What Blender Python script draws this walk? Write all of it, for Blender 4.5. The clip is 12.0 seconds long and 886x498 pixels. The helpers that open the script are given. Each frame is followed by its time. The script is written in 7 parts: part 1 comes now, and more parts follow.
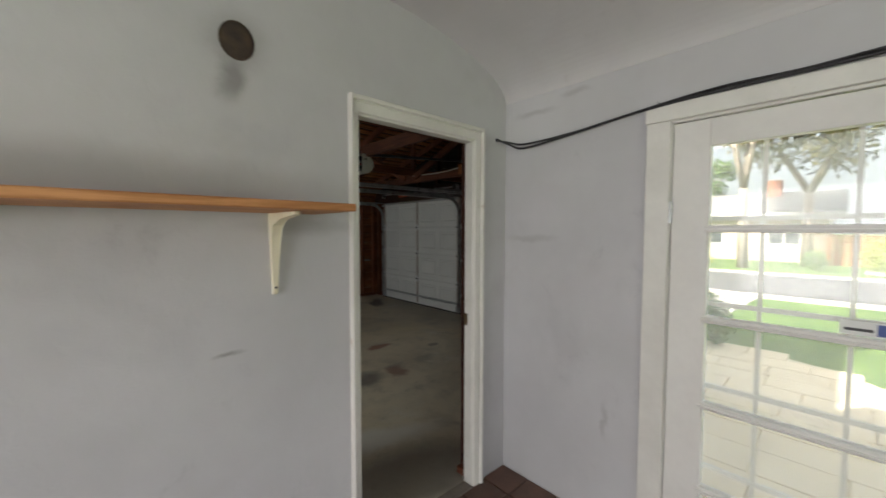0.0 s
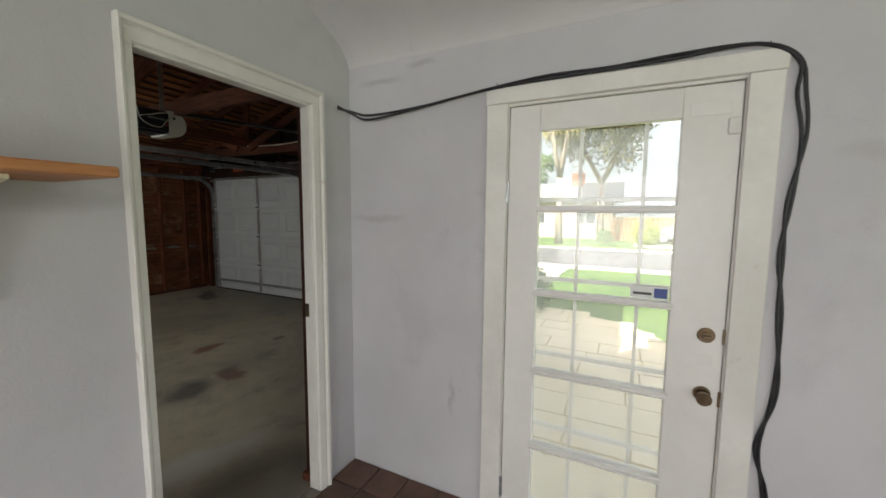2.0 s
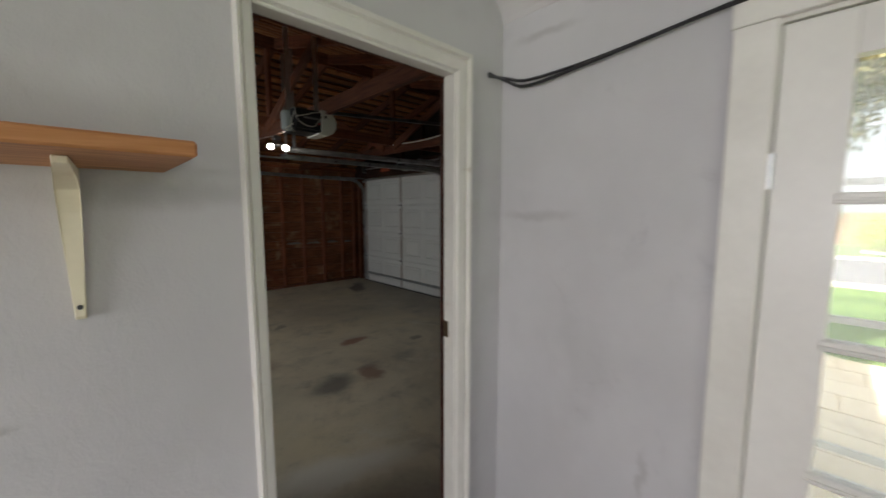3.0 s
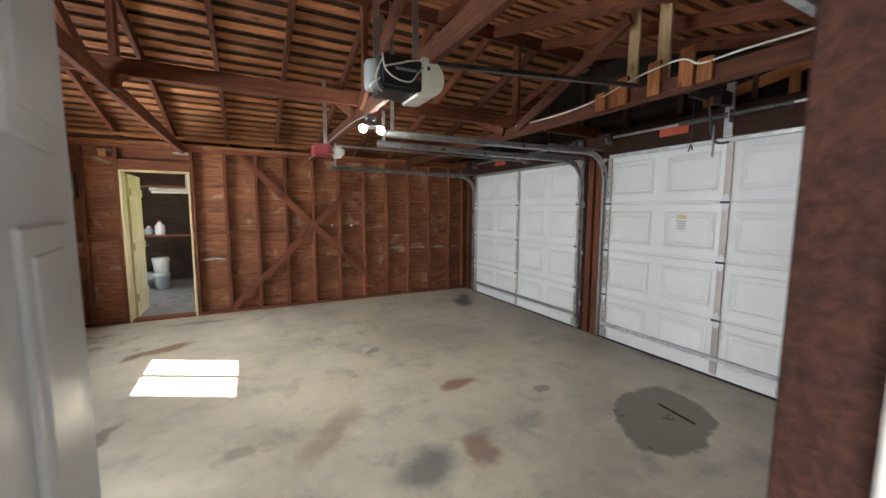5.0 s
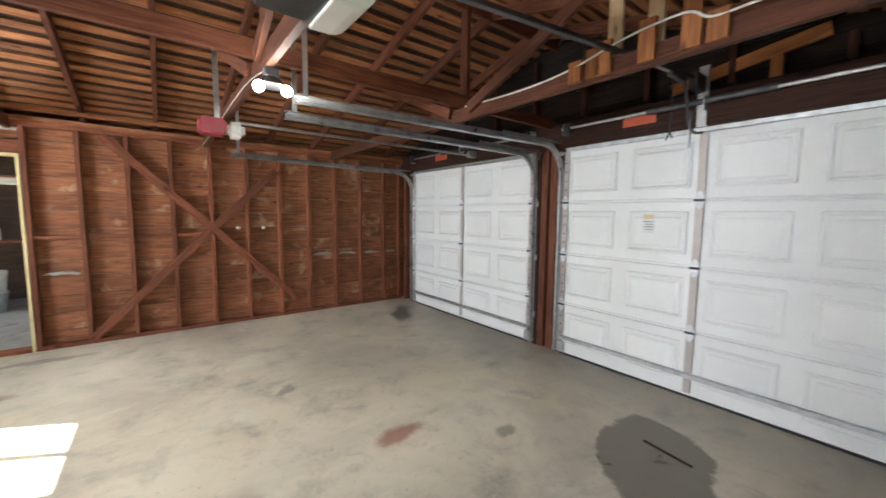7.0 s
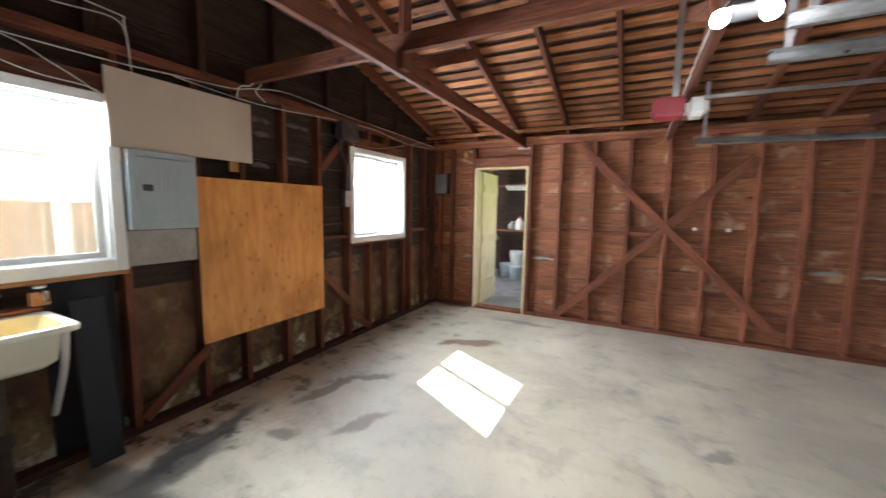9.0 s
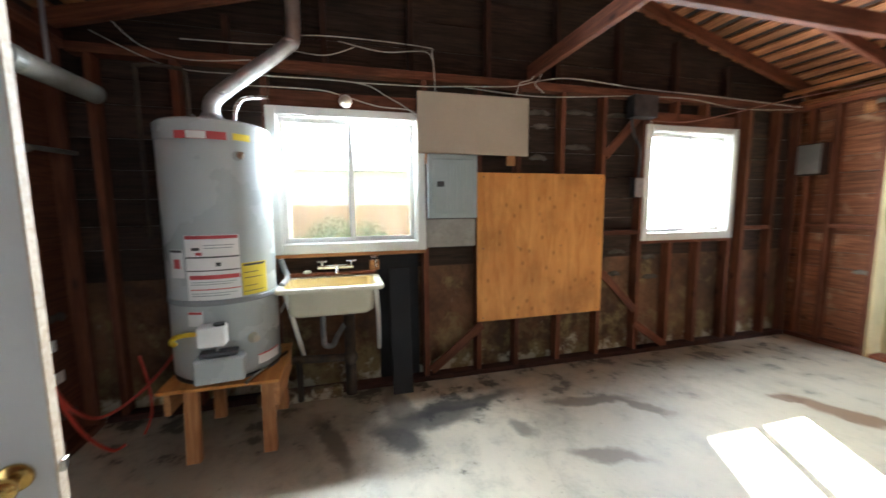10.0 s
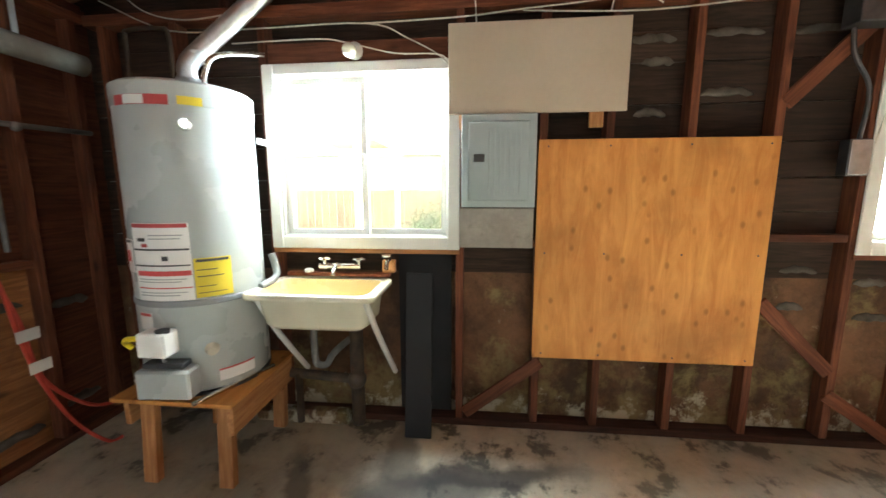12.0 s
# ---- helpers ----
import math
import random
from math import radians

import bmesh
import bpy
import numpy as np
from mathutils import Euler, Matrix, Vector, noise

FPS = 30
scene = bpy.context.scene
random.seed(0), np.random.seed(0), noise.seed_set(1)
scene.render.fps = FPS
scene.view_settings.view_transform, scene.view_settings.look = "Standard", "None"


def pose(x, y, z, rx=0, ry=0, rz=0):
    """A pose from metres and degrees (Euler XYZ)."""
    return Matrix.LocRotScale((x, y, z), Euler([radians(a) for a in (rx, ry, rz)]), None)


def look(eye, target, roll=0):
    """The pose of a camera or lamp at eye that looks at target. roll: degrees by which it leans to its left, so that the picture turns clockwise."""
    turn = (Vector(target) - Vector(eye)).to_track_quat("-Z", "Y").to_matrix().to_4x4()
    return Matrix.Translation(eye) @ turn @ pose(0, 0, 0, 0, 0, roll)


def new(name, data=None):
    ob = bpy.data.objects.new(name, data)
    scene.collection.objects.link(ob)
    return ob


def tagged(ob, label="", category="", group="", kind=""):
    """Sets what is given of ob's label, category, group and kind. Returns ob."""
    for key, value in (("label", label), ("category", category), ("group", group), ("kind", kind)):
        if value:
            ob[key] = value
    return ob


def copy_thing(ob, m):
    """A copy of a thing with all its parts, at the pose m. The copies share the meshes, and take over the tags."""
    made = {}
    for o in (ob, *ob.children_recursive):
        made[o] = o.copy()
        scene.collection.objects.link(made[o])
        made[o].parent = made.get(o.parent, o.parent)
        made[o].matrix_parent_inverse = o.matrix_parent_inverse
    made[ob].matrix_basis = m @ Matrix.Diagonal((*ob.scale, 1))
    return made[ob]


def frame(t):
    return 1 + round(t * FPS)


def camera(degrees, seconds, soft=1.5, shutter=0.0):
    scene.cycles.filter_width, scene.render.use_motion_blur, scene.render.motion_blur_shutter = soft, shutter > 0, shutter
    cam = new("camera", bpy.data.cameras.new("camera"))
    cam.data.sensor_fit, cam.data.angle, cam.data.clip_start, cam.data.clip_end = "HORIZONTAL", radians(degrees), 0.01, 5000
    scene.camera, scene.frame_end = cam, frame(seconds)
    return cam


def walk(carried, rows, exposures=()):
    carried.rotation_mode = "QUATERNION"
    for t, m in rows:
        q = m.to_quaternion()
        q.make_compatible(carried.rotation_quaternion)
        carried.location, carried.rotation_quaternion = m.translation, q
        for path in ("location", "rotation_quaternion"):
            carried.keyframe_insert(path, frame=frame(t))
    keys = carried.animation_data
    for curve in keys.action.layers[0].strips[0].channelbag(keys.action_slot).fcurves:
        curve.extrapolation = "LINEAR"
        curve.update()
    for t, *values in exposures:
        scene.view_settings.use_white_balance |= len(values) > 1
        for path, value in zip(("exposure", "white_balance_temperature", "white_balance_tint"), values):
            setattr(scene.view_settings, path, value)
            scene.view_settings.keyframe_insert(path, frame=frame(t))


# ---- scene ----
cam = camera(100.0, 12.0, shutter=0.35)
PATH = [
    (0, (0.677, 1.108, 1.545), (2.018, 2.589, 1.446), 0.1),
    (0.5, (0.733, 1.113, 1.544), (2.335, 2.301, 1.402), 0.2),
    (1, (0.758, 1.114, 1.548), (2.499, 2.085, 1.385), 0.4),
    (1.5, (0.777, 1.122, 1.544), (2.565, 2.0, 1.366), 0.4),
    (2, (0.847, 1.16, 1.533), (2.634, 2.037, 1.34), 0.5),
    (2.5, (1.026, 1.305, 1.534), (2.745, 2.307, 1.336), 0.3),
    (3, (1.181, 1.533, 1.526), (2.551, 2.974, 1.314), -0.0),
    (3.5, (1.353, 1.775, 1.572), (2.461, 3.422, 1.328), -0.5),
    (5.3, (1.835, 2.687, 1.512), (2.749, 4.454, 1.307), 0.3),
    (5.5, (1.897, 2.752, 1.505), (2.838, 4.505, 1.302), 0.3),
    (6, (2.051, 2.874, 1.486), (3.182, 4.515, 1.308), 0.5),
    (6.5, (2.105, 3.016, 1.47), (3.396, 4.533, 1.294), 0.6),
    (7, (2.091, 3.243, 1.475), (3.307, 4.82, 1.289), 0.6),
    (7.3, (2.113, 3.355, 1.467), (3.003, 5.137, 1.291), 0.3),
    (7.5, (2.12, 3.393, 1.47), (2.775, 5.273, 1.28), 0.1),
    (7.7, (2.191, 3.464, 1.467), (2.522, 5.427, 1.273), -0.2),
    (9.3, (2.348, 3.919, 1.453), (1.097, 5.463, 1.223), 0.1),
    (9.5, (2.361, 4.04, 1.4), (0.839, 5.319, 1.191), -0.6),
    (10, (2.404, 4.273, 1.38), (0.486, 4.794, 1.156), -0.5),
    (10.5, (2.313, 4.403, 1.38), (0.334, 4.53, 1.126), -0.1),
    (11, (2.121, 4.531, 1.379), (0.141, 4.415, 1.117), -0.1),
    (11.5, (1.916, 4.747, 1.372), (-0.055, 4.581, 1.079), -0.1),
    (12, (1.683, 5.002, 1.37), (-0.285, 4.805, 1.074), -0.1),
]
EXPOSURES = [(0.0, 1.97, 6550, 5), (2.5, 2.02, 6550, 5), (3.0, 2.07, 6500, 7), (3.7, 2.65, 6450, 9), (5.3, 4.4, 6200, 9), (6.5, 4.6, 6200, 8), (7.7, 4.6, 6100, 11), (9.3, 4.65, 5700, 8),
             (10.5, 4.95, 5850, 4), (12.0, 5.3, 6100, 1)]
walk(cam, [(t, look(eye, target, roll)) for t, eye, target, roll in PATH], EXPOSURES)

# ---- world, sun and exposure ----
SUN_FROM = Vector((-1.03, 0.55, 1.0)).normalized()
world = bpy.data.worlds.new("sky_world")
scene.world = world
world.use_nodes = True
wn = world.node_tree.nodes
sky = wn.new("ShaderNodeTexSky")
sky.sky_type = "NISHITA"
sky.sun_disc = False
sky.sun_elevation = math.asin(SUN_FROM.z)
sky.sun_rotation = math.atan2(SUN_FROM.x, SUN_FROM.y)
sky.dust_density = 9.5
sky.air_density = 0.8
# thin bright cloud over the whole sky
cloud = wn.new("ShaderNodeTexNoise")
cloud.inputs["Scale"].default_value, cloud.inputs["Detail"].default_value = 3.0, 6.0
veil = wn.new("ShaderNodeMapRange")
veil.inputs["From Min"].default_value, veil.inputs["From Max"].default_value = 0.3, 0.75
veil.inputs["To Min"].default_value, veil.inputs["To Max"].default_value = 0.35, 0.9
white = wn.new("ShaderNodeMix")
white.data_type = "RGBA"
white.inputs[7].default_value = (2.7, 2.8, 2.95, 1)
world.node_tree.links.new(cloud.outputs[0], veil.inputs["Value"])
world.node_tree.links.new(veil.outputs[0], white.inputs[0])
world.node_tree.links.new(sky.outputs[0], white.inputs[6])
world.node_tree.links.new(white.outputs[2], wn["Background"].inputs[0])
wn["Background"].inputs[1].default_value = 0.15

sun_data = bpy.data.lights.new("sun", "SUN")
sun_data.energy = 5.0
sun_data.angle = radians(0.6)
sun_data.color = (1.0, 0.95, 0.87)
sun = new("sun", sun_data)
sun.matrix_world = look(SUN_FROM * 40, (0, 0, 0))


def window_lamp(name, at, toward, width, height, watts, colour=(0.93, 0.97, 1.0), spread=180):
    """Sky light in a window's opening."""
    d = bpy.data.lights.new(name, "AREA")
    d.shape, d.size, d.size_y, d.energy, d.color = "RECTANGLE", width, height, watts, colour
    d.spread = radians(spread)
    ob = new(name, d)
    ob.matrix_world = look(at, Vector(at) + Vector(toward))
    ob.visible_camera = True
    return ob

# ---- materials ----
def node_mat(name):
    m = bpy.data.materials.new(name)
    m.use_nodes = True
    nt = m.node_tree
    return m, nt, nt.nodes["Principled BSDF"]


def n_add(nt, kind, **inputs):
    nd = nt.nodes.new(kind)
    for k, v in inputs.items():
        nd.inputs[k.replace("_", " ")].default_value = v
    return nd


def n_math(nt, op, a, b=None):
    nd = nt.nodes.new("ShaderNodeMath")
    nd.operation = op
    for i, v in enumerate((a, b)):
        if v is None:
            continue
        if isinstance(v, (int, float)):
            nd.inputs[i].default_value = v
        else:
            nt.links.new(v, nd.inputs[i])
    return nd.outputs[0]


def n_mix(nt, fac, a, b, blend="MIX"):
    nd = nt.nodes.new("ShaderNodeMixRGB")
    nd.blend_type = blend
    for i, v in enumerate((fac, a, b)):
        if isinstance(v, (int, float)):
            nd.inputs[i].default_value = v
        elif isinstance(v, tuple):
            nd.inputs[i].default_value = (*v[:3], 1.0)
        else:
            nt.links.new(v, nd.inputs[i])
    return nd.outputs[0]


def n_ramp(nt, fac, lo, hi):
    nd = nt.nodes.new("ShaderNodeMapRange")
    nd.interpolation_type = "SMOOTHSTEP"
    nd.inputs["From Min"].default_value = lo
    nd.inputs["From Max"].default_value = hi
    nt.links.new(fac, nd.inputs["Value"])
    return nd.outputs[0]


def coords(nt, stretch=(1, 1, 1), shuffle=True):
    tc = nt.nodes.new("ShaderNodeTexCoord")
    mp = nt.nodes.new("ShaderNodeMapping")
    mp.inputs["Scale"].default_value = stretch
    nt.links.new(tc.outputs["Object"], mp.inputs["Vector"])
    info = nt.nodes.new("ShaderNodeObjectInfo")
    if shuffle:
        cb = nt.nodes.new("ShaderNodeCombineXYZ")
        off = n_math(nt, "MULTIPLY", info.outputs["Random"], 37.0)
        for i in range(3):
            nt.links.new(off, cb.inputs[i])
        nt.links.new(cb.outputs[0], mp.inputs["Location"])
    return mp.outputs[0], info.outputs["Random"], tc.outputs["Object"]


def n_noise(nt, vec, scale, detail=5.0, rough=0.55, dist=0.0):
    nd = n_add(nt, "ShaderNodeTexNoise", Scale=scale, Detail=detail, Roughness=rough, Distortion=dist)
    nt.links.new(vec, nd.inputs["Vector"])
    return nd.outputs["Fac"]


def n_bump(nt, bsdf, height, strength, dist=0.01):
    b = n_add(nt, "ShaderNodeBump", Strength=strength, Distance=dist)
    nt.links.new(height, b.inputs["Height"])
    nt.links.new(b.outputs[0], bsdf.inputs["Normal"])


def surf(name, c1, c2, rough=0.7, scale=3.0, fine=45.0, bump=0.15, metal=0.0, stretch=(1, 1, 1), vary=0.15,
         stain=None, stain_scale=1.2, stain_at=(0.58, 0.72), gloss_vary=0.12, bump_dist=0.004, grain=0.35):
    """A surface with variation at two scales, fine relief and optional stains."""
    m, nt, p = node_mat(name)
    vec, rnd, raw = coords(nt, stretch)
    big = n_ramp(nt, n_noise(nt, vec, scale), 0.3, 0.7)
    small = n_noise(nt, vec, fine, 6.0, 0.6)
    col = n_mix(nt, big, c1, c2)
    if stain:
        s = n_ramp(nt, n_noise(nt, vec, stain_scale, 7.0, 0.62, 0.4), *stain_at)
        col = n_mix(nt, s, col, stain)
    hsv = nt.nodes.new("ShaderNodeHueSaturation")
    nt.links.new(col, hsv.inputs["Color"])
    val = n_math(nt, "ADD", n_math(nt, "MULTIPLY", small, grain), 1 - grain / 2)
    val = n_math(nt, "MULTIPLY", val, n_math(nt, "ADD", n_math(nt, "MULTIPLY", rnd, 2 * vary), 1 - vary))
    nt.links.new(val, hsv.inputs["Value"])
    nt.links.new(hsv.outputs[0], p.inputs["Base Color"])
    r = n_math(nt, "ADD", n_math(nt, "MULTIPLY", big, gloss_vary), rough - gloss_vary / 2)
    nt.links.new(r, p.inputs["Roughness"])
    p.inputs["Metallic"].default_value = metal
    if bump:
        n_bump(nt, p, small, bump, bump_dist)
    return m


def lumber(name, dark, light, rough=0.75, vary=0.3, knots=True, bump=0.35, stain=None, stain_at=(0.56, 0.7)):
    """Sawn wood, its grain along the piece's own x axis."""
    m, nt, p = node_mat(name)
    vec, rnd, raw = coords(nt, (1, 1, 1))
    mp = nt.nodes.new("ShaderNodeMapping")
    mp.inputs["Scale"].default_value = (1.3, 7, 7) if knots == "many" else (1.6, 22, 22)
    nt.links.new(vec, mp.inputs["Vector"])
    grain = n_noise(nt, mp.outputs[0], 2.2, 7.0, 0.65, 0.6)
    col = n_mix(nt, n_ramp(nt, grain, 0.3, 0.72), dark, light)
    big = n_noise(nt, vec, 2.3, 4.0)
    col = n_mix(nt, n_math(nt, "MULTIPLY", n_ramp(nt, big, 0.42, 0.75), 0.5), col, tuple(0.45 * c for c in dark))
    if knots:
        vo = n_add(nt, "ShaderNodeTexVoronoi", Scale=6.5 if knots == "many" else 2.6)
        if knots == "many":
            vo.voronoi_dimensions = "2D"
        vs = nt.nodes.new("ShaderNodeMapping")
        vs.inputs["Scale"].default_value = (0.8, 1.2, 1.2) if knots == "many" else (1.0, 2.2, 2.2)
        nt.links.new(vec, vs.inputs["Vector"])
        nt.links.new(vs.outputs[0], vo.inputs["Vector"])
        k = n_math(nt, "SUBTRACT", 1.0, n_ramp(nt, vo.outputs["Distance"], 0.03, 0.14 if knots == "many" else 0.14))
        if knots == "many":
            k = n_math(nt, "MULTIPLY", k, n_ramp(nt, n_noise(nt, vec, 3.7, 2.0), 0.36, 0.50))
            smear = n_ramp(nt, n_noise(nt, vec, 1.9, 7.0, 0.68, 0.6), 0.56, 0.74)
            col = n_mix(nt, n_math(nt, "MULTIPLY", smear, 0.45), col, tuple(0.5 * c for c in dark))
        col = n_mix(nt, n_math(nt, "MULTIPLY", k, 0.55 if knots == "many" else 0.85), col, tuple(0.35 * c for c in dark))
    if stain:
        s = n_ramp(nt, n_noise(nt, vec, 3.1, 7.0, 0.6, 0.5), *stain_at)
        col = n_mix(nt, s, col, stain)
    hsv = nt.nodes.new("ShaderNodeHueSaturation")
    nt.links.new(col, hsv.inputs["Color"])
    nt.links.new(n_math(nt, "ADD", n_math(nt, "MULTIPLY", rnd, 2 * vary), 1 - vary), hsv.inputs["Value"])
    nt.links.new(hsv.outputs[0], p.inputs["Base Color"])
    p.inputs["Roughness"].default_value = rough
    p.inputs["Specular IOR Level"].default_value = 0.3
    n_bump(nt, p, grain, bump, 0.004)
    return m


def glass_mat(name, tint=(0.97, 0.98, 0.98), haze=0.0):
    m, nt, p = node_mat(name)
    out = nt.nodes["Material Output"]
    tr = n_add(nt, "ShaderNodeBsdfTransparent", Color=(*tint, 1))
    gl = n_add(nt, "ShaderNodeBsdfGlossy", Roughness=0.03)
    lw = n_add(nt, "ShaderNodeLayerWeight", Blend=0.5)
    fr = n_math(nt, "ADD", n_math(nt, "MULTIPLY", n_math(nt, "POWER", lw.outputs["Facing"], 5.0), 0.8), 0.03)
    mx = nt.nodes.new("ShaderNodeMixShader")
    nt.links.new(fr, mx.inputs[0])
    nt.links.new(tr.outputs[0], mx.inputs[1])
    nt.links.new(gl.outputs[0], mx.inputs[2])
    last = mx.outputs[0]
    if haze:
        df = n_add(nt, "ShaderNodeBsdfTranslucent", Color=(0.95, 0.94, 0.90, 1))
        m2 = nt.nodes.new("ShaderNodeMixShader")
        m2.inputs[0].default_value = haze
        nt.links.new(last, m2.inputs[1])
        nt.links.new(df.outputs[0], m2.inputs[2])
        last = m2.outputs[0]
    nt.links.new(last, out.inputs[0])
    return m


def glow_mat(name, colour, strength):
    m, nt, p = node_mat(name)
    p.inputs["Base Color"].default_value = (*colour, 1)
    p.inputs["Emission Color"].default_value = (*colour, 1)
    p.inputs["Emission Strength"].default_value = strength
    return m


# soot, hand marks, drips and darker spots on the painted stucco: centre, half sizes, amount, colour
GRIME, SOOT = (0.20, 0.185, 0.175), (0.085, 0.07, 0.06)
SMUDGES = [
    (1.02, 2.615, 2.085, 0.06, 0.3, 0.10, 0.55, SOOT),
    (1.045, 2.615, 2.22, 0.12, 0.3, 0.13, 0.40, GRIME),
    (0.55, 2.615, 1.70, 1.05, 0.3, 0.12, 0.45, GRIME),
    # darker spot just below the shelf's right end
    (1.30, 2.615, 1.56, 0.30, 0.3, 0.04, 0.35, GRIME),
    (0.62, 2.615, 2.21, 0.03, 0.3, 0.012, 0.6, SOOT),
    (1.00, 2.615, 1.10, 0.06, 0.3, 0.012, 0.5, SOOT),
    (0.75, 2.615, 0.62, 0.04, 0.3, 0.015, 0.5, SOOT),
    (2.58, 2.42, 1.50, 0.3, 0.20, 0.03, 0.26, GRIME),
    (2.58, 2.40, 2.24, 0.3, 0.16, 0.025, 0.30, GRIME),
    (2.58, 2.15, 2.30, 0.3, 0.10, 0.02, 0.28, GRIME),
    (2.58, 1.95, 0.55, 0.3, 0.02, 0.12, 0.3, GRIME),
    (2.58, 0.45, 1.75, 0.3, 0.12, 0.04, 0.18, GRIME),
]


def stucco_mat(name, c1, c2, smudge):
    m, nt, p = node_mat(name)
    vec, rnd, raw = coords(nt, (1, 1, 1), False)
    big = n_ramp(nt, n_noise(nt, vec, 0.9, 5.0, 0.6), 0.32, 0.7)
    col = n_mix(nt, big, c1, c2)
    mid = n_ramp(nt, n_noise(nt, vec, 3.4, 8.0, 0.7, 0.8), 0.58, 0.80)
    col = n_mix(nt, n_math(nt, "MULTIPLY", mid, 0.55), col, smudge)
    scuff = nt.nodes.new("ShaderNodeMapping")
    scuff.inputs["Scale"].default_value = (3, 3, 14)
    nt.links.new(vec, scuff.inputs["Vector"])
    blotch = n_ramp(nt, n_noise(nt, vec, 1.7, 4.0, 0.55, 0.3), 0.56, 0.72)
    col = n_mix(nt, n_math(nt, "MULTIPLY", blotch, 0.15), col, tuple(0.7 * c for c in smudge))
    sc = n_ramp(nt, n_noise(nt, scuff.outputs[0], 1.3, 9.0, 0.75, 1.5), 0.70, 0.78)
    col = n_mix(nt, n_math(nt, "MULTIPLY", sc, 0.3), col, tuple(0.45 * c for c in smudge))
    warp = n_add(nt, "ShaderNodeTexNoise", Scale=9.0, Detail=5.0, Roughness=0.6)
    nt.links.new(raw, warp.inputs["Vector"])
    bent = nt.nodes.new("ShaderNodeVectorMath")
    bent.operation = "MULTIPLY_ADD"
    nt.links.new(warp.outputs["Color"], bent.inputs[0])
    bent.inputs[1].default_value = (0.10, 0.10, 0.06)
    nt.links.new(raw, bent.inputs[2])
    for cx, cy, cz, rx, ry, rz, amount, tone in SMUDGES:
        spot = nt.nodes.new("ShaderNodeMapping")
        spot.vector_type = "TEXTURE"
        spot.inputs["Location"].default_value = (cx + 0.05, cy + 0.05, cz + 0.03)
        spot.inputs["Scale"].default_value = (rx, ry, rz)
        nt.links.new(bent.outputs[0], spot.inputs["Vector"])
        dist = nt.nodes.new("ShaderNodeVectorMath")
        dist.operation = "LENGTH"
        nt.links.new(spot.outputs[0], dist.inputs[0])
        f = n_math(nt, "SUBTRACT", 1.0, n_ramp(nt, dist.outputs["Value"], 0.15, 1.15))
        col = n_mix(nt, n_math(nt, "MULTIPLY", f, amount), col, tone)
    nt.links.new(col, p.inputs["Base Color"])
    p.inputs["Roughness"].default_value = 0.62
    trowel = nt.nodes.new("ShaderNodeMapping")
    trowel.inputs["Scale"].default_value = (9, 9, 6)
    nt.links.new(vec, trowel.inputs["Vector"])
    h1 = n_noise(nt, trowel.outputs[0], 2.0, 7.0, 0.65, 0.5)
    h2 = n_noise(nt, vec, 130.0, 3.0)
    h = n_math(nt, "ADD", h1, n_math(nt, "MULTIPLY", h2, 0.25))
    n_bump(nt, p, h, 0.36, 0.006)
    return m


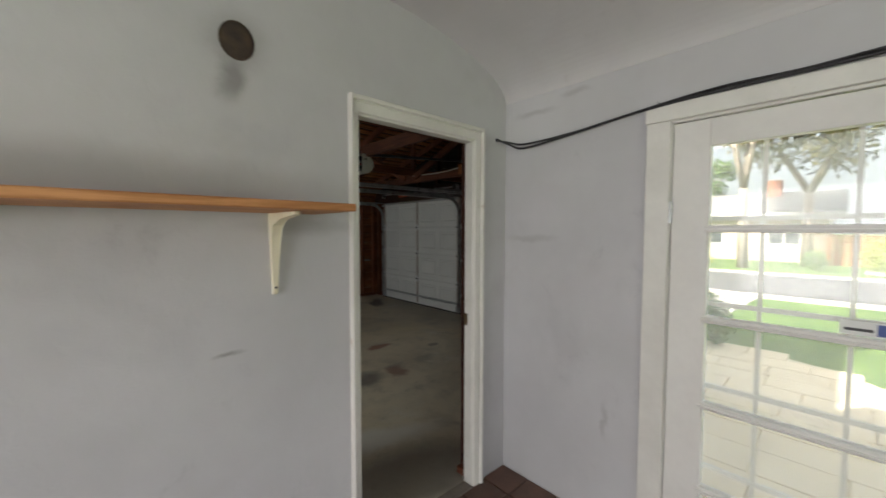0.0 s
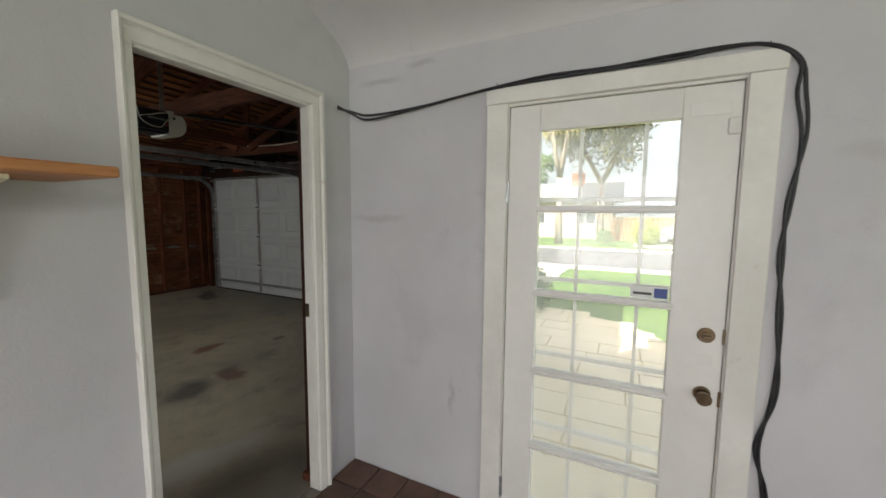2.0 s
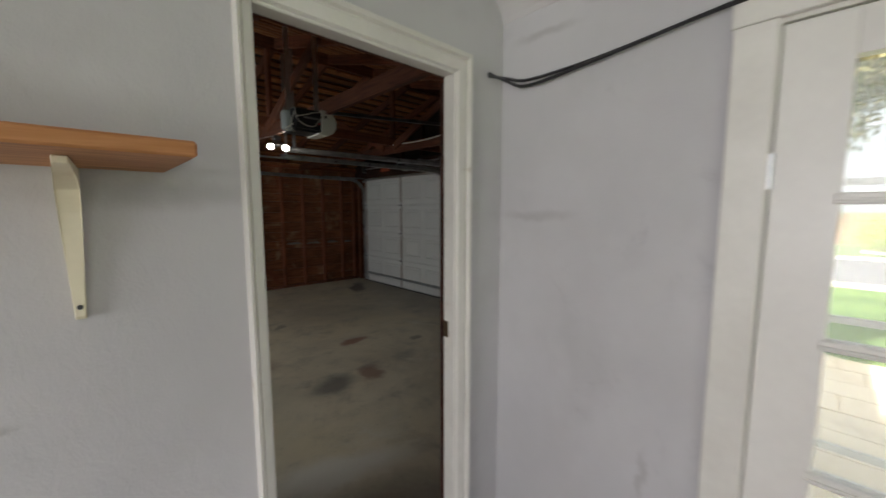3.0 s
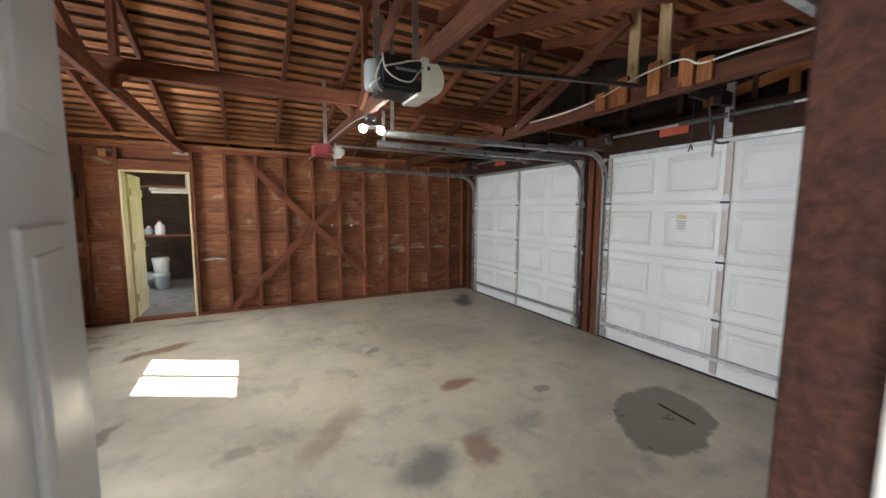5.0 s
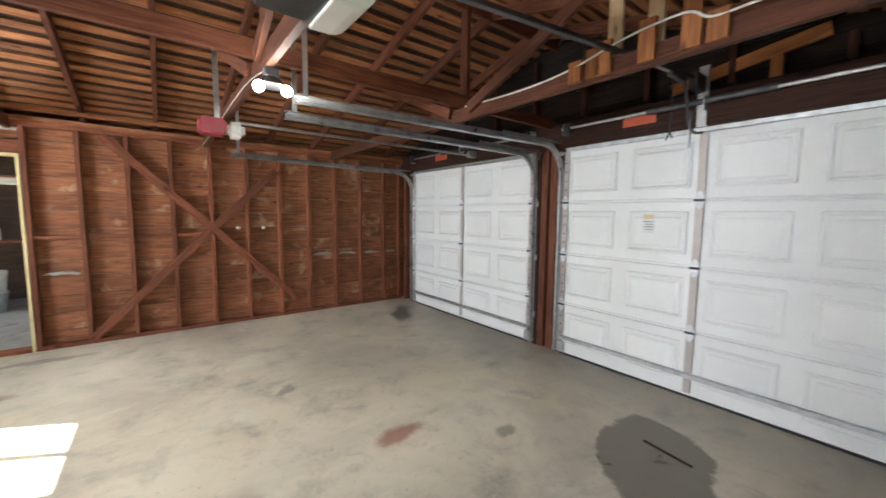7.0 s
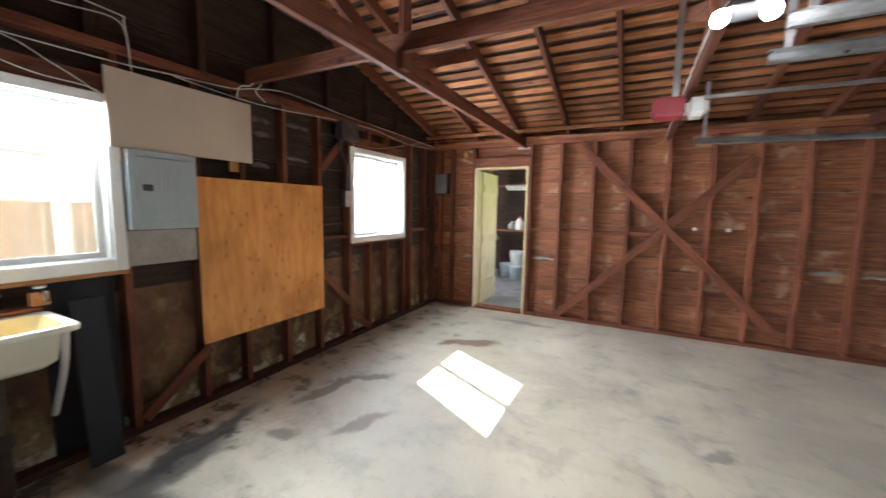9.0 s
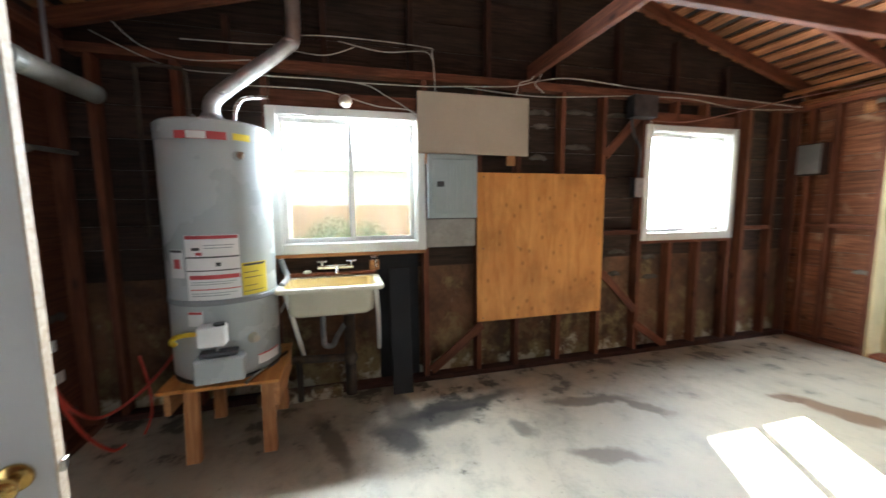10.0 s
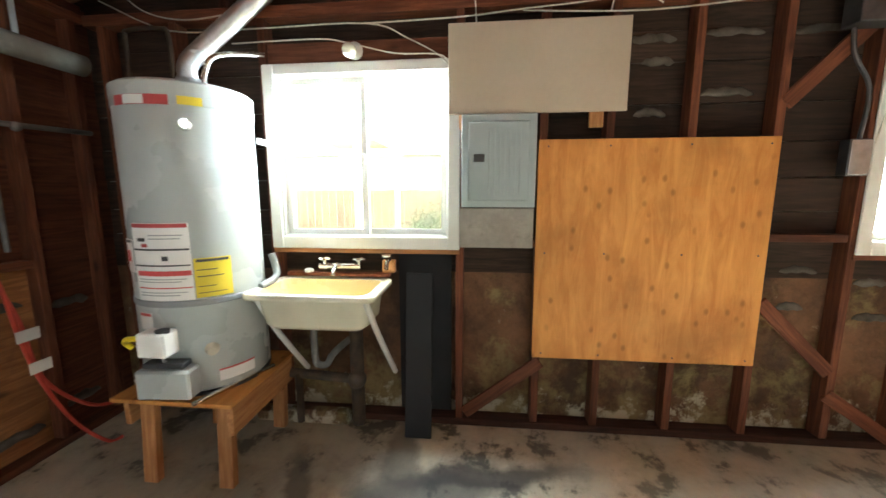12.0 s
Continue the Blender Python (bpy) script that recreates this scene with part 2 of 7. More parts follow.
def concrete_floor_mat(name):
    """Old garage slab: mottled, with puddle, rust and oil stains of their own shapes, soft darker areas and painted
    shade.
    """
    m, nt, p = node_mat(name)
    vec, rnd, raw = coords(nt, (1, 1, 1), False)
    big = n_ramp(nt, n_noise(nt, vec, 0.55, 6.0, 0.6, 0.7), 0.3, 0.7)
    col = n_mix(nt, big, (0.47, 0.42, 0.325), (0.72, 0.645, 0.495))
    mid = n_ramp(nt, n_noise(nt, vec, 2.1, 8.0, 0.65, 0.35), 0.48, 0.75)
    col = n_mix(nt, n_math(nt, "MULTIPLY", mid, 0.6), col, (0.19, 0.18, 0.165))
    warm = n_ramp(nt, n_noise(nt, vec, 0.8, 5.0, 0.6, 0.5), 0.48, 0.70)
    col = n_mix(nt, n_math(nt, "MULTIPLY", warm, 0.55), col, (0.62, 0.53, 0.35))
    pale = n_ramp(nt, n_noise(nt, vec, 1.3, 8.0, 0.68, 0.5), 0.56, 0.68)
    col = n_mix(nt, n_math(nt, "MULTIPLY", pale, 0.65), col, (0.68, 0.64, 0.54))
    fleck = n_ramp(nt, n_noise(nt, vec, 7.5, 8.0, 0.72, 0.6), 0.52, 0.72)
    col = n_mix(nt, n_math(nt, "MULTIPLY", fleck, 0.28), col, (0.22, 0.205, 0.175))
    wide = nt.nodes.new("ShaderNodeMapping")
    wide.inputs["Rotation"].default_value = (0, 0, radians(35))
    wide.inputs["Scale"].default_value = (0.35, 1.6, 1)
    nt.links.new(vec, wide.inputs["Vector"])
    streak = n_ramp(nt, n_noise(nt, wide.outputs[0], 1.1, 6.0, 0.6, 0.6), 0.5, 0.72)
    col = n_mix(nt, n_math(nt, "MULTIPLY", streak, 0.18), col, (0.20, 0.19, 0.165))
    speck = n_ramp(nt, n_noise(nt, vec, 26.0, 4.0), 0.64, 0.72)
    col = n_mix(nt, n_math(nt, "MULTIPLY", speck, 0.35), col, (0.16, 0.14, 0.12))
    warp = n_add(nt, "ShaderNodeTexNoise", Scale=3.2, Detail=6.0, Roughness=0.6)
    nt.links.new(vec, warp.inputs["Vector"])
    wv = nt.nodes.new("ShaderNodeVectorMath")
    wv.operation = "MULTIPLY_ADD"
    nt.links.new(warp.outputs["Color"], wv.inputs[0])
    wv.inputs[1].default_value = (0.28, 0.28, 0)
    nt.links.new(vec, wv.inputs[2])
    rough = None

    def blot(cx, cy, rx, ry, turn, colour, amount, edge):
        mp = nt.nodes.new("ShaderNodeMapping")
        mp.vector_type = "TEXTURE"
        mp.inputs["Location"].default_value = (cx + 0.14, cy + 0.14, 0)
        mp.inputs["Rotation"].default_value = (0, 0, radians(turn))
        mp.inputs["Scale"].default_value = (rx, ry, 1)
        nt.links.new(wv.outputs[0], mp.inputs["Vector"])
        sx = nt.nodes.new("ShaderNodeVectorMath")
        sx.operation = "LENGTH"
        flat = nt.nodes.new("ShaderNodeVectorMath")
        flat.operation = "MULTIPLY"
        flat.inputs[1].default_value = (1, 1, 0)
        nt.links.new(mp.outputs[0], flat.inputs[0])
        nt.links.new(flat.outputs[0], sx.inputs[0])
        f = n_math(nt, "SUBTRACT", 1.0, n_ramp(nt, sx.outputs["Value"], 1 - edge, 1 + edge))
        return n_math(nt, "MULTIPLY", f, amount), colour

    # ragged black grime, thickest along the window wall
    sep = nt.nodes.new("ShaderNodeSeparateXYZ")
    nt.links.new(raw, sep.inputs[0])
    near = n_math(nt, "SUBTRACT", 1.0, n_ramp(nt, sep.outputs[0], -0.5, 1.5))
    g = n_math(nt, "ADD", n_noise(nt, vec, 4.2, 12.0, 0.66, 0.1), n_math(nt, "MULTIPLY", near, 0.17))
    col = n_mix(nt, n_math(nt, "MULTIPLY", n_ramp(nt, g, 0.54, 0.78), 0.42), col, (0.19, 0.175, 0.125))
    col = n_mix(nt, n_math(nt, "MULTIPLY", n_ramp(nt, g, 0.69, 0.77), 0.85), col, (0.028, 0.025, 0.023))
    wet = None
    for b in BLOTS:
        f, c = blot(*b[:8])
        col = n_mix(nt, f, col, c)
        if len(b) > 8:
            wet = f if wet is None else n_math(nt, "MAXIMUM", wet, f)
    nt.links.new(col, p.inputs["Base Color"])
    r = n_math(nt, "ADD", n_math(nt, "MULTIPLY", mid, -0.12), 0.55)
    r = n_math(nt, "SUBTRACT", r, n_math(nt, "MULTIPLY", wet, 0.25))
    nt.links.new(r, p.inputs["Roughness"])
    h = n_math(nt, "ADD", n_noise(nt, vec, 60.0, 5.0), n_math(nt, "MULTIPLY", n_noise(nt, vec, 5.0, 4.0), 1.5))
    n_bump(nt, p, h, 0.14, 0.004)
    return m


def paper_mat(name):
    """Brown building paper with yellowed plaster patches and white salts."""
    m, nt, p = node_mat(name)
    vec, rnd, raw = coords(nt, (1, 1, 1), False)
    big = n_ramp(nt, n_noise(nt, vec, 3.0, 10.0, 0.68, 0.1), 0.35, 0.68)
    col = n_mix(nt, big, (0.06, 0.03, 0.016), (0.19, 0.095, 0.048))
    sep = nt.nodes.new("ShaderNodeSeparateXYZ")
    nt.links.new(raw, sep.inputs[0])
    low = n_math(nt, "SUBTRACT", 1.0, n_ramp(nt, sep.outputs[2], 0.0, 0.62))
    y = n_math(nt, "ADD", n_noise(nt, vec, 4.2, 12.0, 0.70, 0.12), n_math(nt, "MULTIPLY", low, 0.13))
    patch = n_ramp(nt, y, 0.52, 0.72)
    col = n_mix(nt, n_math(nt, "MULTIPLY", patch, 0.75), col, (0.30, 0.235, 0.105))
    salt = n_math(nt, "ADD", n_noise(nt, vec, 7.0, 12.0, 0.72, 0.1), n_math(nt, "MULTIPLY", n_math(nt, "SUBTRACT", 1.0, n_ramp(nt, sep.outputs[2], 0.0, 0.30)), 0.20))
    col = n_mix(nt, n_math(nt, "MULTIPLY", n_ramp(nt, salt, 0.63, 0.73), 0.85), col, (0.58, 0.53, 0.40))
    nt.links.new(col, p.inputs["Base Color"])
    p.inputs["Roughness"].default_value = 0.9
    n_bump(nt, p, n_math(nt, "ADD", patch, n_noise(nt, vec, 30.0, 6.0)), 0.7, 0.015)
    return m


# centre, half sizes, turn, colour, amount, edge (and "wet" for the damp ones)
RUST, OIL = (0.26, 0.075, 0.04), (0.07, 0.06, 0.05)
BLOTS = [
    # broad soft grey that paints down the lamp's bright pool before window 2
    (0.45, 6.9, 0.85, 1.5, 0, (0.27, 0.248, 0.195), 0.5, 0.7),
    # soft dark patch under and round the heater stand
    (0.05, 3.7, 0.55, 0.75, 0, (0.13, 0.115, 0.095), 0.45, 0.5),
    # soft darker band along the foot of the garage doors
    (5.3, 5.7, 0.55, 3.2, 0, (0.17, 0.16, 0.145), 0.5, 0.6),
    (2.15, 3.42, 0.42, 0.13, -20, (0.66, 0.64, 0.58), 0.75, 0.5),
    # shadow on the slab inside the doorway, painted dark
    (2.1, 2.93, 0.55, 0.26, -12, (0.15, 0.14, 0.12), 0.7, 0.4),
    (4.41, 4.13, 0.50, 0.33, 25, (0.125, 0.105, 0.075), 0.88, 0.05, "wet"),
    (3.33, 5.30, 0.16, 0.09, 10, RUST, 0.75, 0.4),
    (3.01, 4.44, 0.15, 0.10, 60, (0.22, 0.10, 0.07), 0.7, 0.4),
    (2.62, 4.45, 0.20, 0.15, 20, (0.10, 0.10, 0.10), 0.75, 0.6),
    (0.86, 7.45, 0.28, 0.09, 20, (0.15, 0.075, 0.03), 0.85, 0.3),
    (0.62, 7.30, 0.12, 0.05, 60, (0.13, 0.065, 0.03), 0.8, 0.3),
    (0.25, 5.95, 0.32, 0.06, 80, (0.10, 0.075, 0.05), 0.8, 0.4),
    (0.42, 6.25, 0.14, 0.05, 40, (0.10, 0.075, 0.05), 0.8, 0.4),
    (0.78, 5.66, 0.20, 0.05, 70, (0.12, 0.09, 0.07), 0.7, 0.4),
    (0.05, 5.0, 0.50, 0.08, 100, (0.035, 0.03, 0.028), 0.85, 0.4),
    (0.16, 4.85, 0.12, 0.25, 10, (0.035, 0.03, 0.028), 0.8, 0.4),
    (0.30, 4.55, 0.16, 0.10, 40, (0.035, 0.03, 0.028), 0.85, 0.4),
    (0.22, 4.15, 0.30, 0.07, 20, OIL, 0.7, 0.4),
    (-0.05, 4.6, 0.35, 0.10, 0, OIL, 0.7, 0.4),
    (0.42, 5.35, 0.10, 0.06, 30, OIL, 0.6, 0.4),
    (1.60, 5.10, 0.10, 0.06, 0, (0.22, 0.14, 0.10), 0.5, 0.4),
    (4.95, 7.95, 0.40, 0.12, 60, OIL, 0.8, 0.4),
    (2.2, 5.05, 0.34, 0.09, 50, (0.30, 0.19, 0.13), 0.55, 0.5),
    (1.15, 8.4, 0.35, 0.06, 0, (0.14, 0.13, 0.12), 0.6, 0.4),
    (3.9, 4.9, 0.10, 0.05, 0, (0.14, 0.12, 0.10), 0.6, 0.4),
    (2.9, 6.4, 0.12, 0.04, 30, (0.16, 0.14, 0.12), 0.6, 0.4),
]

M = {}
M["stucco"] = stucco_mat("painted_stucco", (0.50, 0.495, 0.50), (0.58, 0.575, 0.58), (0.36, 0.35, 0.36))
M["plaster"] = stucco_mat("painted_plaster", (0.56, 0.545, 0.54), (0.62, 0.605, 0.60), (0.45, 0.42, 0.40))
M["trim"] = surf("trim_paint", (0.66, 0.645, 0.59), (0.76, 0.745, 0.69), 0.42, 2.5, 30, 0.08, stain=(0.45, 0.38, 0.30), stain_scale=6, stain_at=(0.64, 0.80), vary=0.04, grain=0.12)
M["door_paint"] = surf("door_paint", (0.70, 0.685, 0.64), (0.78, 0.765, 0.72), 0.38, 2.0, 26, 0.06, stain=(0.50, 0.43, 0.34), stain_scale=7, stain_at=(0.68, 0.82), vary=0.04, grain=0.1)
M["door_grey"] = surf("door_grey_paint", (0.46, 0.47, 0.47), (0.53, 0.54, 0.54), 0.4, 2.0, 26, 0.05, vary=0.03, grain=0.08)
M["bare_edge"] = lumber("bare_door_edge", (0.50, 0.38, 0.26), (0.68, 0.60, 0.48), 0.7, 0.08, False)
M["brick_floor"] = surf("porch_tile", (0.085, 0.045, 0.032), (0.14, 0.075, 0.052), 0.55, 8, 60, 0.2, vary=0.2, stain=(0.13, 0.09, 0.07))
M["mortar"] = surf("mortar", (0.12, 0.10, 0.085), (0.17, 0.145, 0.12), 0.9, 10, 80, 0.3)
M["slab"] = concrete_floor_mat("old_concrete_slab")
M["stud"] = lumber("old_stud_wood", (0.125, 0.037, 0.0175), (0.285, 0.097, 0.047), 0.72, 0.28)
M["rafter"] = lumber("old_rafter_wood", (0.082, 0.025, 0.012), (0.20, 0.068, 0.033), 0.72, 0.3)
M["strip"] = lumber("roof_strip_wood", (0.19, 0.070, 0.028), (0.43, 0.185, 0.078), 0.78, 0.32)
M["shingle"] = surf("shingle_underside", (0.016, 0.009, 0.007), (0.050, 0.025, 0.015), 0.9, 5, 30, 0.4, stretch=(6, 1, 1), vary=0.1)
M["sheath"] = lumber("wall_sheathing", (0.155, 0.056, 0.026), (0.38, 0.155, 0.074), 0.8, 0.2, True, 0.5, (0.42, 0.26, 0.16), (0.56, 0.70))
M["sheath_dark"] = lumber("dark_sheathing", (0.022, 0.015, 0.012), (0.075, 0.042, 0.028), 0.85, 0.25, False, 0.4)
# dark stud wood, also the painted shade of gable studs, rebate and jack studs
M["stud_dark"] = lumber("dark_and_shaded_stud_wood", (0.030, 0.013, 0.009), (0.085, 0.034, 0.021), 0.8, 0.25)
# darker wood copies that put the gable's dim light into the colour
M["gable_dark"] = lumber("shaded_gable_boards", (0.008, 0.006, 0.005), (0.030, 0.017, 0.011), 0.85, 0.25, False, 0.4)
M["header_dark"] = lumber("shaded_header_wood", (0.022, 0.009, 0.006), (0.062, 0.023, 0.014), 0.8, 0.2)
M["paper"] = paper_mat("stained_building_paper")
M["new_wood"] = lumber("newer_wood", (0.36, 0.15, 0.055), (0.58, 0.29, 0.12), 0.65, 0.12)
M["patch_wood"] = lumber("orange_patch_wood", (0.22, 0.078, 0.024), (0.42, 0.165, 0.055), 0.7, 0.15)
M["pale_wood"] = lumber("pale_wood", (0.42, 0.29, 0.15), (0.60, 0.45, 0.26), 0.68, 0.1)
M["old_board"] = lumber("old_wall_board", (0.21, 0.082, 0.030), (0.40, 0.18, 0.068), 0.7, 0.15, True, 0.3, (0.11, 0.05, 0.025), (0.58, 0.72))
M["plywood"] = lumber("plywood", (0.54, 0.212, 0.050), (0.72, 0.345, 0.095), 0.6, 0.05, "many", 0.08)
M["shelf_wood"] = lumber("shelf_wood", (0.40, 0.17, 0.06), (0.62, 0.31, 0.13), 0.55, 0.08, True, 0.15)
M["cream_door"] = surf("cream_door_paint", (0.60, 0.48, 0.24), (0.70, 0.58, 0.32), 0.55, 3, 30, 0.1, vary=0.05, stain=(0.38, 0.31, 0.18), stain_scale=4, stain_at=(0.6, 0.75), grain=0.15)
M["bracket"] = surf("bracket_paint", (0.66, 0.60, 0.42), (0.74, 0.69, 0.52), 0.5, 6, 50, 0.08, grain=0.1)
M["steel_white"] = surf("white_door_steel", (0.735, 0.74, 0.73), (0.79, 0.795, 0.78), 0.5, 1.6, 40, 0.05, vary=0.03, stain=(0.58, 0.57, 0.55), stain_scale=5, stain_at=(0.68, 0.8), grain=0.05)
M["galv"] = surf("galvanised_steel", (0.42, 0.43, 0.44), (0.58, 0.59, 0.60), 0.38, 14, 80, 0.05, 0.85, vary=0.1, grain=0.15)
M["track_steel"] = surf("dull_track_steel", (0.30, 0.305, 0.31), (0.45, 0.455, 0.46), 0.33, 10, 70, 0.05, 0.8, vary=0.1, grain=0.2, stretch=(1, 1, 1))
M["hinge_zinc"] = surf("bright_zinc", (0.62, 0.63, 0.64), (0.74, 0.75, 0.76), 0.42, 14, 80, 0.05, 0.35, vary=0.08, grain=0.12)
M["dull_galv"] = surf("dull_galvanised_pipe", (0.12, 0.12, 0.12), (0.20, 0.20, 0.195), 0.55, 14, 80, 0.08, 0.5)
M["stile_paint"] = surf("grey_stile_steel", (0.42, 0.37, 0.345), (0.50, 0.45, 0.42), 0.5, 6, 60, 0.08, 0.1, grain=0.12)
M["dark_steel"] = surf("dark_steel", (0.06, 0.06, 0.065), (0.11, 0.11, 0.115), 0.45, 9, 60, 0.1, 0.7)
M["black_plastic"] = surf("black_plastic", (0.016, 0.017, 0.022), (0.03, 0.031, 0.038), 0.38, 6, 90, 0.08, grain=0.1)
M["white_plastic"] = surf("white_plastic", (0.70, 0.69, 0.66), (0.78, 0.77, 0.74), 0.4, 4, 60, 0.03, grain=0.08)
M["lamp_cover"] = surf("lamp_cover_plastic", (0.70, 0.69, 0.66), (0.78, 0.77, 0.74), 0.35, 4, 60, 0.03, grain=0.06)
M["red_plastic"] = surf("red_plastic", (0.30, 0.025, 0.04), (0.40, 0.04, 0.055), 0.4, 5, 50, 0.04, grain=0.08)
M["orange_tape"] = surf("orange_paint", (0.42, 0.075, 0.03), (0.52, 0.11, 0.05), 0.6, 6, 50, 0.1)
M["cable_black"] = surf("black_cable", (0.012, 0.012, 0.013), (0.03, 0.03, 0.032), 0.45, 20, 90, 0.05)
M["cable_white"] = surf("white_cable", (0.55, 0.53, 0.48), (0.66, 0.64, 0.58), 0.5, 15, 90, 0.05)
M["cable_grey"] = surf("grey_conduit", (0.18, 0.185, 0.19), (0.27, 0.275, 0.28), 0.45, 15, 90, 0.05)
M["cable_tan"] = surf("dusty_red_cable", (0.30, 0.13, 0.095), (0.40, 0.20, 0.15), 0.6, 15, 90, 0.05)
M["cable_red"] = surf("red_cord", (0.50, 0.045, 0.025), (0.62, 0.075, 0.045), 0.5, 15, 90, 0.05)
M["pvc"] = surf("dusty_pvc_pipe", (0.16, 0.148, 0.12), (0.23, 0.215, 0.175), 0.5, 4, 40, 0.05, stain=(0.35, 0.31, 0.25), stain_scale=3)
M["heater"] = surf("heater_enamel", (0.40, 0.435, 0.435), (0.46, 0.495, 0.49), 0.28, 1.5, 60, 0.02, vary=0.02, grain=0.04)
M["pale_boss"] = surf("cream_plastic", (0.52, 0.47, 0.36), (0.60, 0.55, 0.44), 0.45, 6, 60, 0.05, grain=0.1)
M["heater_dark"] = surf("heater_dark_band", (0.20, 0.215, 0.225), (0.26, 0.275, 0.285), 0.35, 3, 60, 0.03, grain=0.05)
M["label_white"] = surf("label_paper", (0.70, 0.70, 0.68), (0.77, 0.77, 0.75), 0.5, 8, 60, 0.02, grain=0.05)
M["label_red"] = surf("label_red", (0.45, 0.05, 0.05), (0.52, 0.07, 0.07), 0.5, 8, 60, 0.02, grain=0.05)
M["label_black"] = surf("label_black", (0.03, 0.03, 0.03), (0.05, 0.05, 0.05), 0.5, 8, 60, 0.02, grain=0.05)
M["label_yellow"] = surf("label_yellow", (0.78, 0.62, 0.03), (0.85, 0.69, 0.06), 0.5, 8, 60, 0.02, grain=0.05)
M["label_blue"] = surf("label_blue", (0.03, 0.06, 0.22), (0.04, 0.08, 0.28), 0.4, 8, 60, 0.02, grain=0.05)
M["yellow_plastic"] = surf("yellow_plastic", (0.70, 0.50, 0.02), (0.78, 0.58, 0.04), 0.4, 8, 60, 0.02)
M["sink"] = surf("sink_enamel", (0.66, 0.62, 0.48), (0.76, 0.73, 0.60), 0.22, 2.5, 50, 0.03, stain=(0.48, 0.36, 0.16), stain_scale=3, stain_at=(0.60, 0.85), vary=0.02, grain=0.06)
M["sink_inside"] = surf("yellowed_enamel", (0.66, 0.50, 0.22), (0.74, 0.62, 0.34), 0.25, 2.5, 50, 0.03, stain=(0.50, 0.33, 0.12), stain_scale=3, stain_at=(0.58, 0.8), vary=0.02, grain=0.06)
M["dirty_plaster"] = surf("dirty_plaster", (0.055, 0.046, 0.038), (0.12, 0.105, 0.088), 0.9, 12, 60, 0.6)
M["chrome"] = surf("worn_chrome", (0.62, 0.61, 0.58), (0.74, 0.73, 0.70), 0.22, 20, 80, 0.03, 0.95, grain=0.1)
M["brass"] = surf("worn_brass", (0.52, 0.34, 0.10), (0.66, 0.46, 0.17), 0.22, 20, 60, 0.04, 1.0, grain=0.1)
M["bronze"] = surf("aged_bronze", (0.16, 0.12, 0.075), (0.27, 0.20, 0.12), 0.35, 25, 80, 0.05, 0.9)
M["iron"] = surf("rusty_iron_pipe", (0.045, 0.035, 0.03), (0.11, 0.075, 0.05), 0.7, 12, 60, 0.3, 0.4)
M["vinyl"] = surf("white_vinyl", (0.68, 0.68, 0.65), (0.75, 0.75, 0.72), 0.4, 3, 50, 0.03, vary=0.03, grain=0.06)
M["board_grey"] = surf("beige_painted_board", (0.50, 0.425, 0.33), (0.57, 0.49, 0.385), 0.7, 2, 40, 0.1, grain=0.1)
M["panel_blue"] = surf("panel_blue_grey_paint", (0.31, 0.365, 0.375), (0.37, 0.425, 0.435), 0.4, 3, 50, 0.04, vary=0.02, grain=0.06)
M["black_board"] = surf("black_panel", (0.010, 0.011, 0.014), (0.018, 0.019, 0.024), 0.72, 3, 50, 0.1)
M["soot"] = surf("black_felt_paper", (0.008, 0.009, 0.012), (0.02, 0.02, 0.024), 0.85, 5, 50, 0.3)
M["fuse_grey"] = surf("fuse_box_paint", (0.16, 0.15, 0.14), (0.24, 0.225, 0.21), 0.5, 4, 50, 0.06, stain=(0.09, 0.07, 0.055))
M["device_grey"] = surf("grey_plastic_case", (0.28, 0.31, 0.31), (0.34, 0.37, 0.37), 0.45, 4, 60, 0.05, grain=0.08)
# tint set to dim the overbright view outside the windows
M["glass"] = glass_mat("dimmed_window_glass", (0.55, 0.56, 0.55), 0.02)
# haze lays a painted pale veil over the front door's view
M["glass_door"] = glass_mat("door_glass", (0.96, 0.96, 0.95), 0.22)
M["bulb"] = glow_mat("lamp_bulb", (1.0, 0.95, 0.86), 14.0)
M["bulb_off"] = surf("bulb_glass", (0.62, 0.58, 0.46), (0.70, 0.66, 0.54), 0.2, 4, 60, 0.01)
M["grass"] = surf("lawn", (0.065, 0.12, 0.028), (0.11, 0.175, 0.045), 0.9, 1.2, 25, 0.25, vary=0.05, bump_dist=0.02, grain=0.25)
M["grass_blade"] = surf("grass_blade", (0.10, 0.21, 0.025), (0.17, 0.30, 0.05), 0.8, 4, 30, 0.0)
M["asphalt"] = surf("street_asphalt", (0.075, 0.075, 0.08), (0.11, 0.11, 0.115), 0.85, 0.8, 40, 0.0, vary=0.02, grain=0.12)
M["walk"] = surf("path_stone", (0.78, 0.66, 0.47), (0.84, 0.73, 0.54), 0.85, 2.0, 30, 0.3, vary=0.06, stain=(0.46, 0.40, 0.32))
M["walk_joint"] = surf("path_joint", (0.50, 0.42, 0.31), (0.58, 0.50, 0.38), 0.9, 4, 40, 0.3)
M["kerb"] = surf("kerb_concrete", (0.45, 0.43, 0.39), (0.54, 0.52, 0.48), 0.85, 2, 30, 0.2)
M["bark"] = surf("bark", (0.24, 0.20, 0.165), (0.38, 0.33, 0.28), 0.9, 6, 30, 0.8, stretch=(1, 1, 0.3), bump_dist=0.03)
M["leaf_dark"] = surf("leaf_dark", (0.035, 0.062, 0.018), (0.075, 0.115, 0.032), 0.7, 3, 20, 0.0)
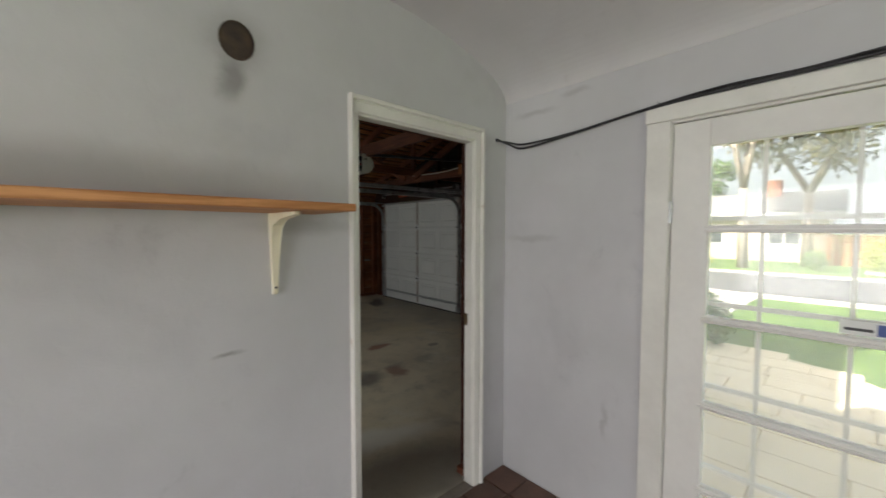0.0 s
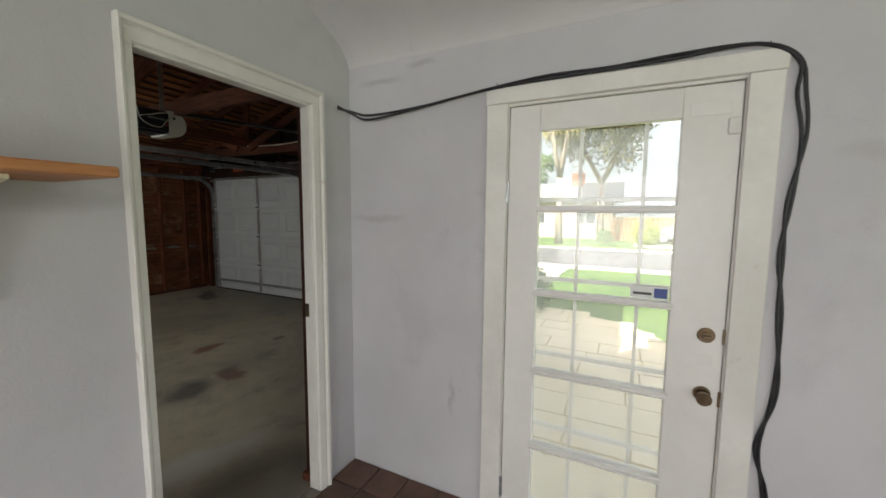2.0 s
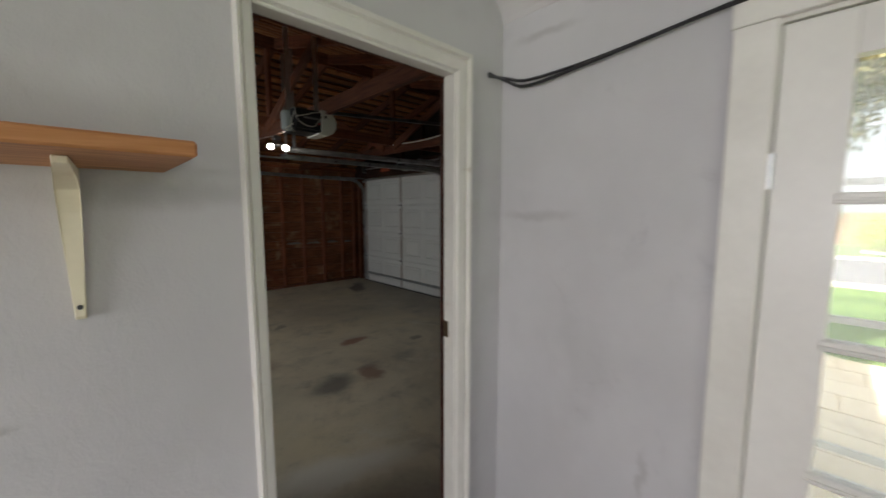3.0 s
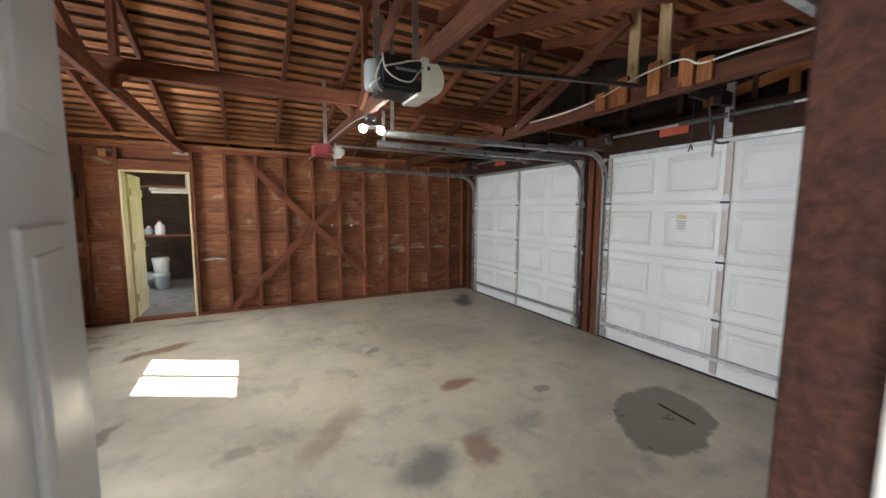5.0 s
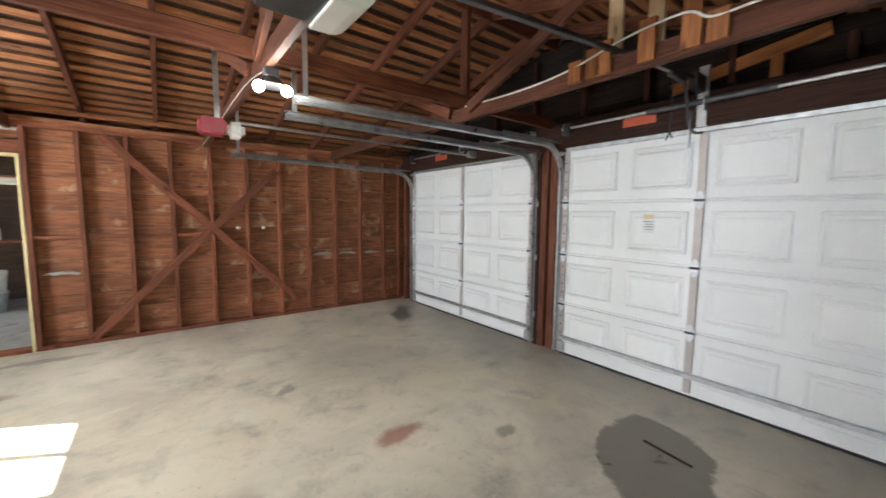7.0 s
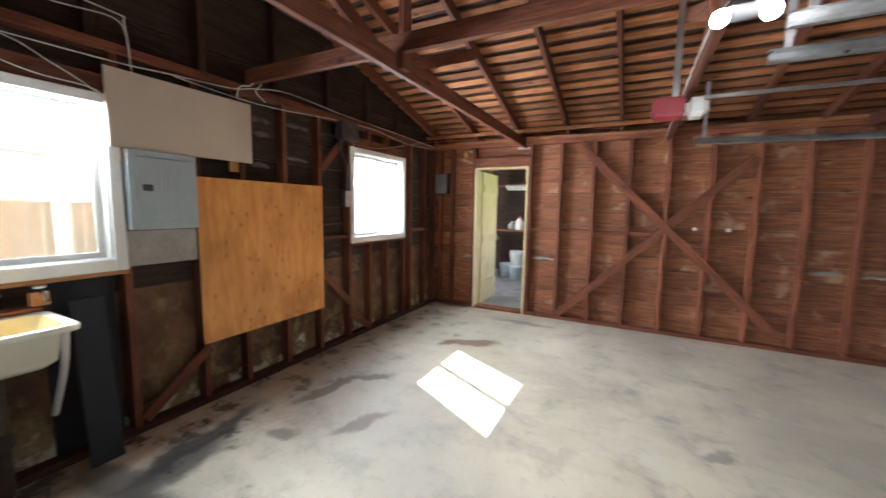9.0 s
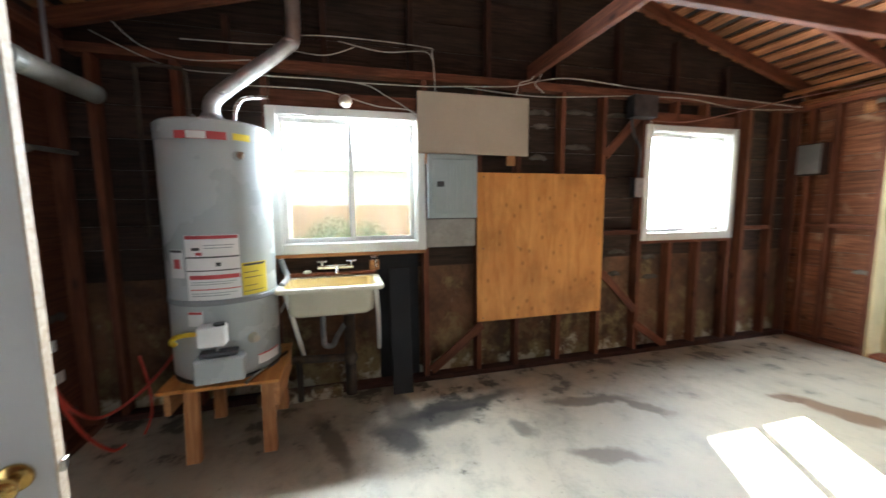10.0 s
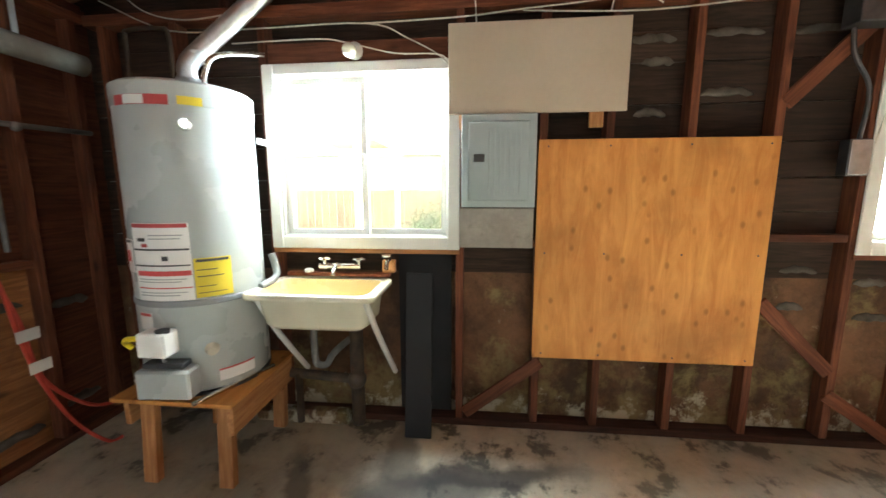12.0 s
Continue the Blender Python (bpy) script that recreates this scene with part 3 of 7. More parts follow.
M["leaf_lime"] = surf("leaf_lime", (0.17, 0.22, 0.02), (0.28, 0.32, 0.04), 0.7, 3, 20, 0.0)
M["leaf_mid"] = surf("leaf_mid", (0.05, 0.10, 0.025), (0.11, 0.17, 0.05), 0.7, 3, 20, 0.0)
M["leaf_olive"] = surf("leaf_olive", (0.16, 0.15, 0.07), (0.25, 0.22, 0.11), 0.75, 3, 20, 0.0)
M["twig"] = surf("twig", (0.20, 0.17, 0.12), (0.30, 0.25, 0.18), 0.8, 3, 20, 0.0)
M["house_beige"] = surf("house_beige_stucco", (0.50, 0.43, 0.33), (0.58, 0.50, 0.39), 0.85, 1, 30, 0.2)
M["house_white"] = surf("house_white_paint", (0.66, 0.65, 0.62), (0.74, 0.73, 0.70), 0.7, 1, 30, 0.1)
M["roof_grey"] = surf("roof_shingles_grey", (0.20, 0.19, 0.185), (0.28, 0.27, 0.26), 0.85, 3, 30, 0.4)
M["red_brick"] = surf("red_brick_far", (0.30, 0.12, 0.075), (0.38, 0.17, 0.11), 0.85, 3, 30, 0.3)
M["car_paint"] = surf("silver_car_paint", (0.30, 0.32, 0.35), (0.36, 0.38, 0.41), 0.3, 2, 40, 0.0, 0.4, grain=0.05)
M["fence_wood"] = lumber("fence_wood", (0.30, 0.16, 0.08), (0.46, 0.27, 0.14), 0.8, 0.15)
M["white_stone"] = surf("white_stone", (0.55, 0.54, 0.51), (0.68, 0.67, 0.64), 0.8, 4, 30, 0.3, vary=0.15)
M["dark_glass"] = surf("dark_window", (0.05, 0.06, 0.07), (0.08, 0.09, 0.10), 0.1, 3, 30, 0.0)
M["cement"] = surf("rough_cement", (0.30, 0.28, 0.25), (0.40, 0.375, 0.33), 0.9, 5, 40, 0.5, stain=(0.14, 0.11, 0.09), stain_scale=4)

# ---- building helpers ----
WORLD_OF = {}


def thing(name, at=(0, 0, 0), label="", category="", group="", kind="", turn=0):
    ob = new(name)
    ob.empty_display_size = 0.1
    ob.matrix_basis = pose(*at, 0, 0, turn)
    WORLD_OF[ob] = ob.matrix_basis.copy()
    return tagged(ob, label, category, group, kind)


def part(name, bm, material, parent=None, label="", m=None, smooth=False):
    me = bpy.data.meshes.new(name)
    bmesh.ops.recalc_face_normals(bm, faces=bm.faces)
    bm.to_mesh(me)
    bm.free()
    me.materials.append(M[material] if isinstance(material, str) else material)
    if smooth:
        for p in me.polygons:
            p.use_smooth = True
    ob = new(name, me)
    mw = m or Matrix()
    WORLD_OF[ob] = mw.copy()
    if parent:
        ob.parent = parent
        ob.matrix_parent_inverse = WORLD_OF[parent].inverted()
    ob.matrix_basis = mw
    return tagged(ob, label)


def struct(name, bm, material, label="", m=None, smooth=False, kind="structure", category=""):
    ob = part(name, bm, material, None, label, m, smooth)
    return tagged(ob, "", category, "", kind)


def box(x0, x1, y0, y1, z0, z1, bevel=0.0, bm=None, seg=1):
    bm = bm or bmesh.new()
    r = bmesh.ops.create_cube(bm, size=1.0, matrix=Matrix.LocRotScale(((x0 + x1) / 2, (y0 + y1) / 2, (z0 + z1) / 2), None, (abs(x1 - x0), abs(y1 - y0), abs(z1 - z0))))
    if bevel:
        es = {e for v in r["verts"] for e in v.link_edges}
        bmesh.ops.bevel(bm, geom=list(es), offset=bevel, segments=seg, affect="EDGES")
    return bm


def cyl(p0, p1, r0, r1=None, seg=16, bm=None, cap=True):
    bm = bm or bmesh.new()
    p0, p1 = Vector(p0), Vector(p1)
    d = p1 - p0
    m = Matrix.Translation((p0 + p1) / 2) @ d.to_track_quat("Z", "Y").to_matrix().to_4x4()
    bmesh.ops.create_cone(bm, cap_ends=cap, segments=seg, radius1=r0, radius2=r0 if r1 is None else r1, depth=d.length, matrix=m)
    return bm


def ball(at, r, scale=(1, 1, 1), bm=None, u=14, v=9):
    bm = bm or bmesh.new()
    bmesh.ops.create_uvsphere(bm, u_segments=u, v_segments=v, radius=r, matrix=Matrix.LocRotScale(at, None, scale))
    return bm


def lathe(at, profile, seg=28, bm=None):
    """A turned solid about a vertical axis from (radius, height) pairs."""
    bm = bm or bmesh.new()
    rings = []
    for r, z in profile:
        rings.append([bm.verts.new((at[0] + r * math.cos(2 * math.pi * i / seg), at[1] + r * math.sin(2 * math.pi * i / seg), at[2] + z)) for i in range(seg)])
    for a, b in zip(rings, rings[1:]):
        for i in range(seg):
            bm.faces.new((a[i], a[(i + 1) % seg], b[(i + 1) % seg], b[i]))
    bm.faces.new(rings[0][::-1])
    bm.faces.new(rings[-1])
    return bm


def tube(points, r, seg=8, bm=None, smooth_steps=5):
    """A round cable or pipe along a smoothed line of points."""
    bm = bm or bmesh.new()
    pts = [Vector(p) for p in points]
    if smooth_steps > 1 and len(pts) > 2:
        out = []
        for i in range(len(pts) - 1):
            a, b, c, d = pts[max(i - 1, 0)], pts[i], pts[i + 1], pts[min(i + 2, len(pts) - 1)]
            for k in range(smooth_steps):
                s = k / smooth_steps
                out.append(0.5 * (2 * b + (c - a) * s + (2 * a - 5 * b + 4 * c - d) * s * s + (3 * b - a - 3 * c + d) * s ** 3))
        pts = out + [pts[-1]]
    rings, up = [], None
    for i, p in enumerate(pts):
        t = (pts[min(i + 1, len(pts) - 1)] - pts[max(i - 1, 0)]).normalized()
        if up is None:
            up = t.orthogonal().normalized()
        up = (up - t * up.dot(t)).normalized()
        sd = t.cross(up)
        rings.append([bm.verts.new(p + r * (math.cos(2 * math.pi * k / seg) * up + math.sin(2 * math.pi * k / seg) * sd)) for k in range(seg)])
    for a, b in zip(rings, rings[1:]):
        for k in range(seg):
            bm.faces.new((a[k], a[(k + 1) % seg], b[(k + 1) % seg], b[k]))
    bm.faces.new(rings[0][::-1])
    bm.faces.new(rings[-1])
    return bm


def beam(name, p0, p1, w, h, material, parent=None, label="", up=(0, 0, 1), bevel=0.003):
    """Lumber between the middles of its two ends: w across, h along up. Its own x axis runs with the grain."""
    p0, p1 = Vector(p0), Vector(p1)
    x = (p1 - p0).normalized()
    z = Vector(up)
    z = (z - x * z.dot(x)).normalized()
    y = z.cross(x)
    m = Matrix.Translation(p0) @ Matrix((x, y, z)).transposed().to_4x4()
    L = (p1 - p0).length
    return part(name, box(0, L, -w / 2, w / 2, -h / 2, h / 2, bevel), material, parent, label, m)


def slab_with_holes(axis, at, thick, u0, u1, v0, v1, holes):
    """A wall across axis 'x' or 'y', from at to at + thick; u runs along the wall, v upwards; the holes go right through."""
    us = sorted({u0, u1, *[h[0] for h in holes], *[h[1] for h in holes]})
    vs = sorted({v0, v1, *[h[2] for h in holes], *[h[3] for h in holes]})
    us, vs = [u for u in us if u0 <= u <= u1], [v for v in vs if v0 <= v <= v1]
    solid = lambda i, j: 0 <= i < len(us) - 1 and 0 <= j < len(vs) - 1 and not any(h[0] < (us[i] + us[i + 1]) / 2 < h[1] and h[2] < (vs[j] + vs[j + 1]) / 2 < h[3] for h in holes)
    bm = bmesh.new()
    cache = {}

    def vert(u, v, s):
        k = (round(u, 5), round(v, 5), s)
        if k not in cache:
            w = at + (thick if s else 0)
            cache[k] = bm.verts.new((w, u, v) if axis == "x" else (u, w, v))
        return cache[k]

    for i in range(len(us) - 1):
        for j in range(len(vs) - 1):
            if not solid(i, j):
                continue
            a, b, c, d = us[i], us[i + 1], vs[j], vs[j + 1]
            for s in (0, 1):
                bm.faces.new([vert(a, c, s), vert(b, c, s), vert(b, d, s), vert(a, d, s)])
            for di, dj, (e, f) in ((-1, 0, ((a, c), (a, d))), (1, 0, ((b, c), (b, d))), (0, -1, ((a, c), (b, c))), (0, 1, ((a, d), (b, d)))):
                if not solid(i + di, j + dj):
                    bm.faces.new([vert(*e, 0), vert(*f, 0), vert(*f, 1), vert(*e, 1)])
    return bm


# ---- the plan, in metres ----
WX = -0.36          # window wall, face of the studs
FY = 8.80           # far wall, face of the studs
SY = 2.76           # wall towards the porch, face of the studs
GX = 5.47           # garage doors, inner face
PX, PY = 2.58, 2.615  # porch: front wall and garage wall
RIDGE_Y, PLATE_Z, PITCH = 5.78, 2.40, 0.27
DOOR = (1.525, 2.262, 0.0, 2.055)      # doorway porch to garage: x0 x1 z0 z1
BACK = (0.30, 1.015, 0.0, 2.01)       # doorway in the far wall
W1 = (3.84, 4.86, 1.08, 2.04)         # windows: y0 y1 z0 z1
W2 = (6.90, 7.90, 1.08, 2.065)
GD = [(3.11, 5.56), (5.955, 8.405)]   # garage doors along y
FRONT = (0.795, 1.67, 0.0, 2.03)      # glazed front door: y0 y1 z0 z1
ROOF_TOP = PLATE_Z + PITCH * (FY - RIDGE_Y)

# ---- floors and ground ----
struct("floor", box(WX - 0.13, GX + 0.10, SY - 0.14, FY + 0.13, -0.16, 0.0), "slab", "stained old concrete garage slab")
struct("floor_back_room", box(-2.0, 2.0, FY + 0.13, 12.4, -0.16, -0.004), "cement", "worn concrete floor of the store room")
struct("porch_bed", box(-2.6, PX + 0.12, -2.2, SY - 0.14, -0.16, -0.012), "mortar", "mortar bed under the porch tiles")

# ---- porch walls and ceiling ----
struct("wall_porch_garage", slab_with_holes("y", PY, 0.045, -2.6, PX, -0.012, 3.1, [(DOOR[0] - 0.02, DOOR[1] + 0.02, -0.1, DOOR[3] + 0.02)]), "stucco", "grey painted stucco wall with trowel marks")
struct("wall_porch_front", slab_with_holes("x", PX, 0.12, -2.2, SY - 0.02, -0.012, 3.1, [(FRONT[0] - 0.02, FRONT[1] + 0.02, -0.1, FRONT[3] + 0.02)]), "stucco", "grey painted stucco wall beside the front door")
struct("wall_porch_back", slab_with_holes("x", -2.72, 0.12, -2.2, SY - 0.02, -0.012, 3.1, [(0.2, 2.3, 0.62, 2.15)]), "stucco", "grey stucco wall with a wide window")
struct("wall_porch_side", slab_with_holes("y", -2.32, 0.12, -2.72, PX + 0.12, -0.012, 3.1, [(-1.9, 1.2, 0.5, 2.15)]), "stucco", "grey stucco wall with a wide window")


def coved_ceiling():
    """A plaster ceiling that curves down into the front wall."""
    bm = bmesh.new()
    prof = [(-2.6, 2.63), (1.55, 2.63)]
    for k in range(1, 25):
        a = radians(90 * k / 24)
        prof.append((1.55 + 1.03 * math.sin(a) ** 1.0, 2.63 - 0.31 * (1 - math.cos(a))))
    prof[-1] = (PX + 0.04, 2.31)
    lo = [[bm.verts.new((x, y, z)) for x, z in prof] for y in (-2.2, PY)]
    hi = [[bm.verts.new((x, y, 2.75)) for x, z in prof] for y in (-2.2, PY)]
    n = len(prof)
    for i in range(n - 1):
        bm.faces.new((lo[0][i], lo[0][i + 1], lo[1][i + 1], lo[1][i]))
        bm.faces.new((hi[0][i], hi[1][i], hi[1][i + 1], hi[0][i + 1]))
        for s in (0, 1):
            bm.faces.new((lo[s][i], hi[s][i], hi[s][i + 1], lo[s][i + 1]))
    for i in (0, n - 1):
        bm.faces.new((lo[0][i], lo[1][i], hi[1][i], hi[0][i]))
    return bm


struct("ceiling_porch", coved_ceiling(), "plaster", "coved plaster ceiling, grey-white and uneven", smooth=False)
struct("roof_porch", box(-3.0, PX + 0.5, -2.6, SY - 0.15, 3.1, 3.2), "roof_grey", "porch roof deck")

# ---- garage shell ----
struct("wall_window_outer", slab_with_holes("x", WX - 0.16, 0.045, SY - 0.14, FY + 0.16, -0.1, 3.35, [W1[:2] + W1[2:], W2[:2] + W2[2:]]), "cement", "stucco skin outside the window wall")
struct("wall_far_outer", slab_with_holes("y", FY + 0.115, 0.045, WX - 0.115, GX + 0.12, -0.1, 2.42, [BACK[:2] + (-0.2, BACK[3])]), "cement", "skin of the far wall")
struct("wall_front_outer", slab_with_holes("x", GX + 0.115, 0.045, SY - 0.14, FY + 0.16, -0.1, 3.35, [g + (-0.2, 2.14) for g in GD]), "cement", "stucco skin outside the garage doors")
struct("wall_porch_inner", slab_with_holes("y", SY - 0.10, 0.02, WX - 0.115, GX + 0.115, 0.0, 2.42, [(DOOR[0], DOOR[1] + 0.07, -0.1, DOOR[3])]), "rafter", "dark boards on the wall towards the porch")
# store room lined with the same near-black boards as the window wall
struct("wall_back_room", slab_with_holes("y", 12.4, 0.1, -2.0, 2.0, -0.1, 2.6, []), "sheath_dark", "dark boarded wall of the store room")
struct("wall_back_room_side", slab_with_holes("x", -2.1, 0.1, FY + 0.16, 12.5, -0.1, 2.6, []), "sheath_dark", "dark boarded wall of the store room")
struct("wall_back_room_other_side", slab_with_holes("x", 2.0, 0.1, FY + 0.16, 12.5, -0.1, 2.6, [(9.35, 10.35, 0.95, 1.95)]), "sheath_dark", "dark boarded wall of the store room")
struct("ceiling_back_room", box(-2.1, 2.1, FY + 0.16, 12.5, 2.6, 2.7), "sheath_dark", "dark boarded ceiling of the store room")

BOARD = 0.185


def boarded(name, axis, at, thick, u0, u1, v1, holes, material, label):
    """Horizontal sheathing boards behind the studs, cut at the openings, with open joints."""
    wall = thing(name, (at, u0, 0) if axis == "x" else (u0, at, 0), label, "", "", "structure")
    j, z = 0, 0.0
    while z < v1 - 0.02:
        top = min(z + BOARD * (0.82, 1.0, 1.12, 0.94, 1.06)[(j * 3 + len(name)) % 5], v1)
        mid = (z + top) / 2
        cuts = sorted(h[:2] for h in holes if h[2] - 0.02 < mid < h[3] + 0.02)
        spans, a = [], u0
        for c0, c1 in cuts:
            spans.append((a, c0))
            a = c1
        spans.append((a, u1))
        off = 0.003 * ((j * 7) % 3)
        for a, b in spans:
            if b - a < 0.03:
                continue
            if axis == "x":
                beam("board", (at + thick / 2 + off, a, mid), (at + thick / 2 + off, b, mid), thick, top - z - 0.0035, material, wall)
            else:
                beam("board", (a, at + thick / 2 + off, mid), (b, at + thick / 2 + off, mid), thick, top - z - 0.0035, material, wall)
        z, j = top, j + 1
    return wall


far_wall = boarded("wall_far", "y", FY + 0.09, 0.018, WX - 0.09, GX + 0.1, 2.36, [BACK[:2] + BACK[2:]], "sheath", "open stud wall with reddish brown board sheathing")
win_wall = thing("wall_window", (WX, SY, 0), "open stud wall with dark boards and torn stained paper", "", "", "structure")
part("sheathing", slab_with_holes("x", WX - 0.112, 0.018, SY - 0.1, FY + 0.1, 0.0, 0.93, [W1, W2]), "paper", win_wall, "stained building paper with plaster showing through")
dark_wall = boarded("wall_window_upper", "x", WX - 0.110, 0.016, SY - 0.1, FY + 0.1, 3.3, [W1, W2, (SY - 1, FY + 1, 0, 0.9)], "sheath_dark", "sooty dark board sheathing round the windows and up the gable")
porch_side = thing("wall_porch_studs", (1.0, SY, 0), "stud wall towards the porch", "", "", "structure")
front_wall = boarded("wall_front", "x", GX + 0.09, 0.018, SY - 0.1, FY + 0.1, 3.3, [g + (-0.1, 2.14) for g in GD], "gable_dark", "boarded wall over and between the garage doors, shade in its colour")

# studs
SW, SD = 0.042, 0.088
for x in (-0.30, -0.10, 1.46, 1.86, 2.26, 2.66, 3.07, 3.48, 3.885, 4.29, 4.71, 5.13, 5.42):
    beam("stud", (x, FY + SD / 2, 0.045), (x, FY + SD / 2, 2.31), SD, SW, "stud", far_wall, up=(1, 0, 0))
for x in (BACK[0] - 0.05, BACK[1] + 0.05):
    beam("stud", (x, FY + SD / 2, 0.045), (x, FY + SD / 2, 2.31), SD, SW, "stud", far_wall, up=(1, 0, 0))
beam("sill_plate", (BACK[1] + 0.03, FY + SD / 2, 0.022), (GX, FY + SD / 2, 0.022), SD + 0.004, 0.044, "stud", far_wall)
beam("sill_plate", (WX, FY + SD / 2, 0.022), (BACK[0] - 0.03, FY + SD / 2, 0.022), SD + 0.004, 0.044, "stud", far_wall)
beam("top_plate", (WX - 0.05, FY + SD / 2, 2.335), (GX + 0.08, FY + SD / 2, 2.335), SD + 0.006, 0.05, "stud", far_wall)
beam("top_plate", (WX - 0.05, FY + SD / 2, 2.383), (GX + 0.08, FY + SD / 2, 2.383), SD + 0.004, 0.04, "strip", far_wall)
beam("header", (BACK[0] - 0.07, FY + SD / 2, 2.10), (BACK[1] + 0.07, FY + SD / 2, 2.10), SD - 0.01, 0.13, "stud", far_wall)
xs = [1.065, 1.46, 1.86, 2.26, 2.66, 3.07, 3.48, 3.885, 4.29, 4.71, 5.13, 5.42]
for a, b in zip(xs[:4], xs[1:5]):
    beam("fire_block", (a + SW / 2, FY + SD / 2 + 0.01, 1.19 + 0.012 * ((int(a * 10)) % 3 - 1)), (b - SW / 2, FY + SD / 2 + 0.01, 1.19), SD - 0.02, 0.04, "stud", far_wall)
beam("fire_block", (WX, FY + SD / 2, 1.17), (BACK[0] - 0.08, FY + SD / 2, 1.17), SD - 0.02, 0.04, "stud", far_wall)
for p0, p1, d in (((1.47, 0.05), (3.44, 2.05), 0.007), ((1.66, 2.29), (3.72, 0.19), 0.002)):
    beam("brace", (p0[0], FY + d, p0[1]), (p1[0], FY + d, p1[1]), 0.02, 0.092, "stud", far_wall, up=(0, 0, 1))

WSTUDS = [2.86, 3.30, 5.325, 5.66, 6.055, 6.455, 7.22, 7.56, 8.10, 8.48, 8.76]
for y in WSTUDS:
    top = 2.30
    spans = [(0.045, top)]
    for w in (W1, W2):
        if w[0] - 0.02 < y < w[1] + 0.02:
            spans = [(0.045, w[2] - 0.05), (w[3] + 0.05, top)]
    for a, b in spans:
        beam("stud", (WX - SD / 2, y, a), (WX - SD / 2, y, b), SD, SW, "rafter", win_wall, up=(0, 1, 0))
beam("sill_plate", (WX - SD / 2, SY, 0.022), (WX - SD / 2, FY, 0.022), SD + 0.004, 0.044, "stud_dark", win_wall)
beam("top_plate", (WX - SD / 2, SY, 2.33), (WX - SD / 2, FY, 2.33), SD + 0.004, 0.06, "rafter", win_wall)
for w in (W1, W2):
    beam("window_trimmer", (WX - SD / 2, w[0] - 0.03, 0.045), (WX - SD / 2, w[0] - 0.03, 2.30), SD, SW, "rafter", win_wall, up=(0, 1, 0))
    beam("window_trimmer", (WX - SD / 2, w[1] + 0.03, 0.045), (WX - SD / 2, w[1] + 0.03, 2.30), SD, SW, "rafter", win_wall, up=(0, 1, 0))
    beam("window_header", (WX - SD / 2, w[0], w[3] + 0.07), (WX - SD / 2, w[1], w[3] + 0.07), SD - 0.01, 0.12, "rafter", win_wall)
    beam("window_rough_sill", (WX - SD / 2, w[0] - 0.03, w[2] - 0.025), (WX - SD / 2, w[1] + 0.03, w[2] - 0.025), SD + 0.02, 0.042, "new_wood" if w is W1 else "rafter", win_wall)
for y0, z0, y1, z1 in ((6.47, 0.80, 6.85, 0.42), (6.85, 0.30, 7.20, 0.06), (4.92, 0.08, 5.35, 0.42), (6.90, 2.25, 6.47, 1.80)):
    beam("brace", (WX - 0.006, y0, z0), (WX - 0.006, y1, z1), 0.02, 0.072, "rafter", win_wall)
for a, b, z in ((6.46, 6.85, 1.14), (8.1, 8.48, 1.15), (4.92, 5.3, 1.10)):
    beam("fire_block", (WX - SD / 2, a, z), (WX - SD / 2, b, z), SD - 0.02, 0.04, "rafter", win_wall)
# gable studs over the plate
for y in (3.6, 4.2, 4.8, 5.4, 6.0, 6.6, 7.2, 7.8):
    zt = PLATE_Z + PITCH * (FY - RIDGE_Y - abs(y - RIDGE_Y)) - 0.02
    if zt > 2.5:
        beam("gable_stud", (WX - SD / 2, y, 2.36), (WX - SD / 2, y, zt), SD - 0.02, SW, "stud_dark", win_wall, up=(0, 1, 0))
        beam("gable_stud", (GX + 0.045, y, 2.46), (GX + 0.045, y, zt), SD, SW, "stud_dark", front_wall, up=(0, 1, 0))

# wall towards the porch
for x in (-0.30, 0.02, 0.42, 0.82, 1.22, 2.36, 2.8, 3.2, 3.6, 4.0, 4.4, 4.8, 5.2):
    beam("stud", (x, SY - SD / 2 + 0.004, 0.045), (x, SY - SD / 2 + 0.004, 2.31), SD - 0.012, SW, "rafter", porch_side, up=(1, 0, 0))
for x in (1.44,):
    beam("stud", (x, SY - SD / 2 + 0.004, 0.045), (x, SY - SD / 2 + 0.004, 2.31), SD - 0.012, SW, "rafter", porch_side, up=(1, 0, 0))
beam("top_plate", (WX, SY - SD / 2, 2.335), (GX, SY - SD / 2, 2.335), SD, 0.05, "rafter", porch_side)
beam("top_plate", (WX, SY - SD / 2, 2.383), (GX, SY - SD / 2, 2.383), SD, 0.04, "rafter", porch_side)
beam("sill_plate", (WX, SY - SD / 2 + 0.004, 0.022), (DOOR[0] - 0.03, SY - SD / 2 + 0.004, 0.022), SD - 0.01, 0.044, "rafter", porch_side)
beam("sill_plate", (DOOR[1] + 0.03, SY - SD / 2 + 0.004, 0.022), (GX, SY - SD / 2 + 0.004, 0.022), SD - 0.01, 0.044, "rafter", porch_side)
beam("header", (1.42, SY - SD / 2, 2.16), (2.45, SY - SD / 2, 2.16), SD - 0.01, 0.14, "rafter", porch_side)
for a, b in ((0.045, 0.40), (0.445, 0.80), (0.845, 1.20)):
    part("lower_board", box(a, b, SY - 0.08, SY - 0.058, 0.05, 1.0, 0.002), "old_board", porch_side, "lower wall lining of brown boards")
    beam("fire_block", (a, SY - 0.04, 1.02), (b, SY - 0.04, 1.02), SD - 0.02, 0.04, "rafter", porch_side)

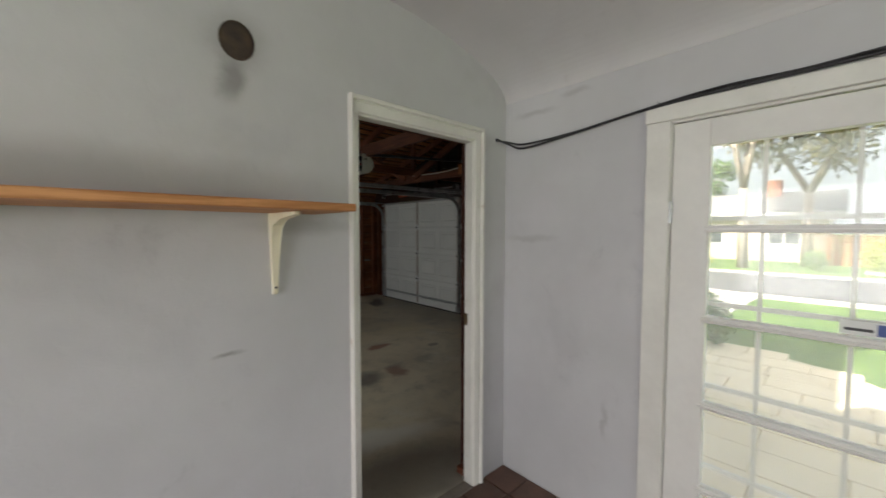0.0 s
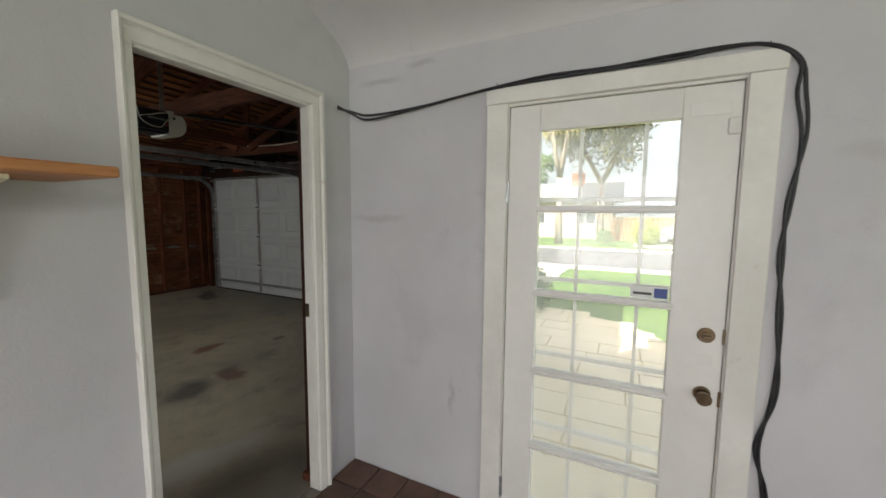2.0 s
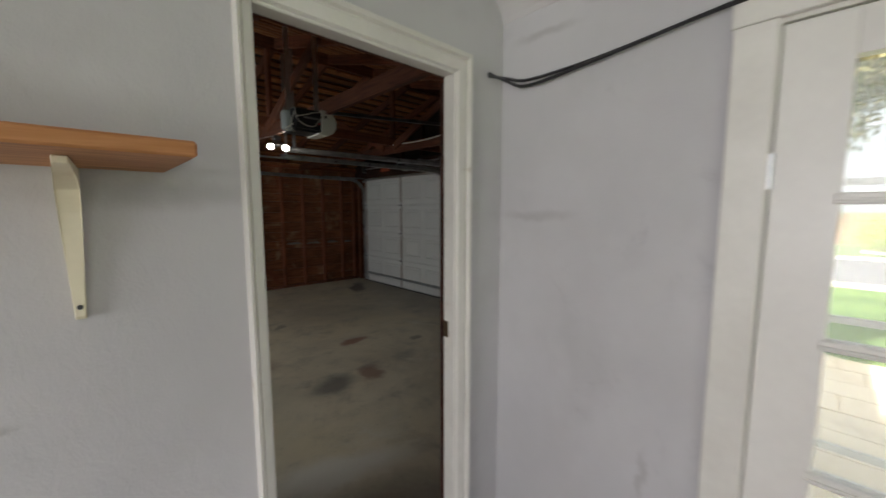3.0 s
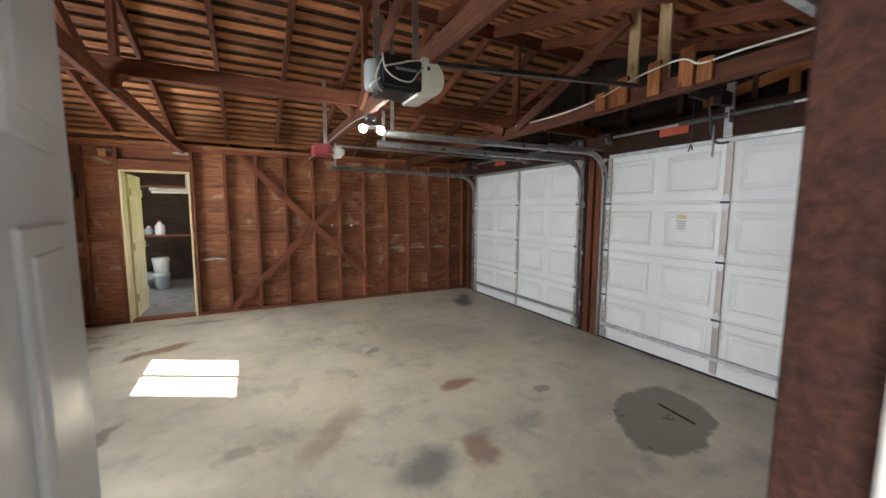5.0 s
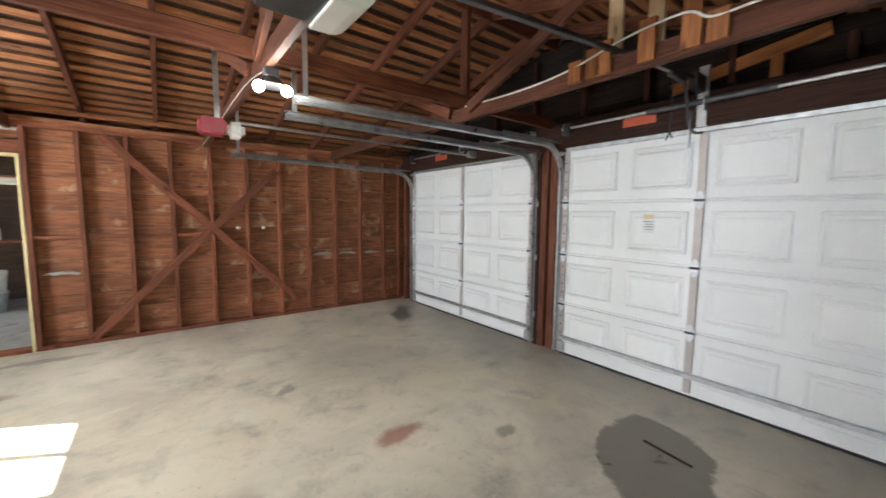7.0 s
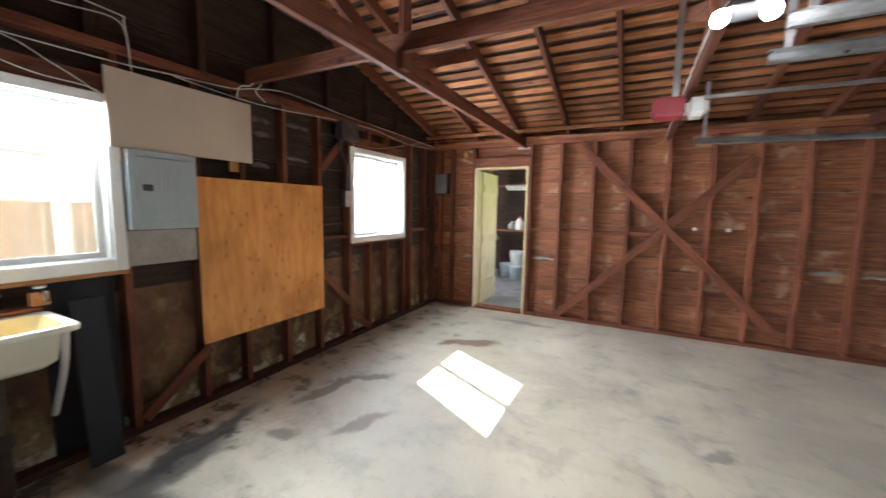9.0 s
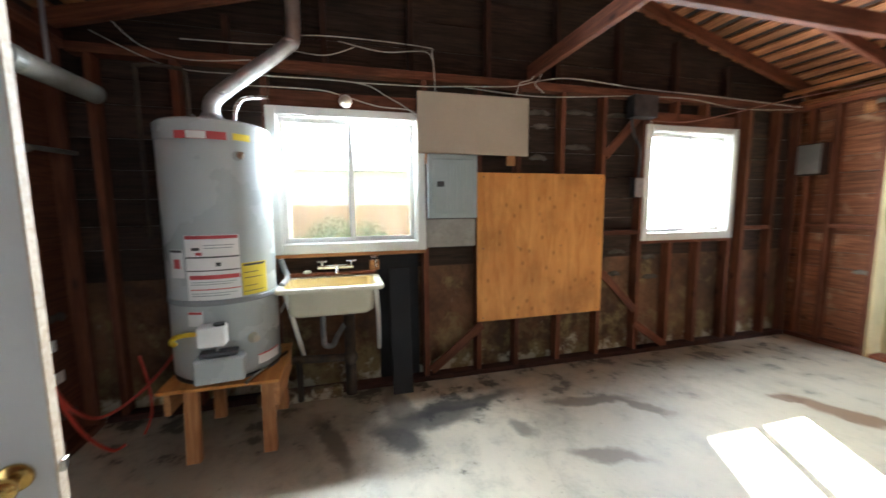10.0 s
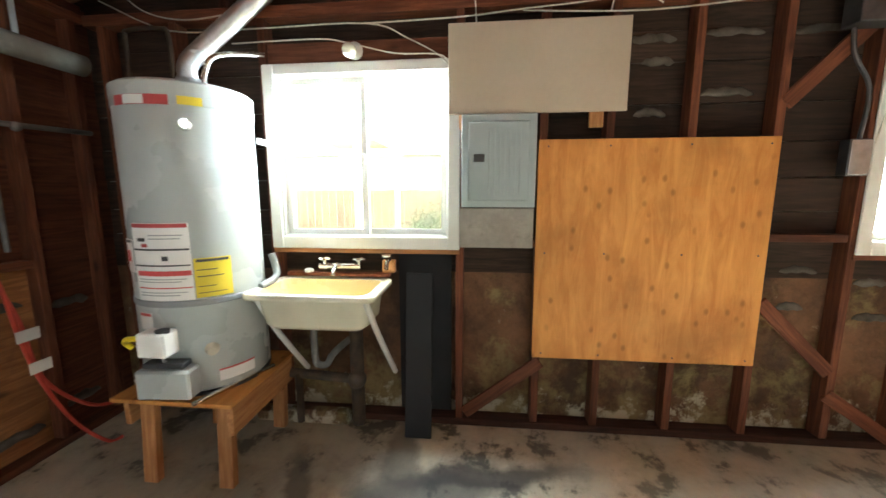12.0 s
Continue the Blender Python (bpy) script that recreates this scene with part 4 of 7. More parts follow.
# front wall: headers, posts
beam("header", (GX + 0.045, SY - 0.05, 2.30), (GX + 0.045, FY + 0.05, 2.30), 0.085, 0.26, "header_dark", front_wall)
beam("post", (GX + 0.04, 5.70, 0.0), (GX + 0.04, 5.70, 2.17), 0.085, 0.085, "rafter", front_wall, up=(0, 1, 0))
beam("post", (GX + 0.04, 5.82, 0.0), (GX + 0.04, 5.82, 2.17), 0.085, 0.085, "rafter", front_wall, up=(0, 1, 0))
beam("jack_stud", (GX + 0.02, 5.62, 0.0), (GX + 0.02, 5.62, 2.17), 0.05, 0.05, "stud_dark", front_wall, up=(0, 1, 0))
beam("jack_stud", (GX + 0.02, 5.90, 0.0), (GX + 0.02, 5.90, 2.17), 0.05, 0.05, "stud_dark", front_wall, up=(0, 1, 0))
for y in (3.05, 2.86, 8.47, 8.70):
    beam("jack_stud", (GX + 0.04, y, 0.0), (GX + 0.04, y, 2.17), 0.085, 0.07, "stud", front_wall, up=(0, 1, 0))

# ---- roof: rafters, ties, spaced strips, shingles ----
roof = thing("roof", (2.5, RIDGE_Y, PLATE_Z), "open gable roof of reddish rafters, spaced strips and shingle undersides", "", "", "structure")
HALF = FY + 0.35 - RIDGE_Y
PLATE_OUT = PLATE_Z - PITCH * 0.35
RD = 0.10
nrm = Vector((0, PITCH, 1)).normalized()
for x in [-0.30 + 0.61 * k for k in range(10)]:
    for s in (1, -1):
        up = Vector((0, s * nrm.y, nrm.z))
        run = HALF if s > 0 else RIDGE_Y - SY + 0.07
        a = Vector((x, RIDGE_Y + s * run, ROOF_TOP - PITCH * run)) + up * RD / 2
        b = Vector((x, RIDGE_Y + s * 0.02, ROOF_TOP)) + up * RD / 2
        beam("rafter", a, b, 0.042, RD, "rafter", roof, up=up)
beam("ridge_board", (WX - 0.1, RIDGE_Y, ROOF_TOP + 0.06), (GX + 0.15, RIDGE_Y, ROOF_TOP + 0.06), 0.022, 0.15, "rafter", roof)
STRIP_GAP = 0.152
for s in (1, -1):
    up = Vector((0, s * nrm.y, nrm.z))
    along = Vector((0, -s * nrm.z, nrm.y))
    base = Vector((0, RIDGE_Y + s * HALF, PLATE_OUT)) + up * (RD + 0.011)
    for k in range(int(HALF / nrm.z / STRIP_GAP) + 1):
        c = base + along * (k * STRIP_GAP + 0.05)
        if c.y < SY - 0.06:
            continue
        beam("roof_strip", (WX - 0.14, c.y, c.z), (GX + 0.16, c.y, c.z), 0.088, 0.02, "strip", roof, up=up, bevel=0.001)
    bm = bmesh.new()
    lo = base + up * 0.014 + along * (0 if s > 0 else (HALF - (RIDGE_Y - SY) - 0.09) / nrm.z)
    hi = base + up * 0.014 + along * (HALF / nrm.z + 0.02)
    vs = [bm.verts.new(v) for v in ((WX - 0.3, lo.y, lo.z), (GX + 0.3, lo.y, lo.z), (GX + 0.3, hi.y, hi.z), (WX - 0.3, hi.y, hi.z))]
    vs2 = [bm.verts.new(Vector(v.co) + up * 0.03) for v in vs]
    bm.faces.new(vs)
    bm.faces.new(vs2[::-1])
    for i in range(4):
        bm.faces.new((vs[i], vs[(i + 1) % 4], vs2[(i + 1) % 4], vs2[i]))
    part("shingles", bm, "shingle", roof, "dark weathered wood shingles seen from below")
TIES = (0.97, 2.63, 4.25)
for x in TIES:
    beam("tie", (x, SY - 0.06, 2.335), (x, FY + 0.06, 2.335), 0.042, 0.11, "rafter", roof)
    beam("king_post", (x + 0.045, RIDGE_Y + 0.03, 2.30), (x + 0.045, RIDGE_Y + 0.03, ROOF_TOP + 0.02), 0.04, 0.088, "rafter", roof, up=(0, 1, 0))
    for s in (1, -1):
        beam("web", (x - 0.04, RIDGE_Y + s * 0.12, 2.36), (x - 0.04, RIDGE_Y + s * 1.35, ROOF_TOP - PITCH * 1.35 + 0.03), 0.036, 0.085, "rafter", roof)
beam("binder", (WX - 0.08, RIDGE_Y, 2.445), (GX + 0.08, RIDGE_Y, 2.445), 0.042, 0.11, "rafter", roof)
# one-sided light strip along the eaves and the patched pieces on a tie
beam("ledger", (WX, FY - 0.30, 2.43), (3.2, FY - 0.30, 2.43), 0.02, 0.04, "patch_wood", roof)
for y, h in ((4.66, 0.13), (4.54, 0.17), (4.47, 0.19), (4.23, 0.22), (4.02, 0.24), (3.91, 0.14)):
    beam("patch_block", (4.215, y, 2.30), (4.215, y, 2.30 + h), 0.026, 0.088, "patch_wood", roof, up=(0, 1, 0))
beam("hanger", (4.29, 4.45, 2.36), (4.29, 4.45, 3.0), 0.022, 0.088, "pale_wood", roof, up=(0, 1, 0))
beam("hanger", (4.29, 4.22, 2.36), (4.29, 4.22, 2.95), 0.022, 0.088, "pale_wood", roof, up=(0, 1, 0))
beam("gable_plank", (GX + 0.02, 4.60, 2.50), (GX + 0.02, 3.70, 2.66), 0.03, 0.09, "patch_wood", roof)
beam("gable_block", (GX + 0.02, 3.95, 2.40), (GX + 0.02, 3.95, 2.60), 0.03, 0.07, "patch_wood", roof, up=(0, 1, 0))
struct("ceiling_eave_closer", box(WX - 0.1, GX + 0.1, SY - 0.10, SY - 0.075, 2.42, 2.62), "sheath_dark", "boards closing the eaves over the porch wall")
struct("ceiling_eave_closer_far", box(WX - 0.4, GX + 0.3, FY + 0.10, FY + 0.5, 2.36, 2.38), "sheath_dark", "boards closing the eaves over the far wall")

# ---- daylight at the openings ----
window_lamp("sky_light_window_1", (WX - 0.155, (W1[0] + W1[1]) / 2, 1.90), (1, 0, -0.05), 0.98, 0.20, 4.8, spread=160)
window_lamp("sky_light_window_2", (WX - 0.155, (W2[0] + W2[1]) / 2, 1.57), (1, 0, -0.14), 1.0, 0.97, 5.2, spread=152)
# assumed opening out of view, added to light the store room door
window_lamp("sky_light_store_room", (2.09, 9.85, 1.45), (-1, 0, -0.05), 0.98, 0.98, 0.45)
window_lamp("sky_light_porch", (-2.55, 1.25, 1.4), (1, 0, -0.05), 2.0, 1.5, 19, (0.97, 0.935, 1.0))
window_lamp("sky_light_porch_side", (-0.35, -2.15, 1.35), (0.1, 1, 0), 3.0, 1.6, 5.5, (1.0, 0.955, 0.97))

# ---- doorway between porch and garage ----
def trim_piece(name, x0, x1, y0, y1, z0, z1, parent, material="trim"):
    return part(name, box(x0, x1, y0, y1, z0, z1, 0.004), material, parent)


dw = thing("door_1", ((DOOR[0] + DOOR[1]) / 2, PY, 0), "white painted door frame, scuffed, in the stucco wall", "", "", "structure")
JY0, JY1 = PY - 0.012, 2.668
for x0, x1 in ((DOOR[0] - 0.02, DOOR[0]), (DOOR[1], DOOR[1] + 0.02)):
    trim_piece("jamb", x0, x1, JY0, JY1, 0, DOOR[3] + 0.02, dw)
    e = 0.075 if x1 > 2 else -0.022
    # near-black wood tone stands for the rebate's lack of light
    trim_piece("rebate", min(x0, x1) + e, max(x0, x1) + e, JY1 - 0.004, SY + 0.012, 0, DOOR[3] + 0.02, dw, "stud_dark")
trim_piece("jamb_head", DOOR[0], DOOR[1], JY0, JY1, DOOR[3], DOOR[3] + 0.02, dw)
def mitred_casing(x0, x1, top, face, wl, wt, wr):
    """Moulded casing round a doorway, mitred at the two upper corners."""
    moulding = [(0.0, 0.0), (0.0, 0.014), (0.08, 0.022), (0.55, 0.026), (0.68, 0.021), (0.76, 0.034), (0.94, 0.036), (1.0, 0.030), (1.0, 0.0)]
    bm = bmesh.new()
    stations = []
    for sx, sz, end in ((x0, 0.0, 0), (x0, top, 1), (x1, top, 2), (x1, 0.0, 3)):
        ring = []
        for u, d in moulding:
            px = sx - u * wl if end < 2 else sx + u * wr
            ring.append(bm.verts.new((px, face - d, sz + (u * wt if end in (1, 2) else 0.0))))
        stations.append(ring)
    for p, q in zip(stations, stations[1:]):
        for k in range(len(moulding)):
            bm.faces.new((p[k], p[(k + 1) % len(moulding)], q[(k + 1) % len(moulding)], q[k]))
    bm.faces.new(stations[0])
    bm.faces.new(stations[-1][::-1])
    return bm


part("casing", mitred_casing(DOOR[0] - 0.006, DOOR[1] + 0.008, DOOR[3] + 0.008, PY - 0.001, 0.042, 0.078, 0.074), "trim", dw)
part("strike_plate", box(DOOR[1] - 0.003, DOOR[1] + 0.001, JY1 - 0.03, JY1 - 0.004, 0.98, 1.05), "bronze", dw)
part("threshold", box(DOOR[0], DOOR[1], PY - 0.03, SY - 0.10, 0.0, 0.012, 0.004), "mortar", dw, "low worn threshold")

# open panel door into the garage, hinged at the doorway
door_len, door_t = 0.86, 0.035
open_door = thing("panel_door", (DOOR[0] + 0.005, SY + 0.015, 0), "grey-white panel door with brass knob, standing open into the garage", "door", "", "", 98.4)
dm = WORLD_OF[open_door]


def local_part(name, bm, material, parent, base, label="", smooth=False):
    return part(name, bm, material, parent, label, base.copy(), smooth)


slab = local_part("door_leaf", box(0.004, door_len, -door_t / 2, door_t / 2, 0.012, 2.045, 0.002), "door_grey", open_door, dm)
for z0, z1 in ((0.20, 0.78), (0.92, 1.50), (1.62, 1.92)):
    for x0, x1 in ((0.12, 0.39), (0.47, 0.74)):
        for s in (-1, 1):
            y = s * (door_t / 2 + 0.002)
            bm = box(x0, x1, y - 0.006, y + 0.006, z0, z1, 0.005)
            box(x0 + 0.04, x1 - 0.04, y - 0.009, y + 0.009, z0 + 0.04, z1 - 0.04, 0.006, bm)
            local_part("panel", bm, "door_grey", slab, dm)
local_part("door_edge", box(door_len, door_len + 0.004, -door_t / 2 + 0.001, door_t / 2 - 0.001, 0.013, 2.044), "bare_edge", open_door, dm, "bare weathered door edge")
for s in (-1, 1):
    bm = cyl((0.795, s * 0.018, 0.80), (0.795, s * 0.026, 0.80), 0.033, 0.03, 20)
    cyl((0.795, s * 0.022, 0.80), (0.795, s * 0.055, 0.80), 0.012, 0.012, 14, bm)
    ball((0.795, s * 0.068, 0.80), 0.028, (1, 0.8, 1), bm)
    local_part("door_knob", bm, "brass", open_door, dm, "worn brass knob", True)
local_part("latch", box(door_len + 0.001, door_len + 0.014, -0.012, 0.012, 0.785, 0.815, 0.003), "chrome", open_door, dm)
for z in (0.25, 1.05, 1.85):
    local_part("hinge", cyl((0.0, -door_t / 2 - 0.004, z - 0.045), (0.0, -door_t / 2 - 0.004, z + 0.045), 0.008, None, 10), "galv", open_door, dm)

# doorway in the far wall and its door, open into the store room
bd = thing("door_2", ((BACK[0] + BACK[1]) / 2, FY, 0), "cream painted door frame in the stud wall", "", "", "structure")
for x0, x1 in ((BACK[0] - 0.025, BACK[0] + 0.002), (BACK[1] - 0.002, BACK[1] + 0.025)):
    part("jamb", box(x0, x1, FY - 0.012, FY + 0.17, 0, BACK[3] + 0.02, 0.003), "cream_door", bd)
part("jamb_head", box(BACK[0] + 0.002, BACK[1] - 0.002, FY - 0.012, FY + 0.17, BACK[3] - 0.002, BACK[3] + 0.022, 0.003), "cream_door", bd)
part("threshold", box(BACK[0] - 0.03, BACK[1] + 0.03, FY - 0.01, FY + 0.17, 0.0, 0.03, 0.006), "stud", bd)
back_door = thing("store_room_door", (BACK[0] + 0.01, FY + 0.175, 0), "cream painted plank door standing open into the store room", "door", "", "", 91)
bdm = WORLD_OF[back_door]
for k in range(4):
    local_part("plank", box(0.172 * k, 0.172 * k + 0.169, -0.018, 0.018, 0.02, 1.99, 0.003), "cream_door", back_door, bdm)
for z in (0.3, 1.0, 1.75):
    local_part("batten", box(0.02, 0.66, -0.038, -0.018, z - 0.05, z + 0.05, 0.003), "cream_door", back_door, bdm)
bm = cyl((0.63, -0.02, 0.98), (0.63, -0.06, 0.98), 0.01, None, 12)
ball((0.63, -0.07, 0.98), 0.024, (1, 0.8, 1), bm)
local_part("door_knob", bm, "bronze", back_door, bdm, "dark round knob", True)

# ---- store room beyond: shelf, bottles, buckets, tube lamp ----
shelf_unit = thing("store_shelf", (0.6, 11.2, 0), "rough wooden shelf on posts in the dark store room", "shelf")
for z in (1.01, 1.95):
    beam("shelf_board", (-0.6, 11.55, z), (1.6, 11.55, z), 0.40, 0.03, "stud", shelf_unit)
for x in (-0.55, 1.55):
    beam("post", (x, 11.72, 0), (x, 11.72, 2.3), 0.06, 0.06, "stud", shelf_unit, up=(0, 1, 0))
    beam("post", (x, 11.38, 0), (x, 11.38, 2.3), 0.06, 0.06, "stud", shelf_unit, up=(0, 1, 0))
for x, y, h, c in ((0.20, 11.47, 0.27, "white_plastic"), (0.02, 11.55, 0.16, "device_grey")):
    b = thing("bottle", (x, y, 1.026), "pale plastic jug with a screw cap on the shelf", "bottle", "jugs on the shelf")
    part("body", lathe((x, y, 1.026), [(0.075, 0), (0.082, 0.02), (0.082, h * 0.62), (0.03, h * 0.86), (0.03, h * 0.9)], 18), c, b, smooth=True)
    part("cap", lathe((x, y, 1.026), [(0.034, h * 0.9), (0.034, h), (0.03, h + 0.005)], 14), "label_red" if h > 0.25 else "white_plastic", b)
for x, y, z, c in ((0.20, 11.31, 0, "device_grey"), (0.205, 11.32, 0.30, "white_plastic"), (-0.06, 11.50, 0, "device_grey")):
    b = thing("bucket", (x, y, z), "used plastic paint bucket with a rim and wire handle", "bucket", "stacked buckets")
    part("pail", lathe((x, y, z), [(0.115, 0), (0.135, 0.24), (0.142, 0.25), (0.142, 0.275), (0.136, 0.28)], 22), c, b, smooth=True)
    part("lid", lathe((x, y, z), [(0.14, 0.28), (0.142, 0.295), (0.12, 0.30)], 22), "white_plastic", b)
    part("handle", tube([(x - 0.14, y, z + 0.22), (x - 0.09, y - 0.12, z + 0.15), (x + 0.09, y - 0.12, z + 0.15), (x + 0.14, y, z + 0.22)], 0.003, 6), "galv", b)
tl = thing("tube_lamp", (0.86, 10.0, 1.8), "unlit white tube lamp hung under the store room ceiling", "lamp")
part("housing", box(0.36, 1.36, 9.94, 10.06, 1.81, 1.86, 0.01), "white_plastic", tl)
part("tube", cyl((0.38, 10.0, 1.79), (1.34, 10.0, 1.79), 0.016, None, 12), "white_plastic", tl)
part("hanger", box(0.84, 0.88, 9.99, 10.01, 1.86, 2.6), "galv", tl)


# ---- garage doors ----
def garage_door(y0, y1):
    d = thing("garage_door", (GX, (y0 + y1) / 2, 0), "white steel sectional garage door, closed, seen from inside", "garage door", "garage doors")
    mid = (y0 + y1) / 2
    zs = [0.02, 0.545, 1.07, 1.605, 2.15]
    pans = [(y0 + 0.06, y0 + 0.545), (y0 + 0.675, mid - 0.075), (mid + 0.075, y1 - 0.675), (y1 - 0.545, y1 - 0.06)]
    for z0, z1 in zip(zs, zs[1:]):
        sec = part("section", box(GX, GX + 0.045, y0, y1, z0 + 0.004, z1 - 0.004, 0.003), "steel_white", d)
        for a, b in pans:
            c0, c1 = z0 + 0.10, z1 - 0.085
            bm = bmesh.new()
            steps = ((0.0, 0.0), (0.007, -0.009), (0.016, -0.009), (0.030, 0.0005), (0.046, 0.0005), (0.060, -0.007))
            loops = [[bm.verts.new((GX + d, u, w)) for u, w in ((a + e, c0 + e), (b - e, c0 + e), (b - e, c1 - e), (a + e, c1 - e))] for e, d in steps]
            for p, q in zip(loops, loops[1:]):
                for k in range(4):
                    bm.faces.new((p[k], p[(k + 1) % 4], q[(k + 1) % 4], q[k]))
            bm.faces.new(loops[-1])
            part("panel", bm, "steel_white", sec)
        if z0 > 0.1:
            part("joint_tongue", box(GX + 0.012, GX + 0.034, y0 + 0.004, y1 - 0.004, z0 - 0.012, z0 + 0.012), "steel_white", sec)
        for zz in (z0 + 0.012, z1 - 0.012):
            part("rail_lip", cyl((GX - 0.001, y0 + 0.005, zz), (GX - 0.001, y1 - 0.005, zz), 0.008, None, 10), "steel_white", sec)
    for y in (y0 + 0.022, mid, y1 - 0.022):
        for z0, z1 in zip(zs, zs[1:]):
            stile = part("stile", box(GX - 0.02, GX - 0.008, y - 0.028, y + 0.028, z0 + 0.024, z1 - 0.024, 0.003), "stile_paint", d, "beige-grey steel stile strip")
            if y != mid:
                holes = bmesh.new()
                for k in range(4):
                    zc = z0 + 0.13 + 0.09 * k
                    cyl((GX - 0.0195, y, zc), (GX - 0.0212, y, zc), 0.0085, None, 10, holes)
                part("holes", holes, "black_plastic", stile)
    for z in zs[1:-1]:
        for y in (y0 + 0.022, mid, y1 - 0.022):
            bm = bmesh.new()
            for s in (-1, 1):
                prof = [(-0.032, 0.010), (-0.032, 0.036), (-0.020, 0.052), (-0.010, 0.072), (0.010, 0.072), (0.020, 0.052), (0.032, 0.036), (0.032, 0.010)]
                f0 = [bm.verts.new((GX - 0.021, y + a, z + s * b)) for a, b in prof]
                f1 = [bm.verts.new((GX - 0.027, y + a * 0.92, z + s * b * 0.98)) for a, b in prof]
                bm.faces.new(f0)
                bm.faces.new(f1)
                for k in range(8):
                    bm.faces.new((f0[k], f0[(k + 1) % 8], f1[(k + 1) % 8], f1[k]))
            hinge = part("hinge", bm, "hinge_zinc", d, "bright zinc hinge plate")
            part("knuckle", cyl((GX - 0.030, y - 0.036, z), (GX - 0.030, y + 0.036, z), 0.010, None, 10), "dark_steel", hinge)
            bolts = bmesh.new()
            for s in (-1, 1):
                for a in (-0.014, 0.014):
                    cyl((GX - 0.0265, y + a, z + s * 0.034), (GX - 0.031, y + a, z + s * 0.034), 0.005, None, 6, bolts)
            part("bolts", bolts, "galv", hinge)
    for y, s in ((y0 - 0.005, -1), (y1 + 0.005, 1)):
        for z in zs[:-1] + [2.08]:
            bm = cyl((GX - 0.03, y - s * 0.06, z + 0.03), (GX - 0.03, y + s * 0.05, z + 0.03), 0.006, None, 8)
            cyl((GX - 0.03, y + s * 0.028, z + 0.03), (GX - 0.03, y + s * 0.05, z + 0.03), 0.022, None, 14, bm)
            part("roller", bm, "galv", d)
    part("strut", box(GX - 0.045, GX - 0.012, y0 + 0.01, y1 - 0.01, 0.172, 0.212, 0.006), "galv", d, "horizontal steel strut near the floor")
    part("top_strut", box(GX - 0.03, GX - 0.012, y0 + 0.01, y1 - 0.01, 2.12, 2.16, 0.006), "galv", d)
    part("bottom_seal", box(GX - 0.004, GX + 0.05, y0, y1, 0.0, 0.019, 0.004), "black_plastic", d)
    for y in (y0 + 0.03, y1 - 0.03):
        part("corner_bracket", box(GX - 0.03, GX - 0.012, y - 0.04, y + 0.04, 0.03, 0.14, 0.004), "galv", d)
    return d


gd2 = garage_door(*GD[0])
gd1 = copy_thing(gd2, Matrix.Translation((0, GD[1][0] - GD[0][0], 0)) @ gd2.matrix_basis)
warn = thing("warning_label", (GX - 0.011, 4.72, 1.42), "yellowed paper warning label stuck on the garage door", "label")
part("paper", box(GX - 0.0095, GX - 0.0072, 4.66, 4.76, 1.33, 1.50), "label_white", warn)
part("bar", box(GX - 0.011, GX - 0.0095, 4.67, 4.75, 1.455, 1.49), "cream_door", warn)
for k in range(4):
    part("bar", box(GX - 0.011, GX - 0.0095, 4.67, 4.75 - 0.012 * (k % 2), 1.425 - 0.022 * k, 1.433 - 0.022 * k), "device_grey", warn)


def channel(points, w, h, material, parent, label=""):
    """A C-shaped door track along points: three thin walls."""
    bm = bmesh.new()
    pts = [Vector(p) for p in points]
    a, g = w / 2, h / 2
    prof = [(-a, g), (-a, -g), (-a * 0.62, -g - 0.005), (-a * 0.5, -g), (-a * 0.34, -g + 0.007), (a * 0.34, -g + 0.007), (a * 0.5, -g), (a * 0.62, -g - 0.005), (a, -g), (a, g),
            (a * 0.72, g + 0.004), (a * 0.72, g - 0.003), (a * 0.9, g - 0.004), (a * 0.9, -g + 0.010), (-a * 0.9, -g + 0.010), (-a * 0.9, g - 0.004), (-a * 0.72, g - 0.003), (-a * 0.72, g + 0.004)]
    n_prof = len(prof)
    rings = []
    for i, p in enumerate(pts):
        t = (pts[min(i + 1, len(pts) - 1)] - pts[max(i - 1, 0)]).normalized()
        sd = Vector((0, 1, 0))
        n = sd.cross(t).normalized()
        rings.append([bm.verts.new(p + n * a + sd * b) for a, b in prof])
    for a, b in zip(rings, rings[1:]):
        for k in range(n_prof):
            bm.faces.new((a[k], a[(k + 1) % n_prof], b[(k + 1) % n_prof], b[k]))
    bm.faces.new(rings[0][::-1])
    bm.faces.new(rings[-1])
    return part("rail", bm, material, parent, label)


